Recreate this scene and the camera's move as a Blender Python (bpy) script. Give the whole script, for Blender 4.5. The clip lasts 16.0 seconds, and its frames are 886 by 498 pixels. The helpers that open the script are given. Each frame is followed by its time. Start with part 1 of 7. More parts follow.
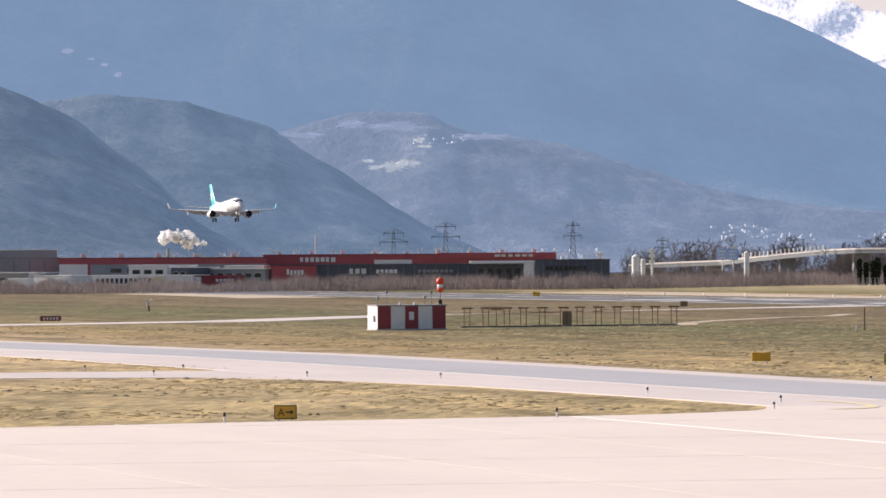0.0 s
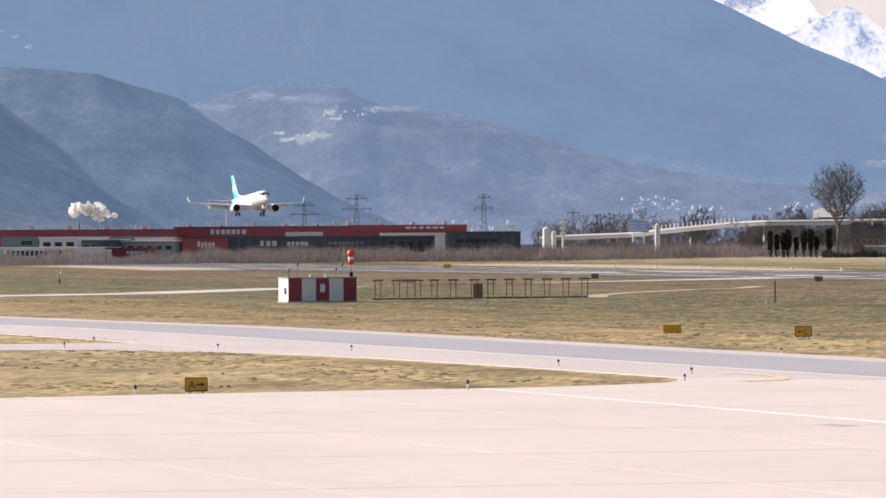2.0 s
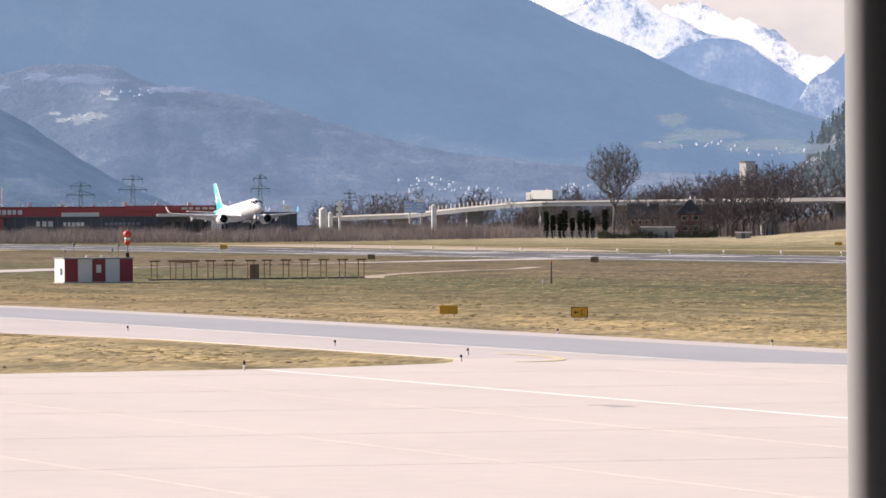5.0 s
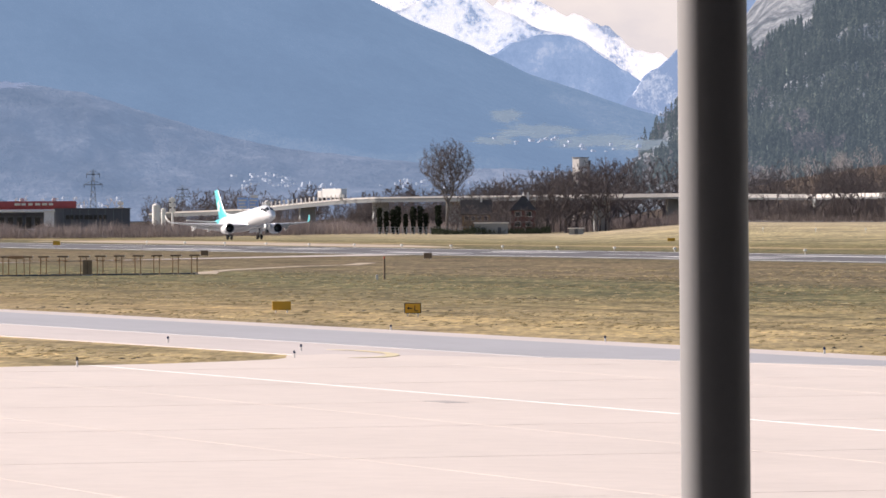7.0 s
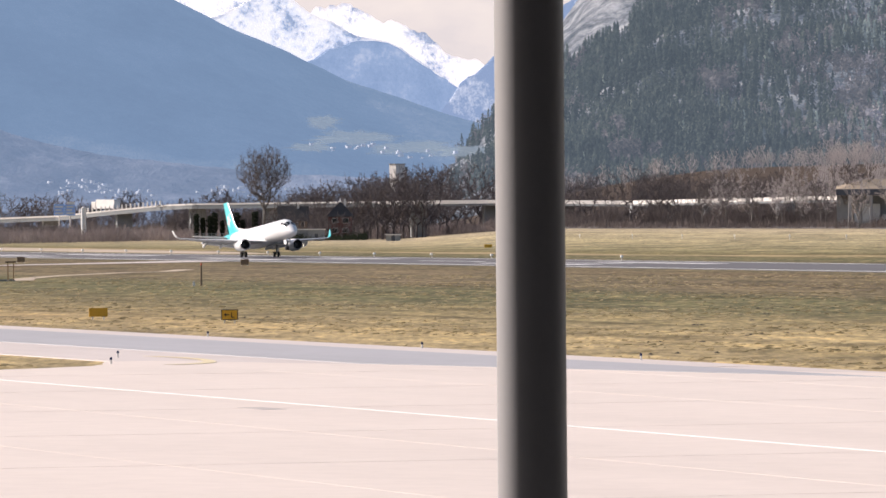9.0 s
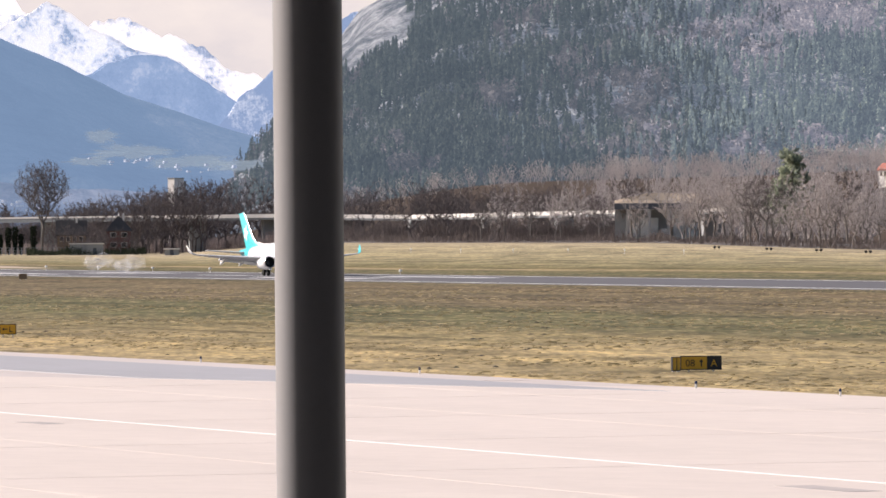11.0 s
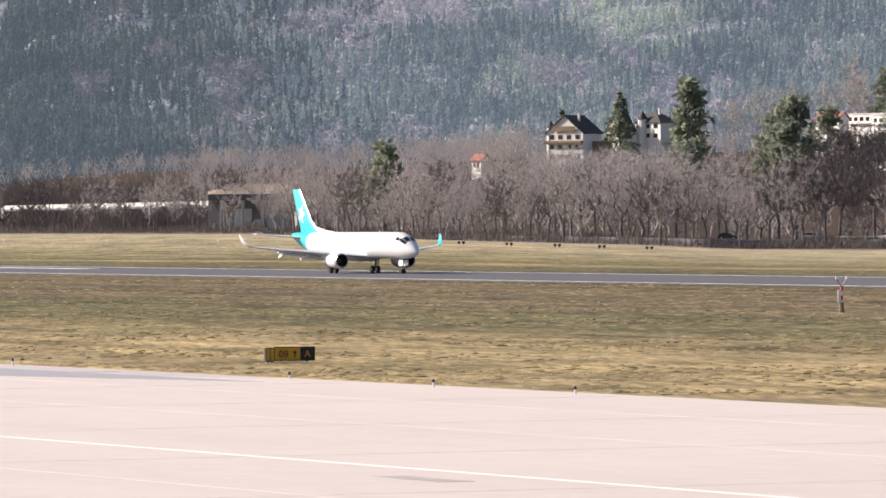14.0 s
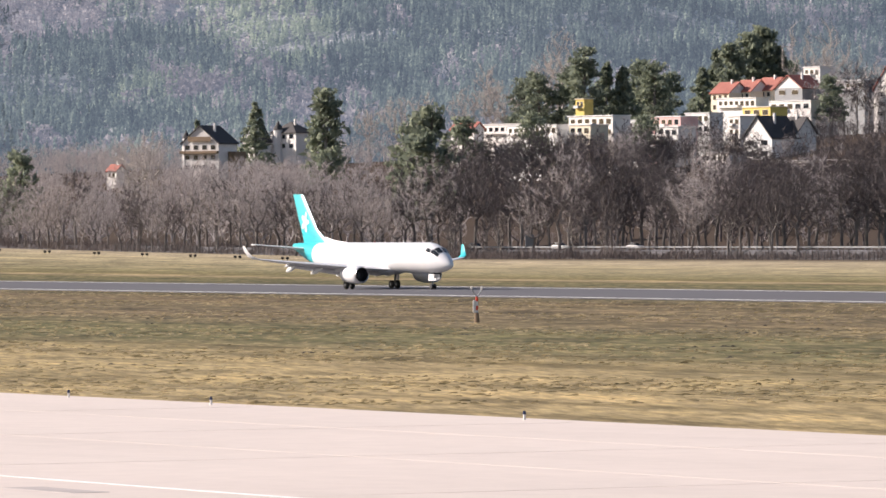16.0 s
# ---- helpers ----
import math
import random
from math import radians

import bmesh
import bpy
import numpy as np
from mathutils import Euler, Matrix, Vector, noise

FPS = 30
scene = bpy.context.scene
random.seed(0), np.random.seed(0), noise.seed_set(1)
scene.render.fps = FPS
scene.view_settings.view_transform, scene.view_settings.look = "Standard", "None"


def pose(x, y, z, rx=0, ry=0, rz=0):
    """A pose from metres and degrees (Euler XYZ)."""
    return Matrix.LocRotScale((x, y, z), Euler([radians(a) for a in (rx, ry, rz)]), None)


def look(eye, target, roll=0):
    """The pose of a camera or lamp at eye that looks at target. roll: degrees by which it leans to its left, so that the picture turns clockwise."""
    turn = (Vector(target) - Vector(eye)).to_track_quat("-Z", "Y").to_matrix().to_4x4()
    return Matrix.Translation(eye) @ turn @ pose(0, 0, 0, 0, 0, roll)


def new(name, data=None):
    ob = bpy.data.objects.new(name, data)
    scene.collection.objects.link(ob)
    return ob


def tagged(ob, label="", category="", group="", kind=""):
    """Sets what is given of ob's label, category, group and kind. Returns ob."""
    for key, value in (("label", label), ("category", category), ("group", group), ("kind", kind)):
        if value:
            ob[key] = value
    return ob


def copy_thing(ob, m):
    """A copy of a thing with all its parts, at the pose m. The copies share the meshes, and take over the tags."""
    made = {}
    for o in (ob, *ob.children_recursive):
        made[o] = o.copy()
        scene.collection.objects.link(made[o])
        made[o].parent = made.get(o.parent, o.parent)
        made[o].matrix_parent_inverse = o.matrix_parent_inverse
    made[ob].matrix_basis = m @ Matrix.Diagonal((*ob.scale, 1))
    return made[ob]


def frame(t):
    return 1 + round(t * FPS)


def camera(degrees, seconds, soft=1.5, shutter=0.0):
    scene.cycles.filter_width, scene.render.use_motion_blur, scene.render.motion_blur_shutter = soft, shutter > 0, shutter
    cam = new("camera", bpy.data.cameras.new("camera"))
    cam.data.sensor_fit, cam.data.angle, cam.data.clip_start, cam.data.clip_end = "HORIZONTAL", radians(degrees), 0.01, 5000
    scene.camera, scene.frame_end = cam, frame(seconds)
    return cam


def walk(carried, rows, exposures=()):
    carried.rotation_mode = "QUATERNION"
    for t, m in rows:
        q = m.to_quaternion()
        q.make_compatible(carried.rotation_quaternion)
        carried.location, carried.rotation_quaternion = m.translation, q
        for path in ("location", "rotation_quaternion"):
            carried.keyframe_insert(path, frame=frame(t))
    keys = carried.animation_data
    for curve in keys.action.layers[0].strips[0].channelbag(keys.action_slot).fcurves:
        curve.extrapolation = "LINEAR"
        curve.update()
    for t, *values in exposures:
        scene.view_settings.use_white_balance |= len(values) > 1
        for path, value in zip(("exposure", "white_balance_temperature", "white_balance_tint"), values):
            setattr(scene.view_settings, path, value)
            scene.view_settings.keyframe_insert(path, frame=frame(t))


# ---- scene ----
EYE = 7.4                      # the eye's height over the apron
UNIT = 1 / 11400               # bearings and rises are in these steps (radians)
PHI = radians(18.318)          # bearing 0, north of west; x runs along the runway, y across it


def spot(u, d, z=0.0):
    """The point at bearing u, d metres from the camera's mast."""
    a = PHI + u * UNIT
    return Vector((-d * math.cos(a), d * math.sin(a), z))


def height(v, d):
    """The height that stands at a rise of v over the horizon, d metres away."""
    return EYE + d * math.tan(v * UNIT)


def facing(u, d, z=0.0, turn=0.0):
    """A pose at bearing u whose x runs to the right and whose y runs away from the camera."""
    p = spot(u, d, z)
    return pose(p.x, p.y, p.z, 0, 0, 90 - math.degrees(PHI + u * UNIT) + turn)


cam = camera(7.868, 16.0, soft=1.6)


def gaze(u, v, c):
    eye = Vector((0, 0, EYE))
    return look(eye, spot(u, 1000, EYE + 1000 * math.tan(v * UNIT)), math.degrees(c / 1000))


walk(cam, [(t, gaze(u, v, c)) for t, u, v, c in (
    (0, -847.8, 23.2, -5.3), (0.5, -819.8, 13.9, -5.4), (1, -786.9, 1.8, -5.5), (1.5, -743.6, -12.2, -5.5),
    (2, -690.4, -26.8, -5.4), (2.5, -625.7, -43.7, -5.4), (3, -552.0, -58.1, -5.2), (3.5, -483.7, -64.1, -4.8),
    (4, -422.7, -61.7, -4.7), (4.2, -398.9, -62.0, -4.8), (5.2, -266, -62.5, -4.8), (6.3, -97.6, -63.6, -4.8),
    (6.5, -70.3, -66.5, -4.7), (7, 0.0, -71.4, -4.8), (7.5, 67.6, -74.7, -4.6), (8, 154.2, -76.0, -4.9),
    (8.2, 193.0, -75.7, -4.9), (9.2, 352, -56, -5.1), (10.3, 532.1, -33.6, -5.4), (10.5, 581.3, -34.4, -5.5),
    (11, 715.7, -38.4, -5.2), (11.5, 851.9, -43.1, -4.8), (12, 981.3, -47.6, -4.6), (12.5, 1094.1, -49.2, -4.5),
    (13, 1188.9, -52.1, -4.8), (13.5, 1296.6, -55.4, -4.9), (14, 1434.8, -58.1, -5.0), (14.5, 1583.2, -55.9, -5.2),
    (15, 1728.2, -49.1, -5.2), (15.5, 1889.6, -44.8, -4.9), (16, 2079.6, -43.0, -5.0))],
    exposures=((0, 0.52, 6650, 17), (16, 0.52, 6650, 17)))

# ---- light: low winter sun in the south-west, pale hazy sky ----
SUN_EL, SUN_AZ = 27.0, 46.0    # degrees up, degrees south of west
to_sun = Vector((-math.cos(radians(SUN_AZ)) * math.cos(radians(SUN_EL)),
                 -math.sin(radians(SUN_AZ)) * math.cos(radians(SUN_EL)), math.sin(radians(SUN_EL))))
world = bpy.data.worlds.new("sky")
scene.world = world
world.use_nodes = True
wn = world.node_tree
sky = wn.nodes.new("ShaderNodeTexSky")
sky.sky_type = "NISHITA"
sky.sun_disc = False
sky.sun_elevation = radians(SUN_EL)
sky.sun_rotation = math.atan2(to_sun.x, to_sun.y)
sky.air_density, sky.dust_density, sky.ozone_density = 1.0, 1.2, 1.0
wn.links.new(sky.outputs[0], wn.nodes["Background"].inputs[0])
wn.nodes["Background"].inputs[1].default_value = 0.075
sun = new("sun", bpy.data.lights.new("sun", "SUN"))
sun.data.energy, sun.data.angle, sun.data.color = 5.0, radians(0.53), (1.0, 0.93, 0.84)
sun.matrix_world = look(to_sun * 100, (0, 0, 0))


# ---- materials ----
def ramp(nt, fac, stops):
    n = nt.nodes.new("ShaderNodeValToRGB")
    e = n.color_ramp.elements
    while len(e) < len(stops):
        e.new(0.5)
    for k, (p, c) in zip(e, stops):
        k.position, k.color = p, (*c, 1)
    nt.links.new(fac, n.inputs[0])
    return n.outputs[0]


def noise_node(nt, vec, scale, detail=5, rough=0.6):
    n = nt.nodes.new("ShaderNodeTexNoise")
    n.inputs["Scale"].default_value, n.inputs["Detail"].default_value = scale, detail
    n.inputs["Roughness"].default_value = rough
    nt.links.new(vec, n.inputs["Vector"])
    return n.outputs[0]


def mix(nt, fac, a, b, mode="MIX"):
    n = nt.nodes.new("ShaderNodeMix")
    n.data_type, n.blend_type = "RGBA", mode
    for s, v in ((n.inputs[0], fac), (n.inputs[6], a), (n.inputs[7], b)):
        if isinstance(v, bpy.types.NodeSocket):
            nt.links.new(v, s)
        else:
            s.default_value = v if isinstance(v, (int, float)) else (*v, 1)
    return n.outputs[2]


def coords(nt, stretch=(1, 1, 1), turn=0.0):
    t = nt.nodes.new("ShaderNodeTexCoord")
    m = nt.nodes.new("ShaderNodeMapping")
    m.inputs["Scale"].default_value = stretch
    r = nt.nodes.new("ShaderNodeMapping")
    r.inputs["Rotation"].default_value = (0, 0, radians(turn))
    nt.links.new(t.outputs["Object"], r.inputs[0])
    nt.links.new(r.outputs[0], m.inputs[0])
    return m.outputs[0]


def bump(nt, fac, strength, distance, bsdf):
    b = nt.nodes.new("ShaderNodeBump")
    b.inputs["Strength"].default_value, b.inputs["Distance"].default_value = strength, distance
    nt.links.new(fac, b.inputs["Height"])
    nt.links.new(b.outputs[0], bsdf.inputs["Normal"])


def blank(name, rough=0.7, metal=0.0):
    m = bpy.data.materials.new(name)
    m.use_nodes = True
    b = m.node_tree.nodes["Principled BSDF"]
    b.inputs["Roughness"].default_value, b.inputs["Metallic"].default_value = rough, metal
    return m, m.node_tree, b


def mat(name, col, rough=0.7, metal=0.0, vary=0.25, scale=0.6, fine=8.0, relief=0.0, stretch=(1, 1, 1), each=0.0):
    """A surface with patches and grain; each: how far single pieces differ."""
    m, nt, b = blank(name, rough, metal)
    vec = coords(nt, stretch)
    big, small = noise_node(nt, vec, scale), noise_node(nt, vec, fine, 3)
    lo = tuple(c * (1 - vary) for c in col)
    hi = tuple(min(1, c * (1 + vary)) for c in col)
    c = mix(nt, 0.4, ramp(nt, big, ((0.3, lo), (0.7, hi))), ramp(nt, small, ((0.3, lo), (0.7, hi))))
    if each:
        info = nt.nodes.new("ShaderNodeObjectInfo")
        c = mix(nt, 1.0, c, ramp(nt, info.outputs["Random"], ((0, (1 - each,) * 3), (1, (1, 1, 1)))), "MULTIPLY")
    nt.links.new(c, b.inputs["Base Color"])
    if relief:
        bump(nt, small, 0.6, relief, b)
    return m


def island_mat(name, stops, rough=0.9, scale=0.004, air=None, spread=0.6, crown=0.0, thin=0.0):
    """Leaves, twigs and far trees: colour by loose piece, by tree (crown: 1 over its width) and by wide patches; thin lets light through."""
    m, nt, b = blank(name, rough)
    g = nt.nodes.new("ShaderNodeNewGeometry")
    big = noise_node(nt, coords(nt), scale, 4)
    if crown:
        tree = noise_node(nt, coords(nt), crown, 2)
        f = nt.nodes.new("ShaderNodeMix")
        f.inputs[0].default_value = 0.5
        nt.links.new(big, f.inputs[2])
        nt.links.new(tree, f.inputs[3])
        big = f.outputs[0]
    mx = nt.nodes.new("ShaderNodeMath")
    mx.operation = "MULTIPLY_ADD"
    nt.links.new(g.outputs["Random Per Island"], mx.inputs[0])
    mx.inputs[1].default_value = spread
    nt.links.new(big, mx.inputs[2])
    sh = nt.nodes.new("ShaderNodeMath")
    sh.operation = "SUBTRACT"
    nt.links.new(mx.outputs[0], sh.inputs[0])
    sh.inputs[1].default_value = spread / 2
    col = ramp(nt, sh.outputs[0], stops)
    nt.links.new(col, b.inputs["Base Color"])
    b.inputs["Specular IOR Level"].default_value = 0.1
    # air paints distance haze onto the trees as emission
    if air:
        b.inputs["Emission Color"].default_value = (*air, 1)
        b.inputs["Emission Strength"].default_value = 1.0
    if thin:
        tr = nt.nodes.new("ShaderNodeBsdfTranslucent")
        nt.links.new(col, tr.inputs[0])
        ms = nt.nodes.new("ShaderNodeMixShader")
        ms.inputs[0].default_value = thin
        nt.links.new(b.outputs[0], ms.inputs[1])
        nt.links.new(tr.outputs[0], ms.inputs[2])
        nt.links.new(ms.outputs[0], nt.nodes["Material Output"].inputs[0])
    return m


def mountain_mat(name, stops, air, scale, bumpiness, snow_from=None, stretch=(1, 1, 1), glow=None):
    """A far mountainside; kilometres of bright haze are painted in as emission."""
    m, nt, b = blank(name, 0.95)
    vec = coords(nt, stretch)
    big, small = noise_node(nt, vec, scale, 8, 0.62), noise_node(nt, vec, scale * 9, 5, 0.7)
    f = nt.nodes.new("ShaderNodeMath")
    f.operation = "MULTIPLY_ADD"
    nt.links.new(small, f.inputs[0])
    f.inputs[1].default_value = 0.45
    nt.links.new(big, f.inputs[2])
    s = nt.nodes.new("ShaderNodeMath")
    s.operation = "SUBTRACT"
    nt.links.new(f.outputs[0], s.inputs[0])
    s.inputs[1].default_value = 0.22
    c = ramp(nt, s.outputs[0], stops)
    if snow_from is not None:
        x = nt.nodes.new("ShaderNodeSeparateXYZ")
        nt.links.new(coords(nt), x.inputs[0])
        k = nt.nodes.new("ShaderNodeMath")
        k.operation = "MULTIPLY_ADD"
        nt.links.new(s.outputs[0], k.inputs[0])
        k.inputs[1].default_value = snow_from[2]
        nt.links.new(x.outputs[2], k.inputs[2])
        r = nt.nodes.new("ShaderNodeMapRange")
        r.inputs["From Min"].default_value, r.inputs["From Max"].default_value = snow_from[0], snow_from[1]
        nt.links.new(k.outputs[0], r.inputs[0])
        c = mix(nt, r.outputs[0], c, (0.85, 0.86, 0.9))
    nt.links.new(c, b.inputs["Base Color"])
    b.inputs["Specular IOR Level"].default_value = 0.0
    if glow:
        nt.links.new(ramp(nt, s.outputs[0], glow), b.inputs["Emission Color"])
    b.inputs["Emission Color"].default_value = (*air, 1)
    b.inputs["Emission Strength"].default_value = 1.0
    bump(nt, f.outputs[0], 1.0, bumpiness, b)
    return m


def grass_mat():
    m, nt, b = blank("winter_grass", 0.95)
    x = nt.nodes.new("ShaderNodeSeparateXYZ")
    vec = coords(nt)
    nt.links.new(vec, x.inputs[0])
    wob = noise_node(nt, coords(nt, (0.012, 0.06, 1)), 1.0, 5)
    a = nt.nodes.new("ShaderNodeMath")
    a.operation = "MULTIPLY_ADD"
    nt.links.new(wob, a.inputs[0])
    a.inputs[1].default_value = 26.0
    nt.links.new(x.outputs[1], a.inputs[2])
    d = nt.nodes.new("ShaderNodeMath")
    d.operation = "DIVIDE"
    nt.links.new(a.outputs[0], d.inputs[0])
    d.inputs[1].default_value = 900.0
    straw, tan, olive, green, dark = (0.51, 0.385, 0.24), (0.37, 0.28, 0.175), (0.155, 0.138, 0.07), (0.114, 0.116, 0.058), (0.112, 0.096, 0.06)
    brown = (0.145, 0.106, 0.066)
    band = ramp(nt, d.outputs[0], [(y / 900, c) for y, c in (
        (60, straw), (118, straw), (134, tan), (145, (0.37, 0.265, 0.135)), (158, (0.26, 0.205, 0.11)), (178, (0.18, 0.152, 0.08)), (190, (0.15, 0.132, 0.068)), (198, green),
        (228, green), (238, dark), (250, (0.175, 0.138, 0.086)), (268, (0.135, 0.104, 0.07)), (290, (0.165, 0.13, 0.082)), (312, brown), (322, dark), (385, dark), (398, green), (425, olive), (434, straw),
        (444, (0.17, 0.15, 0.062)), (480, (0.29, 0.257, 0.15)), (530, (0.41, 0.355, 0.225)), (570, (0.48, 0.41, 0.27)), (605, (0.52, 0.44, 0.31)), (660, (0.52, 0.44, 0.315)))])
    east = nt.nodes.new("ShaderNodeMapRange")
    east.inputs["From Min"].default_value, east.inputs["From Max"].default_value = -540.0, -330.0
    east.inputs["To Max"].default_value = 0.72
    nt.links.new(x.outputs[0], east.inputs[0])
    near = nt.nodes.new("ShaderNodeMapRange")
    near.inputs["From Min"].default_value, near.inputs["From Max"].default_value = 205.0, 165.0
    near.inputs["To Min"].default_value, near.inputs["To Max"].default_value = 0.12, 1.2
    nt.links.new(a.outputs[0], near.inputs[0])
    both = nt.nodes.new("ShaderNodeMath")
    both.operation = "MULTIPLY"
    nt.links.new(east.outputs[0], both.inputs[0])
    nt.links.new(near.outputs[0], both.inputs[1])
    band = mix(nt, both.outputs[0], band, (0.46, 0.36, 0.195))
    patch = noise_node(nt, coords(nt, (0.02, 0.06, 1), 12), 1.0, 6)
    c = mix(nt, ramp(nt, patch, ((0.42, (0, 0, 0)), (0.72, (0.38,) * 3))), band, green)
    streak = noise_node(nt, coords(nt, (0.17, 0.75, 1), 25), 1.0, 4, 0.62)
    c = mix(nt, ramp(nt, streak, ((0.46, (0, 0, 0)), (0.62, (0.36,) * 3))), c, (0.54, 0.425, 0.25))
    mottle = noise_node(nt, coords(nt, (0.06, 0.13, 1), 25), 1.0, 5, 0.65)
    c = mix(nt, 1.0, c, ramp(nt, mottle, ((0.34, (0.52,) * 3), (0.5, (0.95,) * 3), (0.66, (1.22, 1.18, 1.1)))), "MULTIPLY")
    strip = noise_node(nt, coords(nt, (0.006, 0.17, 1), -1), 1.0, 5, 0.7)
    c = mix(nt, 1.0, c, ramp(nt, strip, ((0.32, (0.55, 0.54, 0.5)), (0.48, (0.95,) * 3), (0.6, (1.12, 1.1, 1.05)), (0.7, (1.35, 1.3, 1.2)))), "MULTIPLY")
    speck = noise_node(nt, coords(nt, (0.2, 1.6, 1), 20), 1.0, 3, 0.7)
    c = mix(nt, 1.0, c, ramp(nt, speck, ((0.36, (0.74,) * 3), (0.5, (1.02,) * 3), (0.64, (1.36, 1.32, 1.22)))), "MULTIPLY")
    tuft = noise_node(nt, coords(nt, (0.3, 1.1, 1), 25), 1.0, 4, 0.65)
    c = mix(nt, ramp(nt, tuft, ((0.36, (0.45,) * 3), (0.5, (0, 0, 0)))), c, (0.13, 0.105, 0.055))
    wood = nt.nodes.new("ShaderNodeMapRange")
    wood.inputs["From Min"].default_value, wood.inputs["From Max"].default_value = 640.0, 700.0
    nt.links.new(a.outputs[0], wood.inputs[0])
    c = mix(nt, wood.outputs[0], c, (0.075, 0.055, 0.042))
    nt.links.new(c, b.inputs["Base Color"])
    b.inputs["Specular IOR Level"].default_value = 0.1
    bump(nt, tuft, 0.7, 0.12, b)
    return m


def concrete_mat(name, col, stain, stretch=(0.03, 0.12, 1), slabs=0.0):
    """Pavement with long tyre stains and, where asked, slab joints."""
    m, nt, b = blank(name, 0.85)
    big = noise_node(nt, coords(nt, stretch), 1.0, 6, 0.6)
    fine = noise_node(nt, coords(nt, (0.6, 0.6, 1)), 1.0, 6, 0.7)
    c = ramp(nt, big, ((0.3, tuple(k * stain for k in col)), (0.6, col)))
    c = mix(nt, 0.25, c, ramp(nt, fine, ((0.3, tuple(k * 0.75 for k in col)), (0.7, tuple(min(1, k * 1.12) for k in col)))))
    nt.links.new(c, b.inputs["Base Color"])
    bump(nt, fine, 0.3, 0.02, b)
    return m


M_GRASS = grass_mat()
M_APRON = concrete_mat("apron_concrete", (0.71, 0.62, 0.56), 0.90)
M_SHOULDER = concrete_mat("shoulder_concrete", (0.62, 0.55, 0.52), 0.85)
M_ASPHALT = concrete_mat("taxiway_asphalt", (0.41, 0.405, 0.43), 0.88)
M_RUNWAY = concrete_mat("runway_asphalt", (0.115, 0.112, 0.122), 0.8)
M_LINE = mat("white_marking", (0.80, 0.79, 0.77), 0.7, vary=0.12)
M_JOINT = mat("joint_filler", (0.68, 0.592, 0.535), 0.85, vary=0.1)
M_YELLOWLINE = mat("yellow_marking", (0.72, 0.62, 0.4), 0.7, vary=0.12)
M_EARTH = mat("bare_earth", (0.45, 0.36, 0.27), 0.95, scale=0.05, fine=0.6)
M_WHITE = mat("white_paint", (0.80, 0.80, 0.79), 0.5, vary=0.06)
M_PLANE = mat("aircraft_white", (0.82, 0.82, 0.83), 0.22, vary=0.03, scale=0.3)
M_TEAL = mat("teal_paint", (0.02, 0.50, 0.56), 0.3, vary=0.08)
M_WING = mat("wing_grey", (0.78, 0.79, 0.81), 0.35, vary=0.08)
M_BARE = mat("bare_metal", (0.55, 0.55, 0.57), 0.3, metal=0.9, vary=0.1)
M_BLACK = mat("black_rubber", (0.02, 0.02, 0.022), 0.7, vary=0.2)
M_GLASS = mat("dark_glass", (0.02, 0.025, 0.03), 0.08, vary=0.1)
M_RED = mat("dark_red_paint", (0.26, 0.03, 0.04), 0.5, vary=0.15)
M_REDWALL = mat("red_cladding", (0.42, 0.085, 0.10), 0.6, vary=0.12, scale=0.1, fine=1.0)
M_BRIGHTRED = mat("signal_red", (0.75, 0.08, 0.04), 0.5, vary=0.1)
# Black lifted and blued: distance haze is mixed into the colour.
M_DARKWALL = mat("black_cladding", (0.085, 0.094, 0.115), 0.5, vary=0.25, scale=0.1, fine=1.0)
M_GREYWALL = mat("grey_render", (0.30, 0.31, 0.32), 0.8, vary=0.12, scale=0.1, fine=1.0)
M_PALEWALL = mat("pale_render", (0.76, 0.73, 0.70), 0.8, vary=0.1, scale=0.1, fine=1.0)
M_CREAM = mat("cream_render", (0.78, 0.70, 0.55), 0.8, vary=0.08, scale=0.1, fine=1.0)
M_PINKWALL = mat("pink_render", (0.72, 0.45, 0.42), 0.8, vary=0.08, scale=0.1, fine=1.0)
M_YELLOWWALL = mat("yellow_render", (0.70, 0.55, 0.16), 0.8, vary=0.08, scale=0.1, fine=1.0)
M_ROOF = mat("dark_roof", (0.06, 0.055, 0.055), 0.8, vary=0.25, scale=0.3)
M_REDROOF = mat("red_tile_roof", (0.36, 0.13, 0.10), 0.85, vary=0.2, scale=0.3)
M_BRICK = mat("red_brick", (0.13, 0.06, 0.055), 0.9, vary=0.25, scale=0.4)
M_BRIDGE = mat("bridge_concrete", (0.46, 0.435, 0.415), 0.85, vary=0.12, scale=0.1, fine=1.0)
M_STEEL = mat("galvanised_steel", (0.22, 0.24, 0.26), 0.5, metal=0.4, vary=0.15)
M_POST = mat("grey_painted_steel", (0.23, 0.232, 0.25), 0.45, vary=0.04, scale=2.0, fine=60.0)
M_YELLOW = mat("sign_yellow", (0.62, 0.34, 0.02), 0.5, vary=0.12)
M_BLUE = mat("sign_blue", (0.34, 0.54, 0.98), 0.5, vary=0.08)
# Unseen deck; its tone limits the light bounced onto the post.
M_DECK = mat("terrace_deck", (0.13, 0.13, 0.135), 0.85, vary=0.15, scale=0.5)
M_WOOD = mat("weathered_wood", (0.24, 0.17, 0.11), 0.85, vary=0.3)
M_RUST = mat("orange_brown_steel", (0.34, 0.20, 0.10), 0.7, vary=0.25)
M_BARK = mat("grey_bark", (0.24, 0.215, 0.20), 0.95, vary=0.35, scale=0.5, fine=3.0, each=0.4)
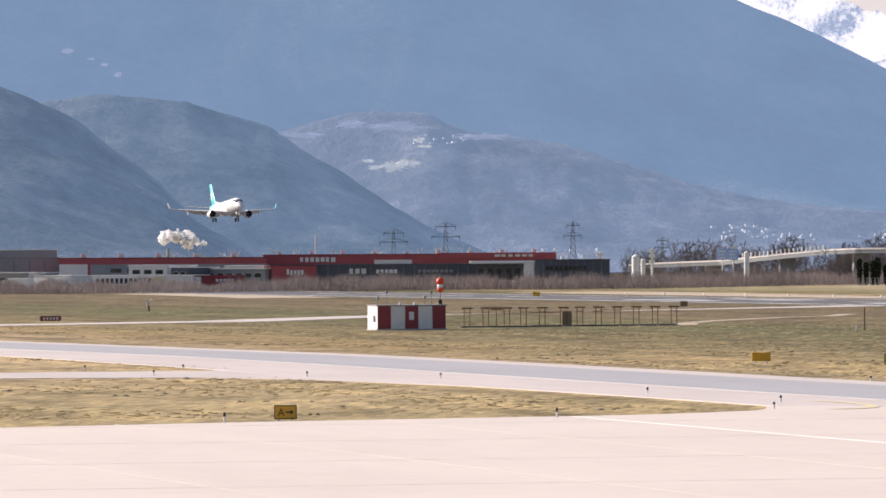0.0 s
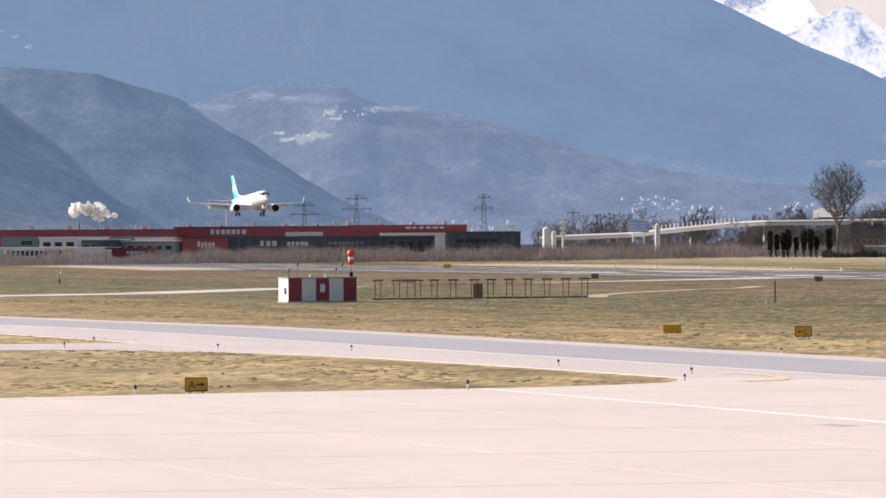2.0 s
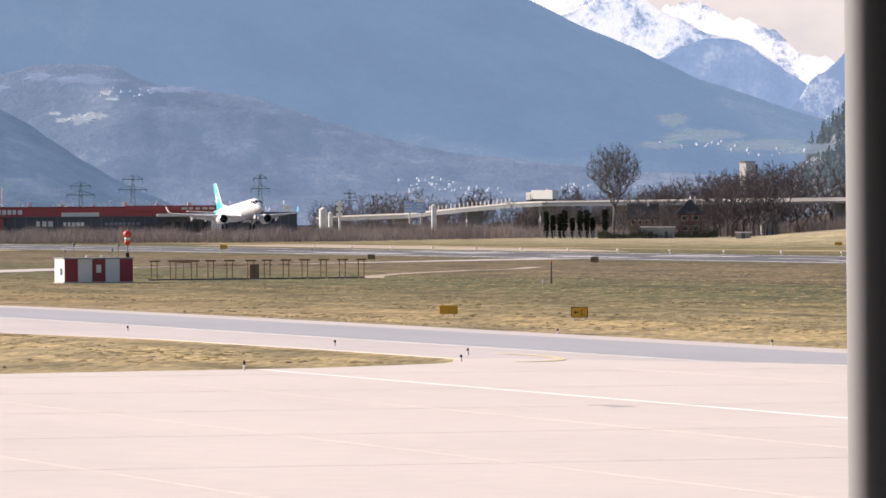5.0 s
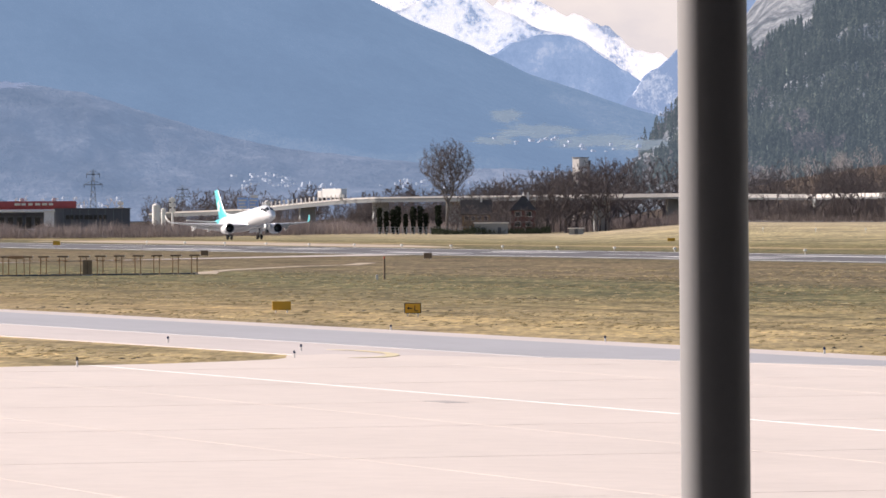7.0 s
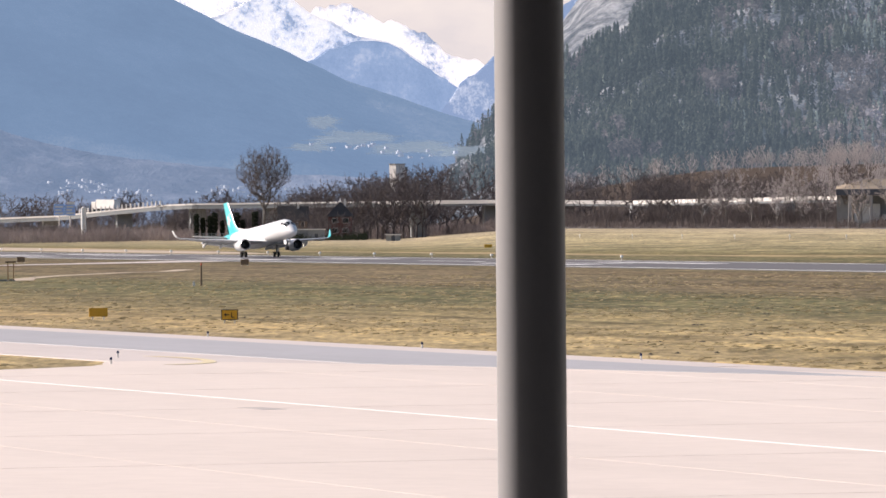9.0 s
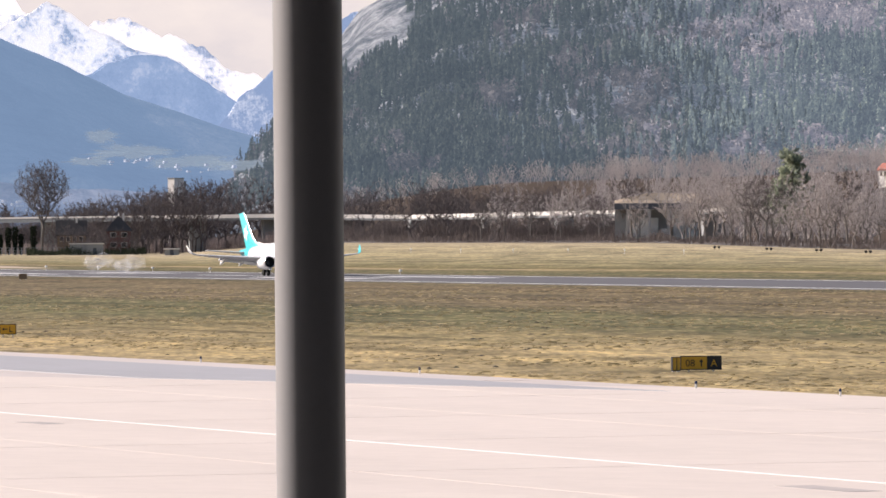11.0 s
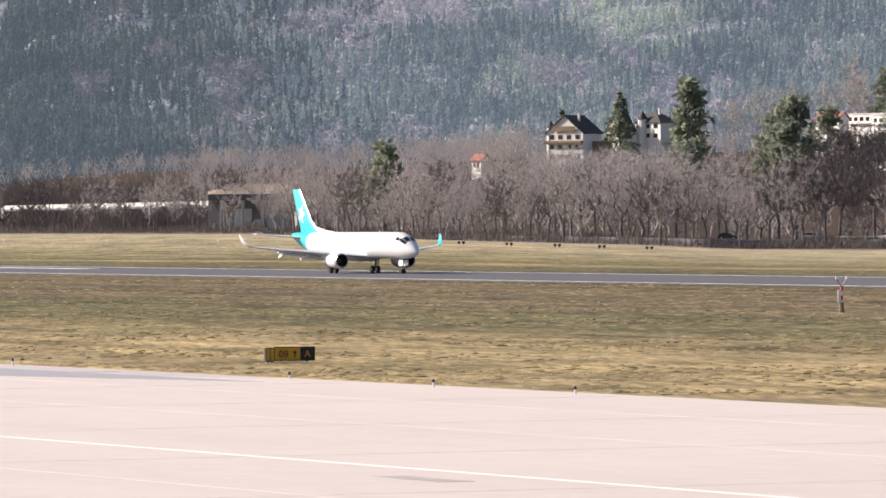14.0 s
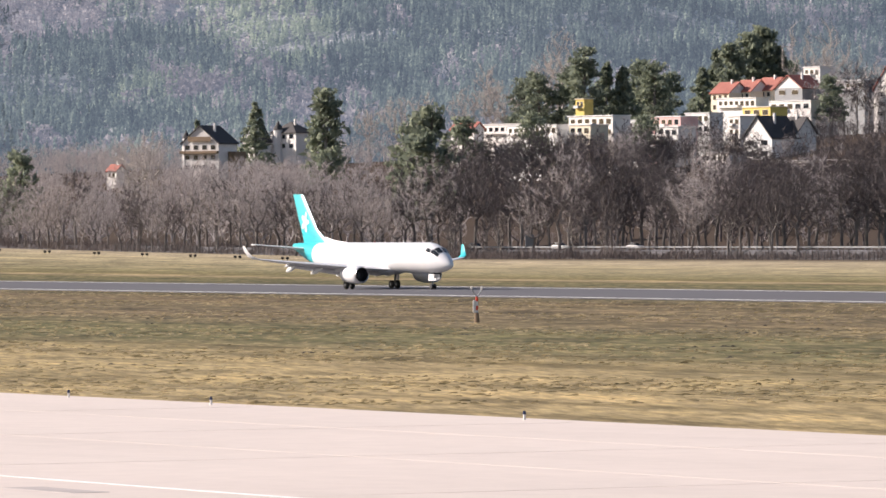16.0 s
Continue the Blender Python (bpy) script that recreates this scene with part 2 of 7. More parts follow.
M_PALEBARK = mat("pale_bark", (0.34, 0.31, 0.28), 0.95, vary=0.35, scale=0.5, fine=3.0)
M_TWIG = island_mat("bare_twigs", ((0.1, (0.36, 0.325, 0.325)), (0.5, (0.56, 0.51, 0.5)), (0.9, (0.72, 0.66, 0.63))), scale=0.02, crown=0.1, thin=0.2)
# Darker copy of bare_twigs; puts shade by hill and viaduct into the colour.
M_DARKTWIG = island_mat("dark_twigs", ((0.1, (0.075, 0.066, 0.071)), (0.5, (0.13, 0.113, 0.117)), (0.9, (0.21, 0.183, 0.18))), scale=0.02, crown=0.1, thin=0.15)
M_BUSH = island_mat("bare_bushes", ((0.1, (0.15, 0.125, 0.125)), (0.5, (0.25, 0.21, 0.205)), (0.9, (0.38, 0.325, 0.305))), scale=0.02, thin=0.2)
# Darker copy of bare_bushes; shade below the bridges is put into its colour.
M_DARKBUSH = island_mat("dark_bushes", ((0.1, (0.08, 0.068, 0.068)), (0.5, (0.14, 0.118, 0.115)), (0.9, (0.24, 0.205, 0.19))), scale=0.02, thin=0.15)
M_NEEDLE = island_mat("dark_needles", ((0.1, (0.15, 0.18, 0.15)), (0.5, (0.25, 0.285, 0.21)), (0.9, (0.40, 0.425, 0.30))), scale=0.05, thin=0.55)
M_DARKNEEDLE = island_mat("black_green_needles", ((0.1, (0.016, 0.022, 0.016)), (0.5, (0.028, 0.036, 0.024)), (0.9, (0.05, 0.06, 0.036))), scale=0.05, thin=0.2)
M_PALETWIG = island_mat("pale_twigs", ((0.1, (0.42, 0.37, 0.35)), (0.5, (0.58, 0.52, 0.48)), (0.9, (0.7, 0.64, 0.58))), scale=0.02, thin=0.25)
# Haze colours, put as emission into the northern mountain and its trees.
HAZE_N = (0.082, 0.107, 0.136)
HAZE_E = (0.100, 0.124, 0.163)


def vapour(name, dense):
    """Thin white droplets: light passes through and is scattered on."""
    m = bpy.data.materials.new(name)
    m.use_nodes = True
    nt = m.node_tree
    nt.nodes.remove(nt.nodes["Principled BSDF"])
    white, through_, clear = nt.nodes.new("ShaderNodeBsdfDiffuse"), nt.nodes.new("ShaderNodeBsdfTranslucent"), nt.nodes.new("ShaderNodeBsdfTransparent")
    white.inputs[0].default_value = through_.inputs[0].default_value = (0.96, 0.96, 0.97, 1)
    both, thinned = nt.nodes.new("ShaderNodeMixShader"), nt.nodes.new("ShaderNodeMixShader")
    both.inputs[0].default_value = 0.6
    nt.links.new(white.outputs[0], both.inputs[1])
    nt.links.new(through_.outputs[0], both.inputs[2])
    g = noise_node(nt, coords(nt), 0.5, 4)
    nt.links.new(ramp(nt, g, ((0.35, (dense * 0.35,) * 3), (0.65, (dense * 1.4,) * 3))), thinned.inputs[0])
    nt.links.new(clear.outputs[0], thinned.inputs[1])
    nt.links.new(both.outputs[0], thinned.inputs[2])
    nt.links.new(thinned.outputs[0], nt.nodes["Material Output"].inputs[0])
    return m


M_STEAM = vapour("white_steam", 0.75)
M_SMOKE = vapour("tyre_smoke", 0.09)


# ---- mesh helpers ----
def part(name, bm, material, parent=None, label=""):
    """Links a bmesh as one mesh object under a thing or a part."""
    me = bpy.data.meshes.new(name)
    bm.normal_update()
    bm.to_mesh(me)
    bm.free()
    me.materials.append(material)
    ob = new(name, me)
    ob.parent = parent
    return tagged(ob, label)


def data_part(name, verts, faces, material, parent=None, label="", smooth=False):
    me = bpy.data.meshes.new(name)
    me.from_pydata([tuple(v) for v in verts], [], [tuple(f) for f in faces])
    me.materials.append(material)
    if smooth:
        me.shade_smooth()
    ob = new(name, me)
    ob.parent = parent
    return tagged(ob, label)


def thing(name, m, label, category, group="", kind=""):
    ob = new(name)
    ob.matrix_basis = m
    return tagged(ob, label, category, group, kind)


def box(x0, x1, y0, y1, z0, z1, bevel=0.0, bm=None):
    bm = bm or bmesh.new()
    r = bmesh.ops.create_cube(bm, size=1.0)["verts"]
    for v in r:
        v.co = Vector((x0 + (v.co.x + 0.5) * (x1 - x0), y0 + (v.co.y + 0.5) * (y1 - y0), z0 + (v.co.z + 0.5) * (z1 - z0)))
    if bevel:
        es = list({e for v in r for e in v.link_edges})
        bmesh.ops.bevel(bm, geom=es, offset=bevel, segments=1, affect="EDGES")
    return bm


def rod(a, b, r0, r1=None, n=6, bm=None):
    bm = bm or bmesh.new()
    a, b = Vector(a), Vector(b)
    r1 = r0 if r1 is None else r1
    m = Matrix.Translation((a + b) / 2) @ (b - a).to_track_quat("Z", "Y").to_matrix().to_4x4()
    bmesh.ops.create_cone(bm, cap_ends=True, segments=n, radius1=r0, radius2=max(r1, 1e-4), depth=(b - a).length, matrix=m)
    return bm


def loft(rings, caps=True, bm=None):
    """Skins rings of equal length."""
    bm = bm or bmesh.new()
    vs = [[bm.verts.new(p) for p in r] for r in rings]
    n = len(vs[0])
    for a, b in zip(vs, vs[1:]):
        for i in range(n):
            j = (i + 1) % n
            bm.faces.new((a[i], a[j], b[j], b[i]))
    if caps:
        bm.faces.new(vs[0][::-1])
        bm.faces.new(vs[-1])
    bmesh.ops.recalc_face_normals(bm, faces=bm.faces)
    return bm


def smooth(bm, angle=40):
    for f in bm.faces:
        f.smooth = True
    for e in bm.edges:
        if len(e.link_faces) == 2 and e.calc_face_angle(0) > radians(angle):
            e.smooth = False
    return bm


def slab(outline, z, thick=0.3):
    """A flat plate with the given outline, its top at z."""
    bm = bmesh.new()
    top = [bm.verts.new((x, y, z)) for x, y in outline]
    f = bm.faces.new(top)
    if f.normal.z < 0 or f.calc_area() < 0:
        f.normal_flip()
    bm.normal_update()
    if f.normal.z < 0:
        f.normal_flip()
    r = bmesh.ops.extrude_face_region(bm, geom=[f])
    for v in r["geom"]:
        if isinstance(v, bmesh.types.BMVert):
            v.co.z = z - thick
    bmesh.ops.recalc_face_normals(bm, faces=bm.faces)
    return bm


def lerp(table, x):
    return float(np.interp(x, [a for a, _ in table], [b for _, b in table]))


def ease(a, b, x):
    k = min(1, max(0, (x - a) / (b - a)))
    return k * k * (3 - 2 * k)


# ---- the ground: one sheet out to the horizon, with a bank and the foot of the northern hillside ----
FOOT = ((300, 40), (560, 62), (930, 66), (1230, 74), (1400, 84), (1900, 108), (2300, 128), (2900, 160), (3600, 180))


def ground_z(u, d):
    y = d * math.sin(PHI + u * UNIT)
    bank = lerp(((250, 0), (480, 3.2), (1100, 3.2), (1210, 2.7), (1500, 1.7), (1810, 0.8), (1950, 0)), u) * ease(420, 600, y)
    hill = 0.0
    if u > 100 and d > 1300:
        start = lerp(((100, 2100), (1200, 1850), (1500, 1560), (2000, 1500), (2900, 1330)), u)
        k = ease(start, start + 520, d)
        hill = k * max(0, height(lerp(FOOT, u), start + 520)) * ease(100, 900, u)
    return bank + hill


def build_ground():
    us = [-40000, -32000, -24000, -16000, -9000, -5000, -3200] + list(range(-2400, 3601, 60)) + [4500, 6500, 9000, 13000, 18000, 24000, 31627]
    ds = [3, 12, 40, 90, 160, 260, 400, 600, 900, 1150] + list(range(1250, 2501, 50)) + [2700, 3000, 3600, 4300, 5000]
    verts = [spot(u, d, ground_z(u, d) if -2500 < u < 3700 else 0) for d in ds for u in us]
    n = len(us)
    faces = [(i * n + j, (i + 1) * n + j, (i + 1) * n + (j + 1) % n, i * n + (j + 1) % n) for i in range(len(ds) - 1) for j in range(n)]
    faces.append(tuple(range(n)))
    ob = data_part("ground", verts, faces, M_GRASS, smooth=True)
    me = ob.data
    bm = bmesh.new()
    bm.from_mesh(me)
    bmesh.ops.recalc_face_normals(bm, faces=bm.faces)
    bm.faces.ensure_lookup_table()
    if bm.faces[len(bm.faces) // 2].normal.z < 0:
        bmesh.ops.reverse_faces(bm, faces=bm.faces)
    bm.to_mesh(me)
    bm.free()
    tagged(ob, "mown winter grass, straw and olive in long strips", "ground", kind="structure")


build_ground()


def paving(name, outline, z, material, label, category):
    return tagged(part(name, slab(outline, z), material), label, category, kind="structure")


def bend(x):
    return 0.0 if x > -490 else (x + 490) * 0.085


xs_long = list(range(-1000, -299, 50)) + [-262]
paving("apron", [(-283, 40), (-270, -120), (-100, -200), (300, -200), (300, 120.3), (-268, 120.3), (-312, 97.5), (-311, 94.7), (-308.4, 93.8), (-305.4, 92.9), (-302.6, 91.5), (-299.6, 88.2), (-296.7, 84.0), (-295.2, 79), (-291.5, 64), (-287, 53)], 0.05, M_APRON,
       "pale pinkish concrete apron with faint tyre stains", "apron")
paving("taxiway_shoulder", [(x, 120.3 + bend(x)) for x in xs_long] + [(x, (95.5 if x > -400 else 93) + bend(x)) for x in xs_long[::-1]], 0.04, M_SHOULDER,
       "pale concrete shoulder of the taxiway", "pavement")
paving("taxiway", [(x, 116.3 + bend(x)) for x in xs_long] + [(x, 104.5 + bend(x)) for x in xs_long[::-1] if x < -290], 0.07, M_ASPHALT,
       "grey worn asphalt taxiway", "road")
paving("taxiway_link", [(-433, 93), (-433, 30), (-411, 30), (-411, 76), (-407, 86), (-395, 91), (-370, 94.5), (-330, 95.3), (-309, 95.3), (-309, 100), (-440, 100)], 0.03, M_SHOULDER,
       "pale concrete link between the grass islands", "pavement")
paving("exit_taxiway", [(-690, 96), (-720, 104), (-760, 132), (-795, 176), (-880, 222), (-1010, 325), (-985, 325), (-868, 204), (-806, 168), (-772, 126), (-745, 100), (-730, 90)], 0.035, M_SHOULDER,
       "pale concrete exit taxiway crossing the grass", "road")
paving("runway", [(-2100, 319), (500, 319), (500, 370), (-2100, 370)], 0.06, M_RUNWAY, "dark grey asphalt runway with white markings", "runway")
paving("earth_strip", [(-1500, 392), (-1180, 380), (-1160, 388), (-1240, 404), (-1500, 425)], 0.03, M_EARTH, "strip of bare pale earth", "ground")


def stripe(x0, x1, y0, y1, material, z, label, bendy=False):
    if bendy:
        xs = list(np.linspace(x0, x1, 14))
        out = [(x, y1 + bend(x)) for x in xs] + [(x, y0 + bend(x)) for x in xs[::-1]]
    else:
        out = [(x0, y0), (x1, y0), (x1, y1), (x0, y1)]
    tagged(part("marking", slab(out, z, 0.01), material), label, "marking", kind="structure")


stripe(-2100, 500, 321.6, 322.6, M_LINE, 0.075, "white runway edge line")
stripe(-2100, 500, 366.6, 367.5, M_LINE, 0.075, "white runway edge line")
for k in range(11):
    stripe(-1500 + k * 60, -1470 + k * 60, 344.1, 345.0, M_LINE, 0.075, "white runway centre line dash")
for x0, x1 in ((-1190, -1130), (-1040, -1000), (-905, -860)):
    for y0, y1 in ((333, 336.5), (352.5, 356)):
        stripe(x0, x1, y0, y1, M_LINE, 0.075, "white touchdown zone marking")
stripe(-295, 160, 80.0, 80.28, M_LINE, 0.06, "thin white line across the apron")
arc = [(-321.5, 100.3), (-318.6, 100.8), (-314.2, 100.6), (-311, 100.1), (-308, 99.3), (-305.5, 98.3), (-303.6, 97.0), (-303.0, 95.6)]
tagged(part("marking", slab([(x + 0.35, y + 0.25) for x, y in arc] + [(x - 0.2, y - 0.25) for x, y in arc[::-1]], 0.075, 0.01), M_YELLOWLINE), "faint worn yellow curve before the grass tip", "marking", kind="structure")


# ---- far mountains ----
def mountain(name, crest, d0, d1, foot, material, label, rough=10.0, scale=0.006, cols=260, rows=44, back=150, seed=0.0):
    """A mountainside from its foot at d0 to its crest at d1."""
    u0, u1 = crest[0][0], crest[-1][0]
    verts, faces = [], []
    for j in range(rows + 1):
        s = j / (rows - 4) if j <= rows - 4 else 1.0
        for i in range(cols + 1):
            u = u0 + (u1 - u0) * i / cols
            top = lerp(crest, u)
            if j <= rows - 4:
                d = d0 + (d1 - d0) * s
                v = foot + (top - foot) * s ** 0.85
                z = height(v, d)
            else:
                d = d1 + back * (j - rows + 4) / 4
                z = height(top, d1) - 60 * (j - rows + 4) / 4
            p = spot(u, d)
            q = Vector((p.x * scale, p.y * scale, z * scale + seed))
            n = noise.fractal(q, 0.9, 2.1, 5)
            verts.append((p.x, p.y, max(-5, z + rough * n * (0.25 + 0.75 * min(1, 4 * s * (1.15 - s))))))
    w = cols + 1
    for j in range(rows):
        for i in range(cols):
            faces.append((j * w + i, j * w + i + 1, (j + 1) * w + i + 1, (j + 1) * w + i))
    ob = data_part(name, verts, faces, material, smooth=True)
    return tagged(ob, label, "mountain", kind="structure")


# Each ridge's blue haze sits in its air and glow colours.
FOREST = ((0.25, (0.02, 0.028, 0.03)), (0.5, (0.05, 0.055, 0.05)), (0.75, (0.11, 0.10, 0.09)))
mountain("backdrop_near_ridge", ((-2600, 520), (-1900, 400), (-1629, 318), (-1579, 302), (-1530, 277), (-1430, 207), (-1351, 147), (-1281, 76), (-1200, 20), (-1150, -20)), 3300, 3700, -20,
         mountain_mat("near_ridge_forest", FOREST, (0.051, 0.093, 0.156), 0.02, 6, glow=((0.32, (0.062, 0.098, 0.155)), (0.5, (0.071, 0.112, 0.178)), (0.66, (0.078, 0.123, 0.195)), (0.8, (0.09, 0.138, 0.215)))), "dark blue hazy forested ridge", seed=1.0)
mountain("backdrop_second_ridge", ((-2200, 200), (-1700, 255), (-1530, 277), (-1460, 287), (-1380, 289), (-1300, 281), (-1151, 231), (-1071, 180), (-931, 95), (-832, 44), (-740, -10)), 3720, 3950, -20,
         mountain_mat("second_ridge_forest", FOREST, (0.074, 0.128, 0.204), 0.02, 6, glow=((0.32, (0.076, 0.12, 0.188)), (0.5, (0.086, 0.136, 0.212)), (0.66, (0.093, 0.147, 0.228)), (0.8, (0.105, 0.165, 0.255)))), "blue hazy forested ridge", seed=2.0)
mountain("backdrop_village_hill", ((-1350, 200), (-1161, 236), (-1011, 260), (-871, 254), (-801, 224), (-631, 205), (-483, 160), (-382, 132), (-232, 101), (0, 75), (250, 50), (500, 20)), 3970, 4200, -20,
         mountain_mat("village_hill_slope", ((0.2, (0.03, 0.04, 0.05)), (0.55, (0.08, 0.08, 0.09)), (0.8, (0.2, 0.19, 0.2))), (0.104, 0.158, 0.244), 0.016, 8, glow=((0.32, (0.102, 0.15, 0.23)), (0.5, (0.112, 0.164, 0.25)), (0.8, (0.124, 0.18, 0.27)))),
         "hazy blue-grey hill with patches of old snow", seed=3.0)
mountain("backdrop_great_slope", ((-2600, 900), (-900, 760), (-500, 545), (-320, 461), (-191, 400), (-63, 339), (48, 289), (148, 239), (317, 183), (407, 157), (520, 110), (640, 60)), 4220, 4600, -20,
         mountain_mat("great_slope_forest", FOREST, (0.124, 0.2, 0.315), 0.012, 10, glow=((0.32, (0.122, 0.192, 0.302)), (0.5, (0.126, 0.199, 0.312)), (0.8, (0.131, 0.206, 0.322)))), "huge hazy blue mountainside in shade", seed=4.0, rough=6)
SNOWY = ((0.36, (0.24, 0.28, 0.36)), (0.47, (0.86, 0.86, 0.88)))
# Sunlight on the snow and haze over the rock are painted as emission.
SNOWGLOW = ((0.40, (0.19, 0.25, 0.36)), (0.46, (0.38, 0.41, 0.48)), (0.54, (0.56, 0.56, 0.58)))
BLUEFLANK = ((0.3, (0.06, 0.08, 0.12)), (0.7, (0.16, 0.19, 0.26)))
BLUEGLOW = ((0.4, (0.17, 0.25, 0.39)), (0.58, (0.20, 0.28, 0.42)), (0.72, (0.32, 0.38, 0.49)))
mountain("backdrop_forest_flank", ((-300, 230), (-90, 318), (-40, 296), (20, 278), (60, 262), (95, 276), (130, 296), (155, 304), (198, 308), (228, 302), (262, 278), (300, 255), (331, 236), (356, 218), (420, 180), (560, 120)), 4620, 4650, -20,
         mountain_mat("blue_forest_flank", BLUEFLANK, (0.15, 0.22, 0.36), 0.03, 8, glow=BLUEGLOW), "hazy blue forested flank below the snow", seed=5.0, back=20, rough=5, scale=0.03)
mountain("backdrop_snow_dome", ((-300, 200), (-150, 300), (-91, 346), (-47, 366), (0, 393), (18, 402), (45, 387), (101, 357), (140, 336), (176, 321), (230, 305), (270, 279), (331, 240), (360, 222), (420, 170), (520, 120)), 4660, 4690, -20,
         mountain_mat("dome_snow", SNOWY, (0.26, 0.27, 0.31), 0.028, 12, glow=SNOWGLOW), "snowy mountain with dark rock patches, sunlight in its glow colours", rough=6, scale=0.03, back=15, seed=6.0)
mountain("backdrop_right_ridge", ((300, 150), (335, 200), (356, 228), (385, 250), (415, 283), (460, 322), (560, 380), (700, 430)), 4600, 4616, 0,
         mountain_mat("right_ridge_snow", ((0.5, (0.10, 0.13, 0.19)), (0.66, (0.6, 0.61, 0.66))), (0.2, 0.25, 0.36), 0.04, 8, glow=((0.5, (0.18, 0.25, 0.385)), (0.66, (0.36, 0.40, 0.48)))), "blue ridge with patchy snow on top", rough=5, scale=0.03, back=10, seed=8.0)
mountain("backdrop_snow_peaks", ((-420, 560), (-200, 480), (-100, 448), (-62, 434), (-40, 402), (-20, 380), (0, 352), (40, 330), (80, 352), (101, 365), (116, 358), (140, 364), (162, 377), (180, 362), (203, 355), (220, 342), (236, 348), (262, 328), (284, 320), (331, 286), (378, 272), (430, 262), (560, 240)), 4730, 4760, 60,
         mountain_mat("peak_snow", SNOWY, (0.26, 0.27, 0.31), 0.03, 14, glow=((0.40, (0.22, 0.27, 0.37)), (0.46, (0.46, 0.47, 0.52)), (0.54, (0.66, 0.63, 0.62)))), "jagged snowy alpine peaks, sunlight in their glow colours", rough=9, scale=0.04, back=15, seed=9.0, cols=420)
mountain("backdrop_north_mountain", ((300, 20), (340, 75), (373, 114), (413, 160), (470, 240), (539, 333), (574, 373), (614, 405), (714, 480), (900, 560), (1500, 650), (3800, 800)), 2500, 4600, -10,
         mountain_mat("north_mountain_forest", ((0.38, (0.05, 0.052, 0.055)), (0.47, (0.14, 0.138, 0.14)), (0.56, (0.28, 0.275, 0.28)), (0.66, (0.46, 0.45, 0.45))), HAZE_N, 0.03, 14), "forested mountainside with grey rock", cols=320, rows=90, rough=15, scale=0.009, seed=7.0)


def far_sky():
    """Bright hazy cloud behind the peaks."""
    m, nt, bs = blank("bright_haze", 1.0)
    n = noise_node(nt, coords(nt, (1, 1, 2.2)), 0.006, 6)
    nt.links.new(ramp(nt, n, ((0.3, (0.68, 0.66, 0.69)), (0.5, (0.82, 0.77, 0.75)), (0.7, (0.93, 0.86, 0.80)))), bs.inputs["Emission Color"])
    bs.inputs["Emission Strength"].default_value = 1.0 / 2 ** 0.52
    bs.inputs["Base Color"].default_value = (0, 0, 0, 1)
    us = list(range(-900, 1500, 100))
    verts = [spot(u, 4900, z) for z in (20, 330) for u in us]
    n_ = len(us)
    tagged(data_part("backdrop_sky", verts, [(i, i + 1, n_ + i + 1, n_ + i) for i in range(n_ - 1)], m), "pale cream hazy cloud", "sky", kind="structure")


far_sky()


# ---- the post that stands before the camera ----
def foreground_post():
    t = thing("steel_post", pose(*(spot(502, 14.0, 5.7) + Vector((-0.0075, -0.0206, 0)))), "grey painted round steel post on the terrace's edge", "post")
    part("shaft", smooth(rod((0, 0, 0.02), (-0.0075, -0.016, 4.6), 0.0755, n=64)), M_POST, t)
    part("base_plate", box(-0.18, 0.18, -0.18, 0.18, 0, 0.03, 0.005), M_STEEL, t)


foreground_post()


# ---- the airliner ----
def ring(x, zc, ry, rz, n=28, power=1.0):
    return [(x, ry * math.cos(2 * math.pi * i / n), zc + rz * math.sin(2 * math.pi * i / n)) for i in range(n)]


HULL = ((17.3, 2.6, 0.05, 0.05), (17.1, 2.63, 0.30, 0.30), (16.5, 2.74, 0.64, 0.64), (15.6, 2.93, 1.0, 1.02), (14.5, 3.17, 1.3, 1.4),
        (13.2, 3.35, 1.46, 1.62), (12.2, 3.42, 1.505, 1.68), (-10.5, 3.42, 1.505, 1.68), (-12.5, 3.5, 1.46, 1.6), (-15.0, 3.75, 1.22, 1.33),
        (-17.5, 4.1, 0.88, 0.97), (-19.5, 4.42, 0.55, 0.62), (-21.0, 4.66, 0.28, 0.3), (-21.4, 4.7, 0.1, 0.1))


def hull_at(x):
    xs = [h[0] for h in HULL][::-1]
    return [float(np.interp(x, xs, [h[k] for h in HULL][::-1])) for k in (1, 2, 3)]


def wing_section(x_le, chord, y, z, thick, droop=0.0):
    pts = ((0, 0), (0.06, 0.55), (0.3, 1.0), (0.6, 0.72), (0.85, 0.3), (1, 0.02), (0.85, -0.12), (0.5, -0.45), (0.2, -0.5), (0.05, -0.35))
    return [(x_le - a * chord, y, z + b * thick * 0.5 - droop * max(0, a - 0.7)) for a, b in pts]


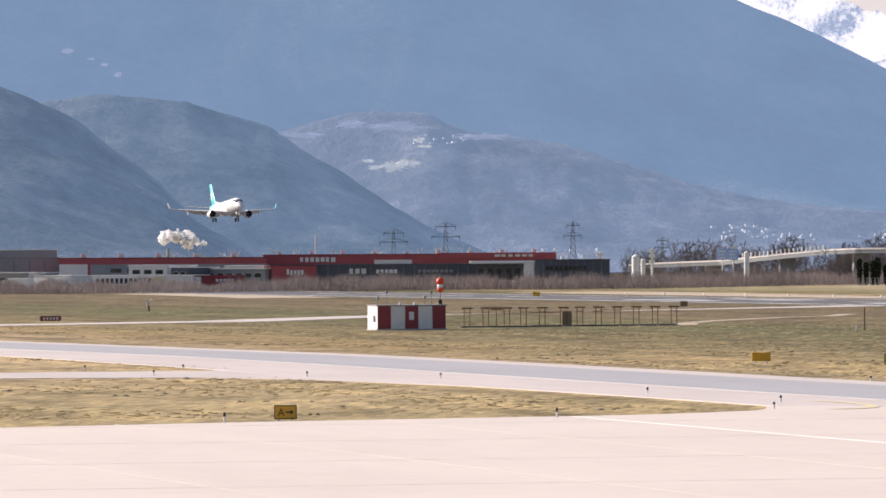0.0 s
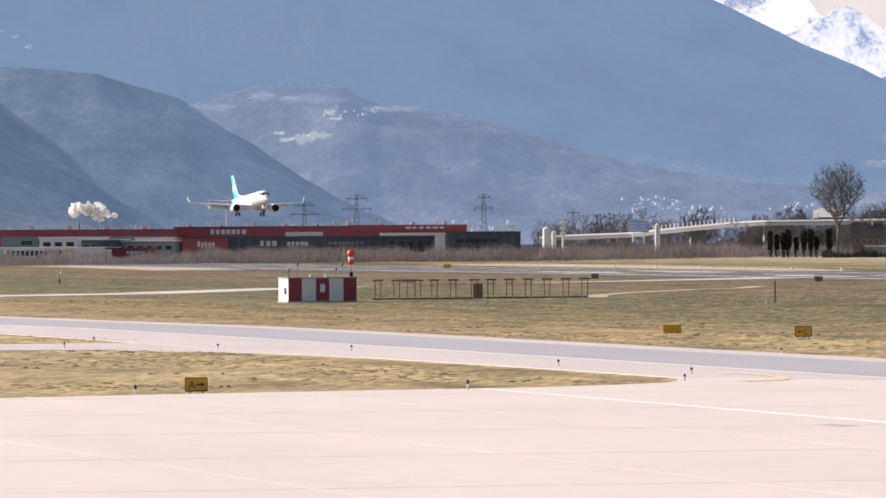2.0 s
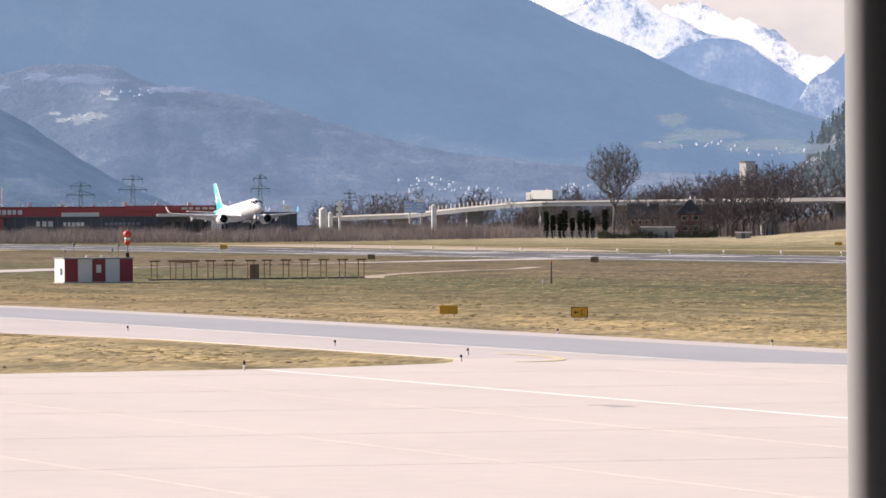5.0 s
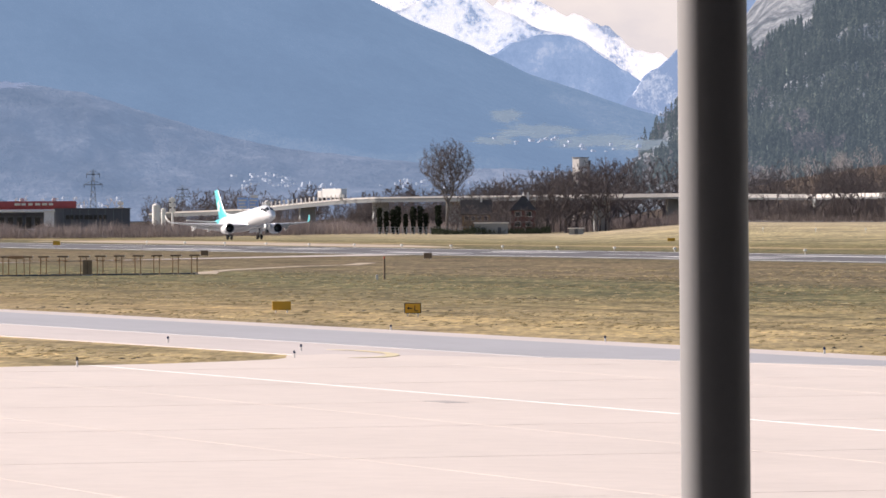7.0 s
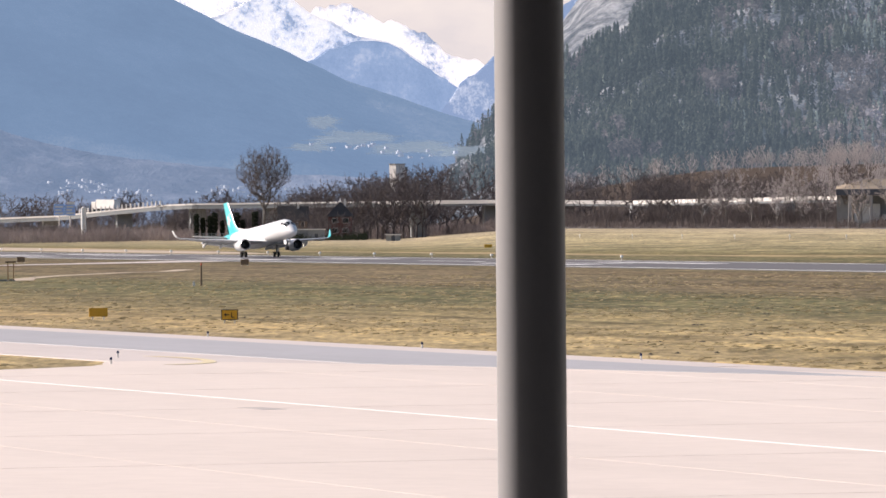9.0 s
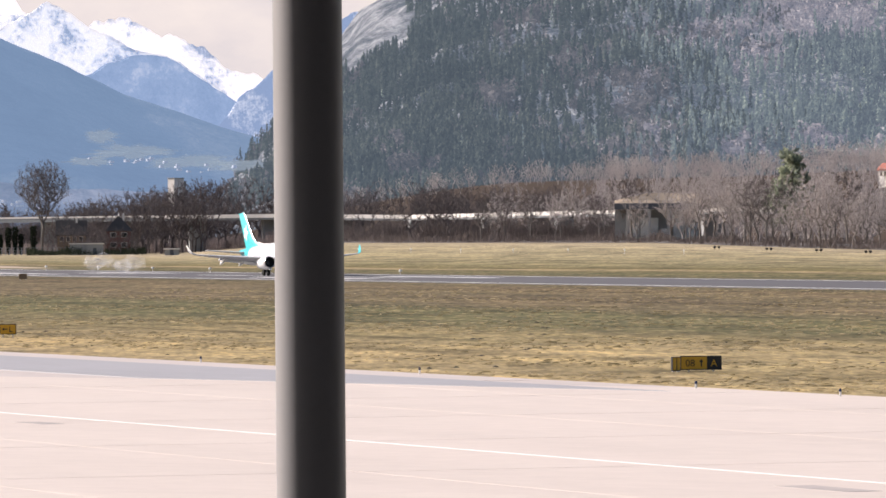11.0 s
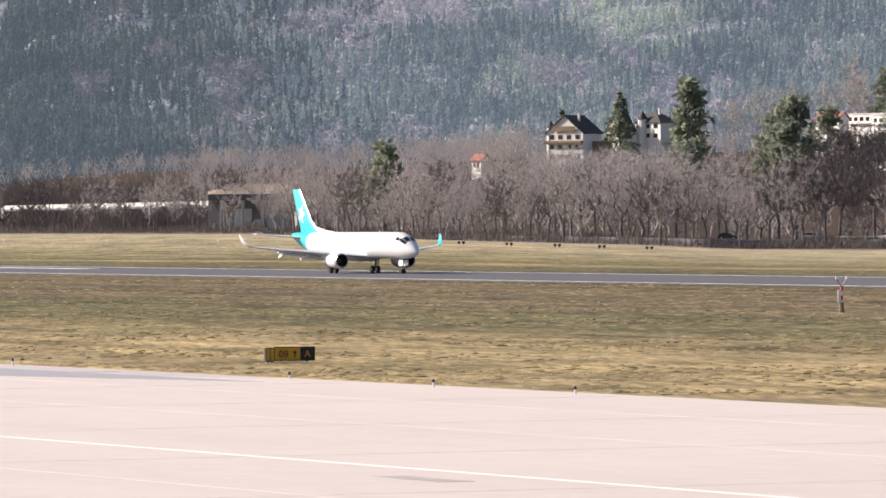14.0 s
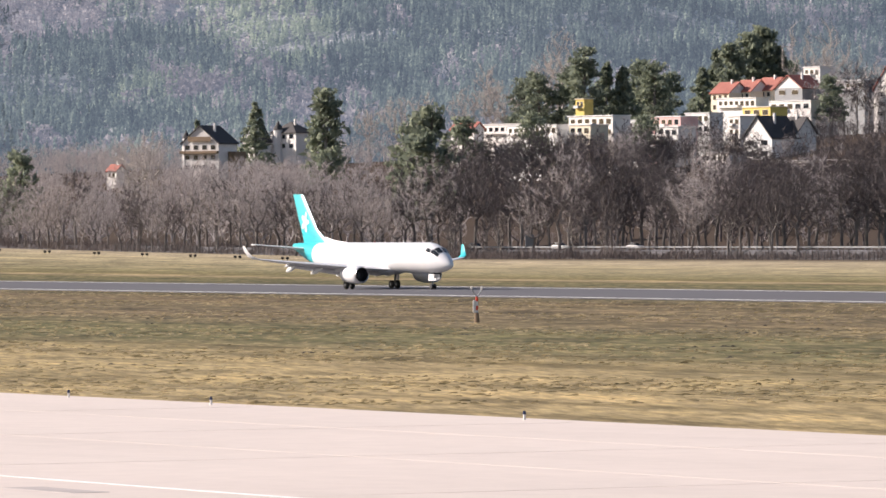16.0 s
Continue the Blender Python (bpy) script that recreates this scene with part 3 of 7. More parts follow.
def airliner():
    t = thing("airliner", pose(0, 0, 0), "white twin-engine jet airliner with teal tail fin, gear down", "aircraft")
    white = [h for h in HULL if h[0] > -14]
    white.append((-14.2, *hull_at(-14.2)))
    fus = part("fuselage", smooth(loft([ring(*h) for h in white])), M_PLANE, t, "glossy white fuselage")
    teal = [(-14.2, *hull_at(-14.2))] + [h for h in HULL if h[0] < -14.2]
    part("tail_cone", smooth(loft([ring(*h) for h in teal])), M_TEAL, t, "teal tail cone")
    # cockpit windows: dark panes that follow the nose
    for a0, a1, x0, x1 in ((56, 86, 15.5, 14.55), (34, 54, 15.55, 14.35), (30, 48, 14.2, 13.45)):
        for side in (1, -1):
            rows = []
            for k in range(4):
                x = x0 + (x1 - x0) * k / 3
                zc, ry, rz = hull_at(x)
                rows.append([(x, side * (ry + 0.02) * math.cos(radians(a)), zc + (rz + 0.02) * math.sin(radians(a))) for a in np.linspace(a0, a1, 4)])
            bm = bmesh.new()
            vs = [[bm.verts.new(p) for p in r] for r in rows]
            for a, b in zip(vs, vs[1:]):
                for i in range(3):
                    bm.faces.new((a[i], a[i + 1], b[i + 1], b[i]))
            bmesh.ops.recalc_face_normals(bm, faces=bm.faces)
            bmesh.ops.solidify(bm, geom=bm.faces[:], thickness=0.015)
            part("cockpit_window", bm, M_GLASS, fus, "dark cockpit window")
    # belly fairing
    part("belly_fairing", smooth(loft([ring(x, 2.25, ry, rz, 20) for x, ry, rz in ((6.5, 0.3, 0.2), (5.0, 1.45, 0.62), (0, 1.7, 0.75), (-4.0, 1.5, 0.66), (-6.0, 0.3, 0.2))])), M_PLANE, t)
    for s in (1, -1):
        # wing with drooped flaps
        secs = [wing_section(5.6, 7.6, s * 1.2, 2.2, 0.95, 0.9), wing_section(2.9, 4.9, s * 4.8, 2.5, 0.62, 0.9),
                wing_section(-0.6, 2.9, s * 9.8, 3.0, 0.36, 0.5), wing_section(-3.1, 1.55, s * 13.4, 3.42, 0.2)]
        w = part("wing", smooth(loft(secs), 50), M_WING, t, "pale grey swept wing with flaps down")
        wl = [wing_section(-3.1, 1.5, s * 13.4, 3.42, 0.2), wing_section(-3.6, 1.3, s * 13.95, 3.72, 0.16), wing_section(-4.3, 0.95, s * 14.2, 4.3, 0.1),
              wing_section(-4.9, 0.5, s * 14.36, 4.95, 0.06)]
        part("winglet", smooth(loft(wl), 50), M_TEAL if s > 0 else M_WHITE, w, "upswept winglet")
        for y, x, c in ((3.2, -1.6, 2.6), (6.4, -1.9, 2.4), (9.2, -2.9, 2.0)):
            z = 2.2 + 0.09 * y
            bm = loft([ring(x + c * k - 0.5, z - 0.75 + 0.5 * k, 0.22 * f, 0.3 * f, 10) for k, f in ((-0.55, 0.15), (-0.3, 0.8), (0.1, 1.0), (0.5, 0.6), (0.7, 0.1))])
            for v in bm.verts:
                v.co.y += s * y
            part("flap_track_fairing", smooth(bm), M_WHITE, w)
        flap = [(-1.9, 1.6, 1.95, 1.5), (-2.0, 4.8, 2.25, 1.2), (-3.45, 9.6, 2.85, 0.8)]
        part("flap", loft([[(x, s * y, z), (x - c * 0.82, s * y, z - c * 0.34), (x - c * 0.8, s * y, z - c * 0.4), (x + 0.1, s * y, z - 0.16)] for x, y, z, c in flap]), M_WING, w)
        # engine
        prof = ((7.3, 0.80), (7.15, 0.93), (6.4, 1.02), (5.0, 1.0), (3.8, 0.86), (3.4, 0.78))
        n = 28
        rings = [[(x, s * 4.75 + r * math.cos(2 * math.pi * i / n), 1.62 + r * math.sin(2 * math.pi * i / n)) for i in range(n)] for x, r in prof]
        e = part("engine", smooth(loft(rings, caps=False)), M_PLANE, t, "white engine nacelle")
        lip = [[(x, s * 4.75 + r * math.cos(2 * math.pi * i / n), 1.62 + r * math.sin(2 * math.pi * i / n)) for i in range(n)] for x, r in ((7.3, 0.80), (7.36, 0.87), (7.15, 0.94), (7.1, 0.9), (7.25, 0.78))]
        part("intake_lip", smooth(loft(lip, caps=False)), M_BARE, e, "bare metal intake lip")
        inner = [[(x, s * 4.75 + r * math.cos(2 * math.pi * i / n), 1.62 + r * math.sin(2 * math.pi * i / n)) for i in range(n)] for x, r in ((7.28, 0.79), (6.6, 0.74), (6.3, 0.72))]
        bm = loft(inner, caps=False)
        bm.faces.new([v for v in bm.verts][-n:])
        part("fan", bm, M_BLACK, e, "dark engine fan")
        part("spinner", smooth(rod((6.3, s * 4.75, 1.62), (6.75, s * 4.75, 1.62), 0.28, 0.02, 16)), M_STEEL, e)
        part("exhaust", smooth(rod((3.4, s * 4.75, 1.62), (2.5, s * 4.75, 1.66), 0.62, 0.38, 24)), M_BARE, e)
        part("pylon", loft([[(x, s * 4.75 + 0.12, z), (x, s * 4.75 - 0.12, z), (x, s * 4.75 - 0.12, z - h), (x, s * 4.75 + 0.12, z - h)] for x, z, h in ((5.9, 2.66, 0.2), (4.4, 2.8, 0.7), (2.2, 2.6, 0.7), (1.0, 2.3, 0.3))]), M_PLANE, e)
        # tailplane
        part("tailplane", smooth(loft([wing_section(-16.6, 3.6, s * 0.5, 4.35, 0.34), wing_section(-18.9, 1.5, s * 6.05, 4.85, 0.16)]), 50), M_WHITE, t)
        # main gear
        g = part("main_gear", rod((0.25, s * 2.97, 2.1), (0, s * 2.97, 0.5), 0.14, 0.11, 10), M_STEEL, t)
        part("gear_door", box(-0.6, 0.5, s * 3.3 - 0.03, s * 3.3 + 0.03, 1.0, 2.0, 0.02), M_PLANE, g)
        for dy in (-0.38, 0.38):
            part("tyre", smooth(loft([ring_y(s * 2.97 + dy + w_, 0.48, r) for w_, r in ((-0.17, 0.34), (-0.15, 0.46), (0, 0.5), (0.15, 0.46), (0.17, 0.34))])), M_BLACK, g, "black tyre")
            part("rim", rod((0, s * 2.97 + dy - 0.18, 0.48), (0, s * 2.97 + dy + 0.18, 0.48), 0.17, n=16), M_STEEL, g)
    # nose gear
    g = part("nose_gear", rod((14.5, 0, 1.9), (14.64, 0, 0.36), 0.1, 0.08, 10), M_STEEL, t)
    part("gear_door", box(14.3, 15.6, -0.4, -0.36, 1.0, 1.75, 0.01), M_PLANE, g)
    part("gear_door", box(14.3, 15.6, 0.36, 0.4, 1.0, 1.75, 0.01), M_PLANE, g)
    for dy in (-0.2, 0.2):
        part("tyre", smooth(loft([[(14.64 + p[0], p[1], p[2] - 0.13) for p in ring_y(dy + w_, 0.48, r)] for w_, r in ((-0.12, 0.22), (-0.1, 0.32), (0, 0.35), (0.1, 0.32), (0.12, 0.22))])), M_BLACK, g, "black tyre")
    # fin
    def fin_sec(x0, x1, z, th):
        c = x0 - x1
        return [(x0 - a * c, b * th, z) for a, b in ((0, 0), (0.08, 0.6), (0.3, 1), (0.65, 0.7), (1, 0.05), (0.65, -0.7), (0.3, -1), (0.08, -0.6))]
    f = part("tail_fin", smooth(loft([fin_sec(-11.2, -18.6, 4.9, 0.16), fin_sec(-13.6, -18.9, 5.7, 0.22), fin_sec(-15.2, -19.4, 6.6, 0.2), fin_sec(-18.7, -21.3, 10.45, 0.12), fin_sec(-18.95, -21.35, 10.57, 0.06)]), 50), M_TEAL, t, "teal tail fin with a pale flower shape")
    for s in (1, -1):
        bm = bmesh.new()
        vs = [bm.verts.new((-18.0 + 1.0 * (0.7 + 0.3 * math.cos(5 * a)) * math.cos(a), s * 0.205, 7.4 + 1.25 * (0.7 + 0.3 * math.cos(5 * a)) * math.sin(a))) for a in np.linspace(0, 2 * math.pi, 61)[:-1]]
        fc = bm.faces.new(vs)
        r_ = bmesh.ops.extrude_face_region(bm, geom=[fc])
        for v in r_["geom"]:
            if isinstance(v, bmesh.types.BMVert):
                v.co.y -= s * 0.12
        bmesh.ops.recalc_face_normals(bm, faces=bm.faces)
        part("flower_shape", bm, M_WHITE, f, "pale flower emblem")
    part("dorsal_fin", loft([[(-7.5, 0.02, 5.03), (-7.5, -0.02, 5.03), (-7.5, 0, 5.1)], [(-10.5, 0.08, 4.95), (-10.5, -0.08, 4.95), (-10.5, 0, 5.3)], [(-13.4, 0.16, 4.9), (-13.4, -0.16, 4.9), (-13.4, 0, 5.75)]]), M_PLANE, t)
    part("antenna", rod((6, 0, 5.05), (5.8, 0, 5.4), 0.06, 0.03), M_WHITE, t)
    part("beacon", rod((-1, 0, 5.08), (-1, 0, 5.28), 0.1, 0.05), M_RED, t)
    # the hull sits a little forward of the gear, the engines a little aft
    for ob in t.children_recursive:
        kind = ob.name.split(".")[0]
        if kind in ("fuselage", "tail_cone", "cockpit_window", "tailplane", "tail_fin", "flower_shape", "dorsal_fin", "antenna", "beacon"):
            ob.data.transform(Matrix.Translation((1.8, 0, 0.1)) @ Matrix.Diagonal((1, 1.04, 1.03, 1)))
        elif kind in ("wing", "winglet", "flap_track_fairing", "flap", "belly_fairing"):
            ob.data.transform(Matrix.Translation((0.8, 0, 0.05)))
        elif kind in ("engine", "intake_lip", "fan", "spinner", "exhaust", "pylon"):
            ob.data.transform(Matrix.Translation((-0.8, 0, 0.05)))
    return t


def ring_y(y, zc, r, n=20):
    return [(r * math.cos(2 * math.pi * i / n), y, zc + r * math.sin(2 * math.pi * i / n)) for i in range(n)]


plane = airliner()


# ---- trees ----
def tube(a, b, r0, r1, n, V, Fc):
    a, b = np.array(a), np.array(b)
    w = (b - a) / (np.linalg.norm(b - a) + 1e-9)
    s = np.cross(w, (0.31, 0.87, 0.12))
    s /= np.linalg.norm(s) + 1e-9
    t = np.cross(w, s)
    k = len(V)
    for p, r in ((a, r0), (b, r1)):
        for i in range(n):
            q = 2 * math.pi * i / n
            V.append(p + r * (math.cos(q) * s + math.sin(q) * t))
    for i in range(n):
        j = (i + 1) % n
        Fc.append((k + i, k + j, k + n + j, k + n + i))


def grow(rng, h, wide, twigs, bole=0.25, low=0.3, twig_w=0.04, nodes=170, droop=0.2, lumpy=0.22):
    """A bare winter tree whose limbs reach through a rounded crown: (limb verts, faces, twig verts, faces)."""
    pos = [np.array((0.0, 0.0, -0.3 * h / 17)), np.array((rng.normal(0, 0.008), rng.normal(0, 0.008), bole * 0.55)) * h, np.array((rng.normal(0, 0.015), rng.normal(0, 0.015), bole)) * h]
    up = [-1, 0, 1]
    run = [0.0, bole * 0.5 * h, bole * h]
    d = rng.normal(0, 1, (nodes, 3))
    d /= np.linalg.norm(d, axis=1)[:, None]
    lumps = 1 + lumpy * np.sin(3 * np.arctan2(d[:, 1], d[:, 0]) + rng.uniform(0, 6)) * np.cos(2.5 * d[:, 2] + rng.uniform(0, 6))
    p = d * (rng.random(nodes) ** 0.42 * lumps)[:, None] * (wide * h, wide * h, (1 - low) / 2 * h)
    p[:, :2] *= np.where(p[:, 2] < 0, 1 + 0.5 * p[:, 2] / ((1 - low) / 2 * h), 1.0)[:, None]
    p[:, 2] += (low + 1) / 2 * h
    for q in p[np.argsort(np.linalg.norm(p - (0, 0, bole * h), axis=1))]:
        a = np.array(pos[1:])
        cost = np.linalg.norm(a - q, axis=1) + 0.32 * np.array(run[1:]) + np.where(a[:, 2] > q[2] - 0.01 * h, 0.25 * h, 0)
        k = int(np.argmin(cost)) + 1
        gap = np.linalg.norm(q - pos[k])
        if gap > 0.09 * h:
            mid = pos[k] * 0.5 + q * 0.5 + np.array((0, 0, -0.05 * gap)) + rng.normal(0, 0.04 * gap, 3)
            pos.append(mid)
            up.append(k)
            run.append(run[k] + gap / 2)
            k = len(pos) - 1
        pos.append(q)
        up.append(k)
        run.append(run[k] + np.linalg.norm(q - pos[k]))
    load = [1.0] * len(pos)
    for k in range(len(pos) - 1, 0, -1):
        load[up[k]] += load[k]
    thick = [0.0135 * h * (w / load[0]) ** 0.5 + 0.0004 * h for w in load]
    LV, LF, TV, TF = [], [], [], []
    for k in range(1, len(pos)):
        r0 = thick[up[k]] if up[k] < 3 and k < 3 else min(thick[up[k]], thick[k] * 1.35)
        tube(pos[up[k]], pos[k], r0, thick[k], 6 if k < 3 else 4 if load[k] > 12 else 3, LV, LF)
    pick = rng.integers(3, len(pos), twigs)
    for k in pick:
        b, a = pos[k], pos[up[k]]
        e = b - a
        e = e / (np.linalg.norm(e) + 1e-9) + rng.normal(0, 0.6, 3) + (0, 0, droop)
        e /= np.linalg.norm(e)
        o = b + (a - b) * rng.uniform(0, 0.9)
        q = o + e * h * rng.uniform(0.025, 0.075)
        s = np.cross(e, rng.normal(0, 1, 3))
        s = s / (np.linalg.norm(s) + 1e-9) * twig_w
        i = len(TV)
        TV += [o - s, o + s, q]
        TF.append((i, i + 1, i + 2))
    f = h / max(v[2] for v in TV)
    return [v * (1, 1, f) for v in LV], LF, [v * (1, 1, f) for v in TV], TF


def bare_tree(m, rng, h, wide, twigs, label, group="", bark=None, twig=None, **kw):
    t = thing("bare_tree", m, label, "tree", group)
    lv, lf, tv, tf = grow(rng, h, wide, twigs, **kw)
    data_part("trunk", lv, lf, bark or M_BARK, t)
    data_part("crown", tv, tf, twig or M_TWIG, t, "bare brown twigs")
    return t


def merge(name, models, places, material, label, category, pick=0):
    """Many far plants as one sheet of loose pieces. places: (model, x, y, z, turn, size)."""
    vs, fs, n = [], [], 0
    arr = [(np.array(v), np.array(f)) for v, f in models]
    for k, x, y, z, a, s in places:
        v, f = arr[k]
        c, q = math.cos(a), math.sin(a)
        r = np.array(((c, q, 0), (-q, c, 0), (0, 0, 1)))
        vs.append(v @ r * s + (x, y, z))
        fs.append(f + n)
        n += len(v)
    me = bpy.data.meshes.new(name)
    v, f = np.concatenate(vs), np.concatenate(fs)
    me.vertices.add(len(v))
    me.vertices.foreach_set("co", v.ravel())
    me.loops.add(f.size)
    me.loops.foreach_set("vertex_index", f.ravel())
    me.polygons.add(len(f))
    me.polygons.foreach_set("loop_start", np.arange(0, f.size, f.shape[1]))
    me.polygons.foreach_set("loop_total", np.full(len(f), f.shape[1]))
    me.update(calc_edges=True)
    me.materials.append(material)
    return tagged(new(name, me), label, category, kind="stuff")


def tri_all(v, f):
    return v, [t for q in f for t in ((q[0], q[1], q[2]), (q[0], q[2], q[3]))] if len(f[0]) == 4 else f


def conifer_model(rng, n=34, wide=0.15):
    """A far spruce of height 1: sprays of needles round a stem, narrowing to the tip."""
    V, Fc = [], []
    for k in range(n):
        z = 0.08 + 0.84 * (k + rng.random()) / n
        r = wide * (1.04 - z) ** 0.85
        a = rng.uniform(0, 6.283)
        c = np.array((math.cos(a), math.sin(a), 0))
        q = np.array((-math.sin(a), math.cos(a), 0))
        w = 0.045 + 0.3 * r
        o = np.array((0, 0, z))
        i = len(V)
        V += [o + c * r * 0.15 + (0, 0, 0.085), o + c * r + q * w * rng.uniform(0.6, 1.1) + (0, 0, rng.uniform(-0.05, 0.02)), o + c * r - q * w * rng.uniform(0.6, 1.1) + (0, 0, rng.uniform(-0.05, 0.02))]
        Fc.append((i, i + 1, i + 2))
    i = len(V)
    V += [np.array((-0.03, 0, 0.86)), np.array((0.03, 0.01, 0.86)), np.array((0, 0, 1.0))]
    Fc.append((i, i + 1, i + 2))
    return V, Fc


def broom_model(rng, n=36):
    """A far leafless tree of height 1: a loose round crown of small twig fans on a stem."""
    V, Fc = [], []
    wide, mid = rng.uniform(0.26, 0.36), rng.uniform(0.56, 0.62)
    for k in range(n):
        d = rng.normal(0, 1, 3)
        d /= np.linalg.norm(d)
        p = np.array((0, 0, mid)) + d * (wide, wide, 0.36) * rng.uniform(0.45, 1.0)
        s, t = rng.normal(0, 0.075, 3), rng.normal(0, 0.075, 3) + d * 0.06
        i = len(V)
        V += [p - s, p + t, p + s]
        Fc.append((i, i + 1, i + 2))
    i = len(V)
    V += [np.array((-0.02, 0, 0)), np.array((0.02, 0, 0)), np.array((0, 0, 0.7))]
    Fc.append((i, i + 1, i + 2))
    return V, Fc


rng = np.random.default_rng(5)

# forest on the northern mountain
NORTH = ((300, 20), (340, 75), (373, 114), (413, 160), (470, 240), (539, 333), (574, 373), (614, 405), (714, 480), (900, 560), (1500, 650), (3800, 800))


def north_slope(u, v):
    """The point of the northern mountainside at bearing u and rise v."""
    top = lerp(NORTH, u)
    s = max(0.0, min(1.0, (v + 10) / (top + 10))) ** (1 / 0.85)
    d = 2500 + 2100 * s
    p = spot(u, d)
    z = height(-10 + (top + 10) * s ** 0.85, d)
    n = noise.fractal(Vector((p.x * 0.009, p.y * 0.009, z * 0.009 + 7.0)), 0.9, 2.1, 5)
    return p.x, p.y, max(-5, z + 15 * n * (0.25 + 0.75 * min(1, 4 * s * (1.15 - s)))), d


# stands of one kind: bearing, rise, half width, half height, how much it favours conifers, larches
STANDS = ((1375, 360, 85, 38, -1.6, 0), (1180, 330, 60, 22, -0.7, 0), (1000, 200, 110, 24, -0.7, 0), (820, 170, 60, 18, -0.5, 0), (1770, 330, 190, 60, 0.2, 1.5), (1590, 235, 110, 28, 0, 1.0),
          (1640, 290, 60, 20, 0.9, -1), (1420, 285, 120, 30, 1.0, -1), (1330, 175, 170, 22, 0.9, -0.8), (1950, 270, 70, 55, 1.2, -1.5), (2300, 330, 330, 60, 1.0, -1), (1850, 225, 90, 22, -0.9, 0),
          (1530, 200, 70, 18, -0.8, 0.3), (2080, 240, 80, 26, -0.8, 0), (1100, 255, 80, 26, 0.6, 0), (700, 250, 140, 80, 0.8, -0.6), (1250, 235, 60, 25, -0.6, 0.2))


def stand(u, v):
    fir, larch = 0.0, 0.0
    for a, b, w, h_, f, g in STANDS:
        k = math.exp(-((u - a) / w) ** 2 - ((v - b + 0.12 * (u - a)) / h_) ** 2)
        fir, larch = fir + f * k, larch + g * k
    return fir, larch


spruces = [conifer_model(rng) for _ in range(5)]
larches = [conifer_model(rng, 28, 0.26) for _ in range(4)]
brooms = [broom_model(rng) for _ in range(6)]
fir_places, dark_places, larch_places, broom_places, shady_places = [], [], [], [], []
for k in range(31000):
    u, v = (rng.uniform(330, 2900), rng.uniform(40, 445)) if k > 4500 else (rng.uniform(330, 800), rng.uniform(30, 330))
    if v > lerp(NORTH, u) + 2:
        continue
    rock = noise.noise(Vector((u / 60, v / 60, 3))) * 40
    if u < 655 + rock and v > 285 + rock:
        continue
    x, y, z, d = north_slope(u, v)
    fir, larch = stand(u, v)
    patch = noise.fractal(Vector((u / 120, (v + 0.15 * u) / 40, 1.5)), 0.8, 2.0, 4) * 1.2 + fir + rng.normal(0, 0.25)
    a = rng.uniform(0, 6.28)
    if patch > -0.42:
        if larch + rng.normal(0, 0.25) > 0.45:
            larch_places.append((int(rng.integers(4)), x, y, z - 1, a, rng.uniform(7, 11)))
        else:
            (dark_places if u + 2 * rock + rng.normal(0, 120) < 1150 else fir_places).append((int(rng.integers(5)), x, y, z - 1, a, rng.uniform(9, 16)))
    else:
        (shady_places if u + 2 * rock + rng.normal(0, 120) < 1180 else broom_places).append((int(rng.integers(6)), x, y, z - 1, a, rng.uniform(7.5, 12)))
# Darker copy of the spruces: the slope's shade is put into the colour.
merge("shady_conifer_forest", spruces, dark_places, island_mat("shady_spruce", ((0.36, (0.03, 0.045, 0.048)), (0.5, (0.065, 0.085, 0.078)), (0.64, (0.13, 0.15, 0.125))), scale=0.01, air=tuple(0.85 * c for c in HAZE_N), spread=0.07, crown=0.09, thin=0.35),
      "spruce forest below grey rock, darkened in colour for shade", "forest")
merge("conifer_forest", spruces, fir_places, island_mat("far_spruce", ((0.38, (0.03, 0.052, 0.056)), (0.5, (0.115, 0.155, 0.14)), (0.62, (0.27, 0.32, 0.26))), scale=0.01, air=HAZE_E, spread=0.07, crown=0.09, thin=0.35),
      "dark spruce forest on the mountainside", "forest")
merge("larch_forest", larches, larch_places, island_mat("far_larch", ((0.38, (0.13, 0.17, 0.13)), (0.5, (0.27, 0.32, 0.235)), (0.62, (0.42, 0.46, 0.34))), scale=0.01, air=HAZE_E, spread=0.07, crown=0.09, thin=0.35),
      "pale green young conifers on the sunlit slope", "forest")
# Darker copy of the bare trees, again with shade in the colour.
merge("shady_bare_forest", brooms, shady_places, island_mat("shady_bare_wood", ((0.36, (0.07, 0.066, 0.07)), (0.5, (0.145, 0.132, 0.135)), (0.64, (0.25, 0.228, 0.225))), scale=0.01, air=tuple(0.85 * c for c in HAZE_N), spread=0.07, crown=0.09, thin=0.3),
      "leafless wood among spruces, darkened in colour for shade", "forest")
merge("bare_forest", brooms, broom_places, island_mat("far_bare_wood", ((0.36, (0.13, 0.118, 0.126)), (0.5, (0.28, 0.25, 0.256)), (0.64, (0.46, 0.415, 0.41))), scale=0.01, air=HAZE_E, spread=0.07, crown=0.09, thin=0.3),
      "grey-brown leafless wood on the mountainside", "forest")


# the belt of bare trees along the airfield
def belt_d(u):
    return lerp(((-560, 1960), (-100, 2060), (200, 1990), (600, 1790), (1050, 1660), (1350, 1490), (1900, 1400), (2100, 1400), (2900, 1270)), u)


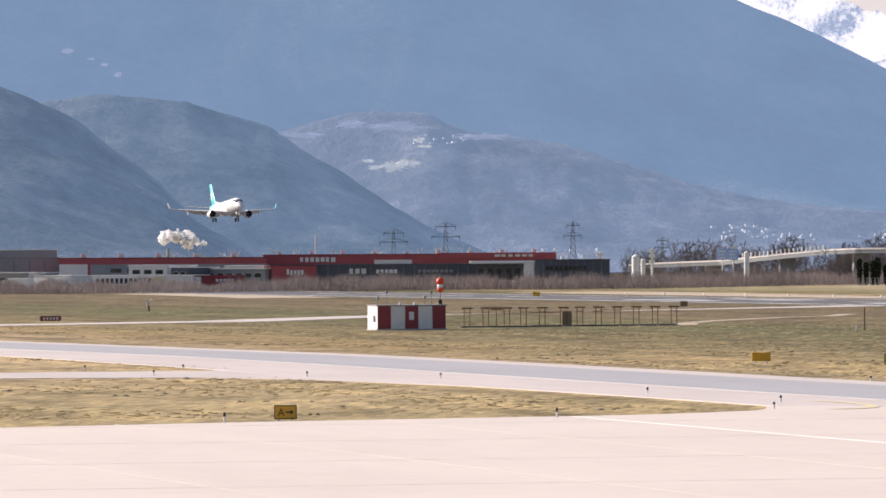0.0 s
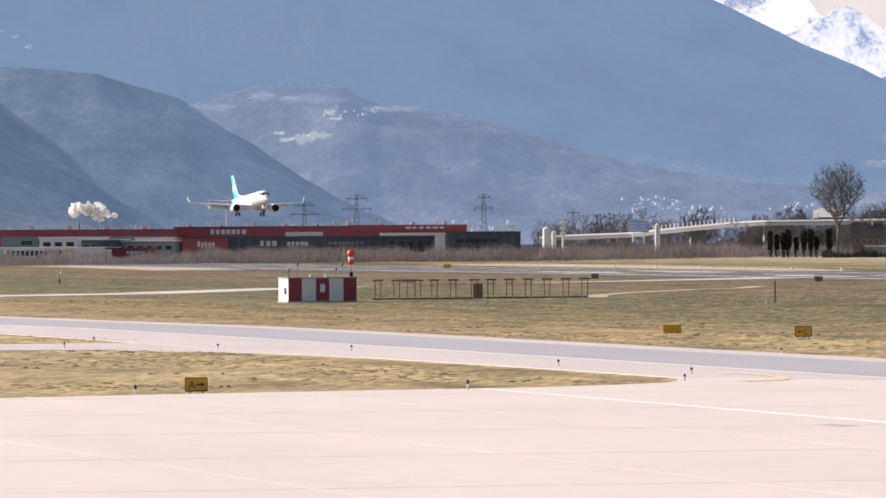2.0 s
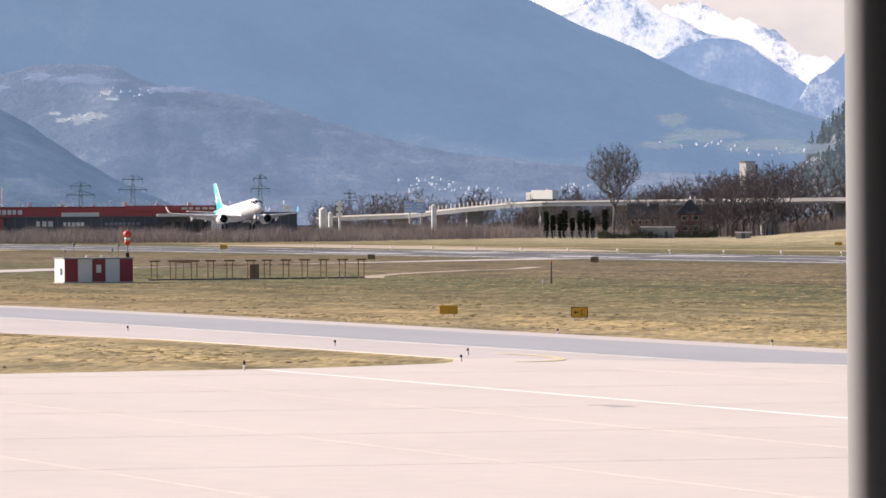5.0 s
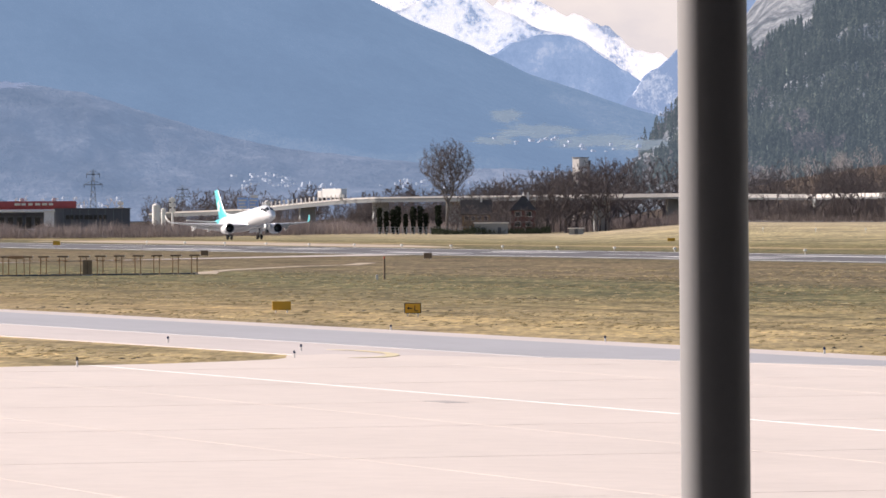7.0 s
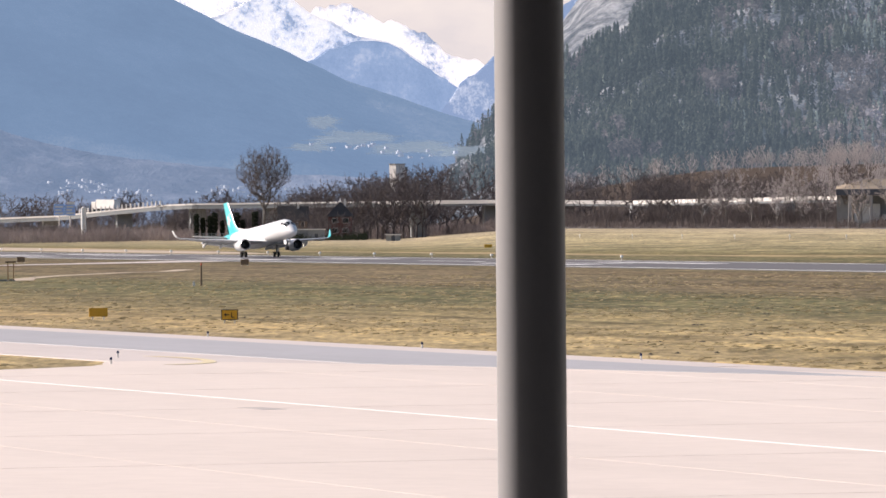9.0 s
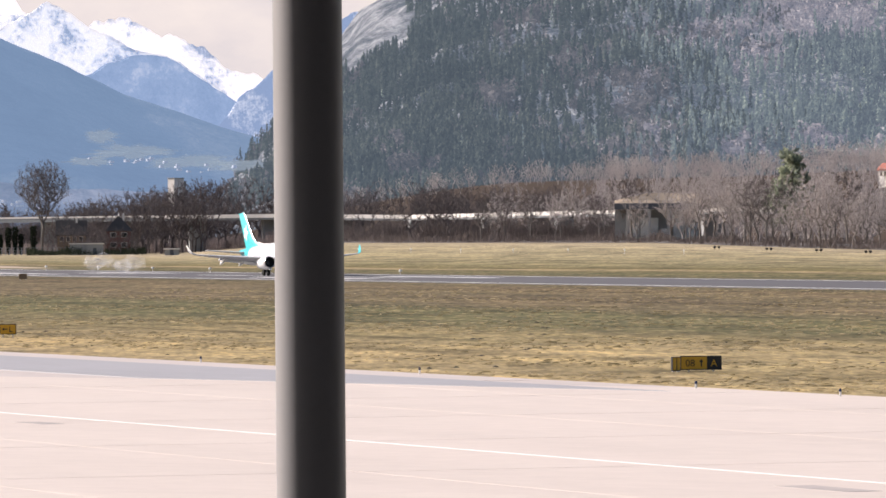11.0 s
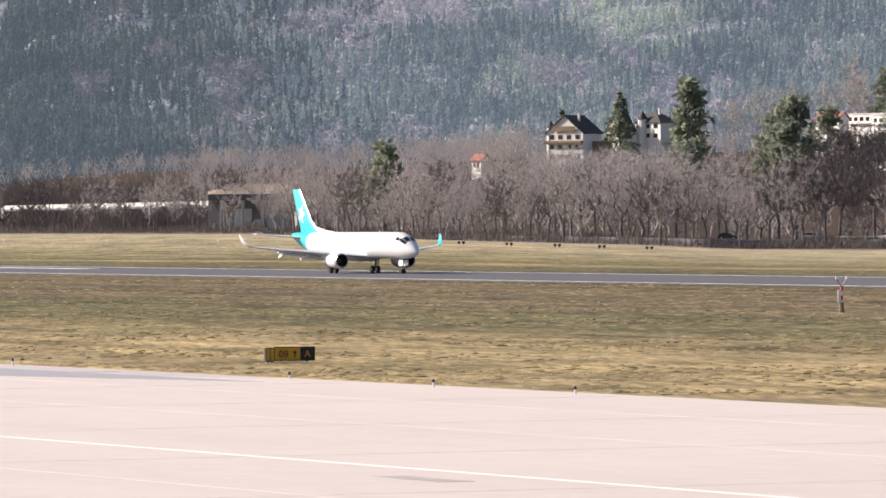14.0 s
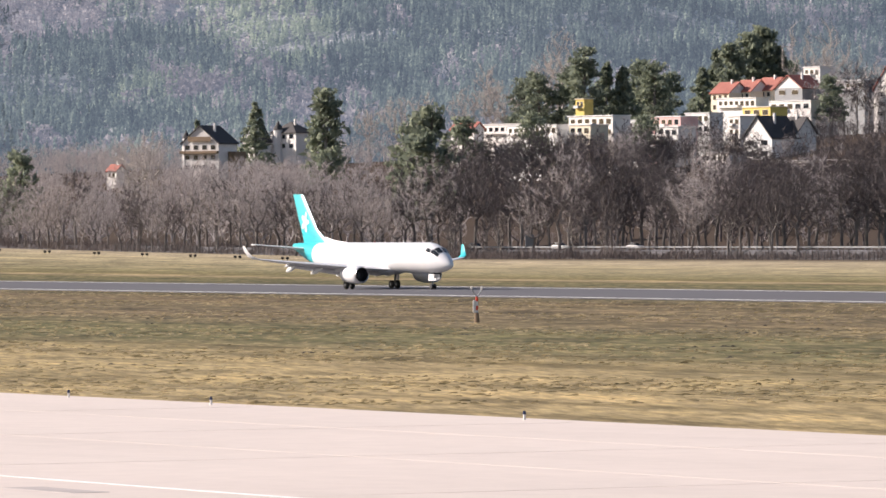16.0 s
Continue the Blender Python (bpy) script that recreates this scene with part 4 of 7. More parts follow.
def belt_top(u):
    """How high the tree tops stand over the horizon."""
    return lerp(((-560, 18), (-412, 50), (-232, 62), (-170, 30), (-110, 30), (-73, 50), (20, 44), (100, 56), (182, 84), (292, 92), (532, 92), (932, 96), (1232, 104), (1500, 116), (1800, 128), (2100, 142), (2300, 164), (2496, 160), (2600, 134), (2700, 136), (2863, 185)), u)


DECK = ((-520, 2075, -8), (-480, 2070, -5), (-360, 2050, -1), (-270, 2030, 8), (-173, 2010, 17), (-124, 2000, 19), (276, 1950, 22), (416, 1935, 23), (652, 1900, 20), (1032, 1730, 27), (1180, 1690, 30), (1320, 1665, 30))


def deck_at(u):
    d = float(np.interp(u, [q[0] for q in DECK], [q[1] for q in DECK]))
    return d, height(float(np.interp(u, [q[0] for q in DECK], [q[2] for q in DECK])), d)


makers, dark_makers = [], []
for k in range(12):
    u = 1120 + k * 140
    m = facing(u, belt_d(u), ground_z(u, belt_d(u)))
    kw = dict(bole=float(rng.uniform(0.24, 0.42)), low=float(rng.uniform(0.2, 0.38)), twig_w=0.03, nodes=150)
    wide = float(rng.uniform(0.22, 0.34))
    if k % 2:
        dark_makers.append(bare_tree(m, rng, 17.5, wide, 2500, "leafless tree at the airfield's edge, twigs darkened for shade", "trees along the airfield", twig=M_DARKTWIG, **kw))
    else:
        makers.append(bare_tree(m, rng, 17.5, wide, 2500, "leafless grey-brown tree at the airfield's edge", "trees along the airfield", **kw))


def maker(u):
    """Twigs darkened for painted shade under the viaduct and beside the road, paler wood between."""
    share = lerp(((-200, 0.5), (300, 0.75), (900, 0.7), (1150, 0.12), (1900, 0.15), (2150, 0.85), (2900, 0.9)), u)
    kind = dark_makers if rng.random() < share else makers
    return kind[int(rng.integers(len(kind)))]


belt_spots = []
u = 1030.0
while u < 2900:
    if not 1058 < u < 1150:
        belt_spots.append((u, belt_d(u) + rng.uniform(-4, 70)))
    u += rng.uniform(8, 24)
for u in np.arange(-120, 1030, 14):
    behind = u < 640 or rng.random() < 0.3
    belt_spots.append((u + rng.uniform(-9, 9), deck_at(u)[0] + rng.uniform(14, 60) if behind else belt_d(u) + rng.uniform(20, 80)))
for u in np.arange(165, 300, 7):
    belt_spots.append((u + rng.uniform(-5, 5), 1905 + rng.uniform(0, 30)))
for u in np.arange(-168, -112, 8):
    belt_spots.append((u + rng.uniform(-3, 3), 1960 + rng.uniform(0, 20)))
for u in np.arange(24, 170, 9):
    belt_spots.append((u + rng.uniform(-4, 4), 1912 + rng.uniform(0, 24)))
for u in (1060, 1146):
    belt_spots.append((u, 1650 + rng.uniform(-6, 6)))
far_trees = []
for u, d in belt_spots:
    s = max(5, height(belt_top(u), d) - ground_z(u, d)) / 17.5 * rng.uniform(0.62, 1.06)
    if u < 760:
        far_trees.append((u, d, s * 17.5))
        continue
    m = facing(u, d, ground_z(u, d), rng.uniform(0, 360)) @ Matrix.Diagonal((s, s, s, 1))
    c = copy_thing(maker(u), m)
    c.scale = (s * rng.uniform(0.85, 1.15), s * rng.uniform(0.85, 1.15), s)
# thin trees before the hillside houses and the garden
for u0, u1, step, d, v in ((2100, 2300, 13, 1690, 172), (2300, 2640, 10, 1700, 176), (2640, 2880, 14, 1690, 150), (2690, 2880, 15, 1790, 186), (18, 120, 7, 1858, 14), (120, 180, 9, 1860, 8)):
    for u in np.arange(u0, u1, step):
        u, q = u + rng.uniform(-5, 5), d + rng.uniform(-12, 12)
        g = ground_z(u, q)
        s = max(3, height(v, q) - g) / 17.5 * rng.uniform(0.72, 1.05)
        if u < 760:
            far_trees.append((u, q, s * 17.5))
            continue
        copy_thing(maker(u), facing(u, q, g, rng.uniform(0, 360)) @ Matrix.Diagonal((s, s, s, 1)))
for u, d, v in ((2150, 1745, 168), (2205, 1745, 162), (2268, 1740, 186), (2318, 1720, 170), (2352, 1730, 178), (2400, 1740, 190), (2425, 1735, 176), (2470, 1735, 168), (2515, 1735, 184), (2548, 1735, 196), (2566, 1780, 205), (2592, 1735, 170),
                (2640, 1715, 140), (2690, 1720, 158), (2716, 1800, 214), (2744, 1880, 262), (2768, 1875, 288), (2790, 1880, 272), (2812, 1870, 292), (2834, 1875, 270), (2850, 1860, 250), (2862, 1870, 280), (2752, 1790, 200), (2780, 1780, 214), (2806, 1785, 198), (2838, 1780, 206)):
    g = ground_z(u, d)
    s = max(3, height(v, d) - g) / 17.5
    copy_thing(maker(u if u < 2500 or rng.random() < 0.5 else 1500), facing(u, d, g, rng.uniform(0, 360)) @ Matrix.Diagonal((s, s, s, 1)))
# the deeper wood behind them
low = []
for k in range(6):
    lv, lf, tv, tf = grow(rng, 1.0, rng.uniform(0.24, 0.36), 760, twig_w=0.0026, bole=0.22, low=0.2, nodes=46)
    lv, lf = tri_all(lv, lf)
    n = len(lv)
    low.append((lv + tv, list(lf) + [tuple(i + n for i in f) for f in tf]))
places, dark_wood = [], []
for u, d, size in far_trees:
    p = spot(u, d, ground_z(u, d) - 0.3)
    dark_wood.append((int(rng.integers(6)), p.x, p.y, p.z, rng.uniform(0, 6.28), size))
for _ in range(470):
    u = rng.uniform(150, 2950) if rng.random() < 0.87 else rng.uniform(-540, 150)
    depth = rng.uniform(40, 560) if u > 1000 else rng.uniform(60, 380)
    d = belt_d(u) + depth
    if u > 1450 and d > belt_d(u) + 380 and rng.random() < 0.6:
        continue
    p = spot(u, d)
    size = min(17, height(belt_top(u), d) - ground_z(u, d)) * rng.uniform(0.75, 1.02)
    if size < 4:
        continue
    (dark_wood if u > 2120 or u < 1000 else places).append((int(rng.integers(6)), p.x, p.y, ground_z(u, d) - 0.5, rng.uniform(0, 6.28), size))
for _ in range(70):
    u, d = rng.uniform(-1680, -560), rng.uniform(2250, 2450)
    p = spot(u, d)
    places.append((int(rng.integers(6)), p.x, p.y, -0.3, rng.uniform(0, 6.28), height(rng.uniform(14, 36), d)))
for _ in range(210):
    u = rng.uniform(2560, 2900)
    d = rng.uniform(1480, 1690 if u < 2690 else 1860)
    p = spot(u, d)
    dark_wood.append((int(rng.integers(6)), p.x, p.y, ground_z(u, d) - 0.5, rng.uniform(0, 6.28), max(4, (height(138 if d < 1700 else 190, d) - ground_z(u, d)) * rng.uniform(0.6, 1.0))))
for _ in range(60):
    u, d = rng.uniform(-530, -90), rng.uniform(2200, 2400)
    p = spot(u, d)
    dark_wood.append((int(rng.integers(6)), p.x, p.y, ground_z(u, d) - 0.5, rng.uniform(0, 6.28), height(rng.uniform(8, 34), d)))
for _ in range(110):
    u, d = rng.uniform(60, 340), rng.uniform(2080, 2400)
    p = spot(u, d)
    dark_wood.append((int(rng.integers(6)), p.x, p.y, ground_z(u, d) - 0.5, rng.uniform(0, 6.28), height(lerp(((60, 58), (180, 82), (340, 90)), u), d) * rng.uniform(0.7, 1.0)))
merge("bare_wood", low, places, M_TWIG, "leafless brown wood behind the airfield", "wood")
merge("shady_bare_wood", low, dark_wood, M_DARKTWIG, "dense leafless wood behind the airfield, darkened in colour for shade", "wood")


# scrub and young trees on the hillside between the houses
places = []
for _ in range(760):
    u = rng.uniform(1000, 2900)
    d = belt_d(u) + rng.uniform(110, 900)
    p = spot(u, d)
    size = rng.uniform(3.0, 6.5) if d < 1930 and u > 1560 else rng.uniform(6, 12)
    places.append((int(rng.integers(6)), p.x, p.y, ground_z(u, d) - 0.3, rng.uniform(0, 6.28), size))
for _ in range(150):
    u = rng.uniform(360, 1250)
    d = lerp(((100, 2100), (1200, 1850)), u) + rng.uniform(380, 560)
    p = spot(u, d)
    places.append((int(rng.integers(6)), p.x, p.y, ground_z(u, d) - 0.3, rng.uniform(0, 6.28), rng.uniform(5, 10)))
for _ in range(300):
    u = rng.uniform(980, 1580)
    d = belt_d(u) + rng.uniform(220, 760)
    p = spot(u, d)
    places.append((int(rng.integers(6)), p.x, p.y, ground_z(u, d) - 0.3, rng.uniform(0, 6.28), rng.uniform(7, 12)))
for _ in range(90):
    u = rng.uniform(1580, 1900)
    d = rng.uniform(1780, 1870)
    p = spot(u, d)
    places.append((int(rng.integers(6)), p.x, p.y, ground_z(u, d) - 0.3, rng.uniform(0, 6.28), max(3, (height(132, d) - ground_z(u, d)) * rng.uniform(0.7, 1.0))))
merge("hillside_scrub", low, places, M_TWIG, "leafless brown scrub on the hillside", "scrub")


# low bare bushes along the far edge
def bush_band(rng, n, u0, u1, depth, h0, h1, shift=-30):
    V, Fc = [], []
    for _ in range(n):
        u = rng.uniform(u0, u1)
        d = lerp(((-1900, 1560), (-1631, 1590), (-1032, 1690), (-468, 1740), (-100, 1930), (300, 2000), (600, 1760), (1050, 1640), (1350, 1470), (1900, 1385), (2900, 1250)), u) + rng.uniform(0, depth) + shift
        p = np.array(spot(u, d, ground_z(u, d)))
        hump = 0.55 + 0.75 * max(0, noise.noise(Vector((u / 40, d / 30, 4.0))) + 0.35)
        h = rng.uniform(h0, h1) * hump * (0.78 if u < -1120 else 1.0)
        p = p + np.array((0, 0, h * rng.uniform(0, 0.45)))
        h *= 0.6
        a = rng.uniform(0, 6.28)
        q = p + np.array((math.cos(a) * h * 0.45, math.sin(a) * h * 0.45, h))
        w = rng.uniform(0.035, 0.085)
        b = rng.uniform(0, 6.28)
        s = np.array((math.cos(b) * w, math.sin(b) * w, 0))
        i = len(V)
        V += [p - s, p + s, q]
        Fc.append((i, i + 1, i + 2))
    return V, Fc


tagged(data_part("bushes", *bush_band(rng, 130000, -1900, 440, 110, 2.6, 5.4), M_BUSH), "low leafless grey-brown bushes along the boundary", "bushes", kind="stuff")
# Thickets coloured dark to hold the shadow under the deck.
tagged(data_part("thicket", *bush_band(rng, 36000, -500, -120, 60, 3.8, 6.4, 150), M_DARKBUSH), "dense leafless thicket below the overpass, darkened in colour for shade", "bushes", kind="stuff")
tagged(data_part("thicket", *bush_band(rng, 30000, 440, 1060, 40, 4.0, 8.5, 70), M_DARKBUSH), "dense leafless thicket before the viaduct, darkened for the shade below it", "bushes", kind="stuff")
tagged(data_part("thicket", *bush_band(rng, 30000, -160, 170, 60, 7.5, 11.5, 90), M_DARKBUSH), "dense leafless thicket behind the garden, darkened for shade under the deck", "bushes", kind="stuff")
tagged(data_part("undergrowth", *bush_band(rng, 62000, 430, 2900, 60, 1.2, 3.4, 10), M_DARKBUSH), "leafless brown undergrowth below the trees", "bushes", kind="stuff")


# the big lone tree
bare_tree(facing(8, 1890), np.random.default_rng(31), 29.0, 0.30, 15000, "large round-crowned leafless tree standing alone", twig=M_DARKTWIG, bole=0.28, low=0.4, twig_w=0.02, nodes=900, droop=0.35, lumpy=0.06)
for u, d, h in ((-412, 2350, 15), (-232, 2300, 17), (-250, 2290, 15), (-130, 2250, 14), (-75, 2200, 18), (-300, 2380, 12), (-480, 2400, 11), (60, 2150, 15), (110, 2120, 16)):
    bare_tree(facing(u, d), np.random.default_rng(int(u + 900)), h, 0.36, 7000, "leafless brown tree behind the overpass", twig=M_DARKTWIG, low=0.15, twig_w=0.045, lumpy=0.12)


def clump(rng, c, r, n, w=0.22):
    V, Fc = [], []
    for _ in range(n):
        d = rng.normal(0, 1, 3)
        d /= np.linalg.norm(d)
        p = np.array(c) + d * np.array(r) * rng.uniform(0.45, 1.0)
        s, t = rng.normal(0, w, 3), rng.normal(0, w, 3)
        i = len(V)
        V += [p - s, p + t, p + s, p - t * 0.6]
        Fc += [(i, i + 1, i + 2), (i, i + 2, i + 3)]
    return V, Fc


def add(a, b):
    n = len(a[0])
    a[0].extend(b[0])
    a[1].extend(tuple(i + n for i in f) for f in b[1])


def pine(m, rng, h, w, label, tall=True):
    t = thing("pine_tree", m, label, "tree")
    lv, lf = [], []
    tube((0, 0, -0.3), (0, 0, h * 0.55), h * 0.022, h * 0.015, 6, lv, lf)
    tube((0, 0, h * 0.55), (0.02 * h, 0, h * 0.95), h * 0.015, h * 0.004, 5, lv, lf)
    cr = ([], [])
    n = 15
    for k in range(n):
        z = h * (0.26 + 0.72 * k / n)
        reach = w * (1.0 if tall else 0.8) * (1.05 - 0.75 * abs(k / n - 0.25) - 0.25 * (k / n))
        for b in range(4):
            a = rng.uniform(0, 6.28)
            r = reach * rng.uniform(0.35, 0.95)
            c = (r * math.cos(a), r * math.sin(a), z + rng.uniform(-0.02, 0.04) * h)
            tube((0, 0, z - 0.04 * h), c, h * 0.006, h * 0.002, 3, lv, lf)
            add(cr, clump(rng, c, (w * 0.34, w * 0.34, h * 0.04), 34, 0.03 * h * 0.5))
    data_part("trunk", lv, lf, M_BARK, t)
    data_part("crown", *cr, M_NEEDLE, t, "dark green needles")
    return t


def spruce(m, rng, h, w, label):
    t = thing("spruce_tree", m, label, "tree")
    lv, lf = [], []
    tube((0, 0, -0.3), (0, 0, h * 0.97), h * 0.018, h * 0.003, 6, lv, lf)
    cr = ([], [])
    n = 20
    for k in range(n):
        z = h * (0.10 + 0.88 * k / n)
        reach = w * (1 - k / n) ** 0.8
        for b in range(5):
            a = rng.uniform(0, 6.28)
            r = reach * rng.uniform(0.4, 1.0)
            add(cr, clump(rng, (r * math.cos(a), r * math.sin(a), z - 0.1 * r), (max(0.35, reach * 0.38),) * 2 + (h * 0.03,), 22, 0.018 * h))
    data_part("trunk", lv, lf, M_BARK, t)
    data_part("crown", *cr, M_NEEDLE, t, "dark green needles")
    return t


def thuja(m, rng, h):
    t = thing("thuja", m, "dark evergreen thuja column in a garden row", "tree", "row of thujas")
    lv, lf = [], []
    tube((0, 0, -0.1), (0, 0, h * 0.8), 0.14, 0.04, 5, lv, lf)
    cr = ([], [])
    for k in range(14):
        z = h * (0.06 + 0.9 * k / 14)
        r = h * 0.13 * math.sin(math.pi * min(1, 0.25 + 0.75 * (1 - k / 14))) ** 0.6
        add(cr, clump(rng, (0, 0, z), (r, r, h * 0.06), 60, 0.18))
    data_part("trunk", lv, lf, M_BARK, t)
    data_part("crown", *cr, M_DARKNEEDLE, t)
    return t


for u, h in ((-112, 8.3), (-100, 7.0), (-88, 7.6), (-80, 8.6), (-66, 6.2), (-52, 8.4), (-40, 8.6), (-30, 6.4), (-8, 8.8)):
    thuja(facing(u, 1872), rng, h)
pine(facing(1332, 1560, ground_z(1332, 1560)), rng, height(136, 1560) - ground_z(1332, 1560), 6.2, "dark green pine above bare trees")
pine(facing(2057, 1540, ground_z(2057, 1540)), rng, height(212, 1540) - ground_z(2057, 1540), 8.5, "tall dark green pine among houses")
pine(facing(1873, 1750, ground_z(1873, 1750)), rng, height(242, 1750) - ground_z(1873, 1750), 8.5, "dense dark round pine", False)
spruce(facing(1749, 1960, ground_z(1749, 1960)), rng, height(222, 1960) - ground_z(1749, 1960), 6.5, "dark green spruce beside a villa")
spruce(facing(1646, 2010, ground_z(1646, 2010)), rng, height(190, 2010) - ground_z(1646, 2010), 3.6, "dark green spruce behind a house")
for u, d, v in ((2250, 2000, 270), (2225, 2040, 262), (2330, 1990, 312), (2306, 2000, 280), (2370, 2020, 290), (2400, 1990, 282), (2430, 2030, 292), (2455, 2010, 288), (2480, 2040, 270), (2590, 2080, 322), (2565, 2100, 312), (2620, 2090, 345), (2650, 2100, 352), (2675, 2090, 318), (2240, 1750, 200), (2436, 1740, 195), (2765, 1850, 262), (2540, 2060, 280), (2690, 2110, 290), (2030, 1700, 190), (2115, 1690, 192)):
    g = ground_z(u, d)
    h = max(6, height(v, d) - g)
    (pine if rng.random() < 0.75 else spruce)(facing(u, d, g), rng, h, min(8.0, h * rng.uniform(0.28, 0.4)), "dark green conifer among hillside houses")
for u, d, v, sp in ((2620 + 120, 2060, 368, 0.6), (2770, 2070, 350, 0.55), (2290, 2080, 352, 0.4), (2270, 2090, 330, 0.4), (2180, 2000, 260, 0.45), (2120, 2010, 248, 0.5), (2050, 1980, 240, 0.5), (2000, 1990, 232, 0.5), (1950, 1980, 220, 0.5), (2160, 2040, 290, 0.3), (1560, 1700, 175, 0.45), (1530, 1690, 168, 0.45), (2840, 1960, 300, 0.5)):
    g = ground_z(u, d)
    bare_tree(facing(u, d, g), np.random.default_rng(u), height(v, d) - g, sp * 0.55, 1800, "tall pale leafless tree on the hillside", "", M_PALEBARK, M_PALETWIG, bole=0.2, twig_w=0.05)


# ---- buildings beyond the airfield ----
def building(name, u0, u1, d, depth, top, wall, label, roof=None, category="building", base=None, turn=0.0, over=0.3):
    """A flat-roofed block; returns the thing, its width and its foot and top over its own zero."""
    um = (u0 + u1) / 2
    z0 = ground_z(um, d) - 0.3 if base is None else base
    w = (u1 - u0) * UNIT * d / 2
    h = height(top, d) - z0
    t = thing(name, facing(um, d, z0, turn), label, category)
    part("wall", box(-w, w, 0, depth, 0, h - 0.25), wall, t)
    part("roof", box(-w - over, w + over, -over, depth + over, h - 0.25, h, 0.03), roof or M_GREYWALL, t)
    return t, w, h


def panel(t, name, x0, x1, z0, z1, material, y=0.0, out=0.08, label=""):
    return part(name, box(x0, x1, y - out, y + 0.03, z0, z1, min(0.02, out / 3)), material, t, label)


def windows(t, x0, x1, z0, z1, n, gap=0.35, y=0.0, frame_mat=None):
    step = (x1 - x0) / n
    for i in range(n):
        a, b = x0 + i * step + gap * step / 2, x0 + (i + 1) * step - gap * step / 2
        f = part("window", box(a - 0.08, b + 0.08, y - 0.06, y + 0.04, z0 - 0.08, z1 + 0.08), frame_mat or M_PALEWALL, t)
        part("pane", box(a, b, y - 0.09, y - 0.05, z0, z1), M_GLASS, f)


def bars(t, x0, x1, z0, z1, n, material, rng, y=0.0, label="plain sign shapes"):
    step = (x1 - x0) / n
    for i in range(n):
        k = rng.uniform(0.6, 0.85)
        part("sign_bar", box(x0 + i * step, x0 + (i + k) * step, y - 0.25, y - 0.02, z0, z1, 0.04), material, t, label)


t, w, h = building("warehouse", -1900, -1530, 1960, 60, 26, M_GREYWALL, "grey industrial hall with a pale flat roof", M_PALEWALL)
panel(t, "plant_room", -w * 0.05, w * 0.15, h, h + 1.6, M_DARKWALL, 4, 4)
t, w, h = building("hall", -1850, -1526, 1900, 40, 12, M_GREYWALL, "grey-green industrial hall with steel bays", M_STEEL)
for k in range(12):
    panel(t, "bay", -w + k * w / 6, -w + k * w / 6 + 0.4, 0, h - 1, M_STEEL)
t, w, h = building("retail_hall", -1526, -1160, 1880, 60, 11, M_REDWALL, "long red-clad retail hall with dark base", M_RED)
panel(t, "base_band", -w + 9, w, 0, h - 2.0, M_GREYWALL)
panel(t, "entrance_bay", -w, -w + 8.2, 0, h - 1.9, M_PALEWALL, label="pale pink entrance bay")
windows(t, -w + 14, w - 2, h - 4.4, h - 3.2, 9, frame_mat=M_DARKWALL)
for k in range(5):
    part("roof_unit", box(-w + 6 + k * 11, -w + 7.6 + k * 11, 8, 10, h, h + 1.2, 0.1), M_PALEWALL, t)
t, w, h = building("retail_hall", -1166, -648, 1915, 70, 15, M_REDWALL, "large red-clad warehouse store with pale sign", M_RED)
bars(t, -1101 * UNIT * 1915 + 907 * UNIT * 1915, -1037 * UNIT * 1915 + 907 * UNIT * 1915, h - 2.3, h - 0.9, 7, M_WHITE, rng)
panel(t, "dark_band", -w, w, 0, h - 2.9, M_DARKWALL)
panel(t, "roof_parapet", w * 0.2, w, h - 1.5, h + 0.25, M_REDWALL, out=0.5)
bars(t, w * 0.58, w * 0.86, h - 1.0, h - 0.3, 6, M_PALEWALL, rng, -0.5)
for k in range(9):
    part("roof_unit", box(-w + 4 + k * 9.5, -w + 5.2 + k * 9.5, 6, 8, h, h + rng.uniform(0.5, 1.3), 0.1), M_PALEWALL, t)
for u0, u1, d, v, wall in ((-1410, -1330, 1800, -2, M_PALEWALL), (-1332, -1296, 1790, -6, M_DARKWALL), (-1298, -1153, 1795, -9, M_GREYWALL), (-1240, -1160, 1815, -4, M_PALEWALL), (-1575, -1500, 1760, -20, M_PALEWALL), (-1700, -1570, 1780, -14, M_GREYWALL)):
    t, w, h = building("workshop", u0, u1, d, 16, v, wall, "low grey flat-roofed commercial building", M_WHITE, turn=-32)
    windows(t, -w + 0.6, w - 0.6, h - 2.6, h - 1.4, max(2, int(w / 1.6)))
t, w, h = building("shopping_centre", -1152, -1072, 1790, 30, -4, M_REDWALL, "red-clad shopping centre front with pale sign", M_RED)
for k in range(5):
    r = 0.5 + 0.35 * (k % 2)
    part("sign_bar", box(-w + 4.3 + k, -w + 5.0 + k, -0.25, -0.02, h - 2.6 - 0.3 * (k % 2), h - 1.4 + 0.3 * (k == 0), 0.05), M_WHITE, t, "pale sign shape")
t, w, h = building("shopping_centre", -1071, -765, 1792, 40, -3, M_DARKWALL, "long black-clad shopping hall with pale signs", M_DARKWALL)
bars(t, -w + 9, -w + 14, h - 2.7, h - 1.2, 3, M_PALEWALL, rng)
bars(t, -w + 16.5, -w + 22.5, h - 2.6, h - 1.5, 5, M_WHITE, rng)
bars(t, 4, 14, h - 2.4, h - 1.6, 8, M_GREYWALL, rng)
for k in range(16):
    panel(t, "cladding_joint", -w + k * w / 8, -w + k * w / 8 + 0.12, 0, h - 0.3, M_STEEL, out=0.05)
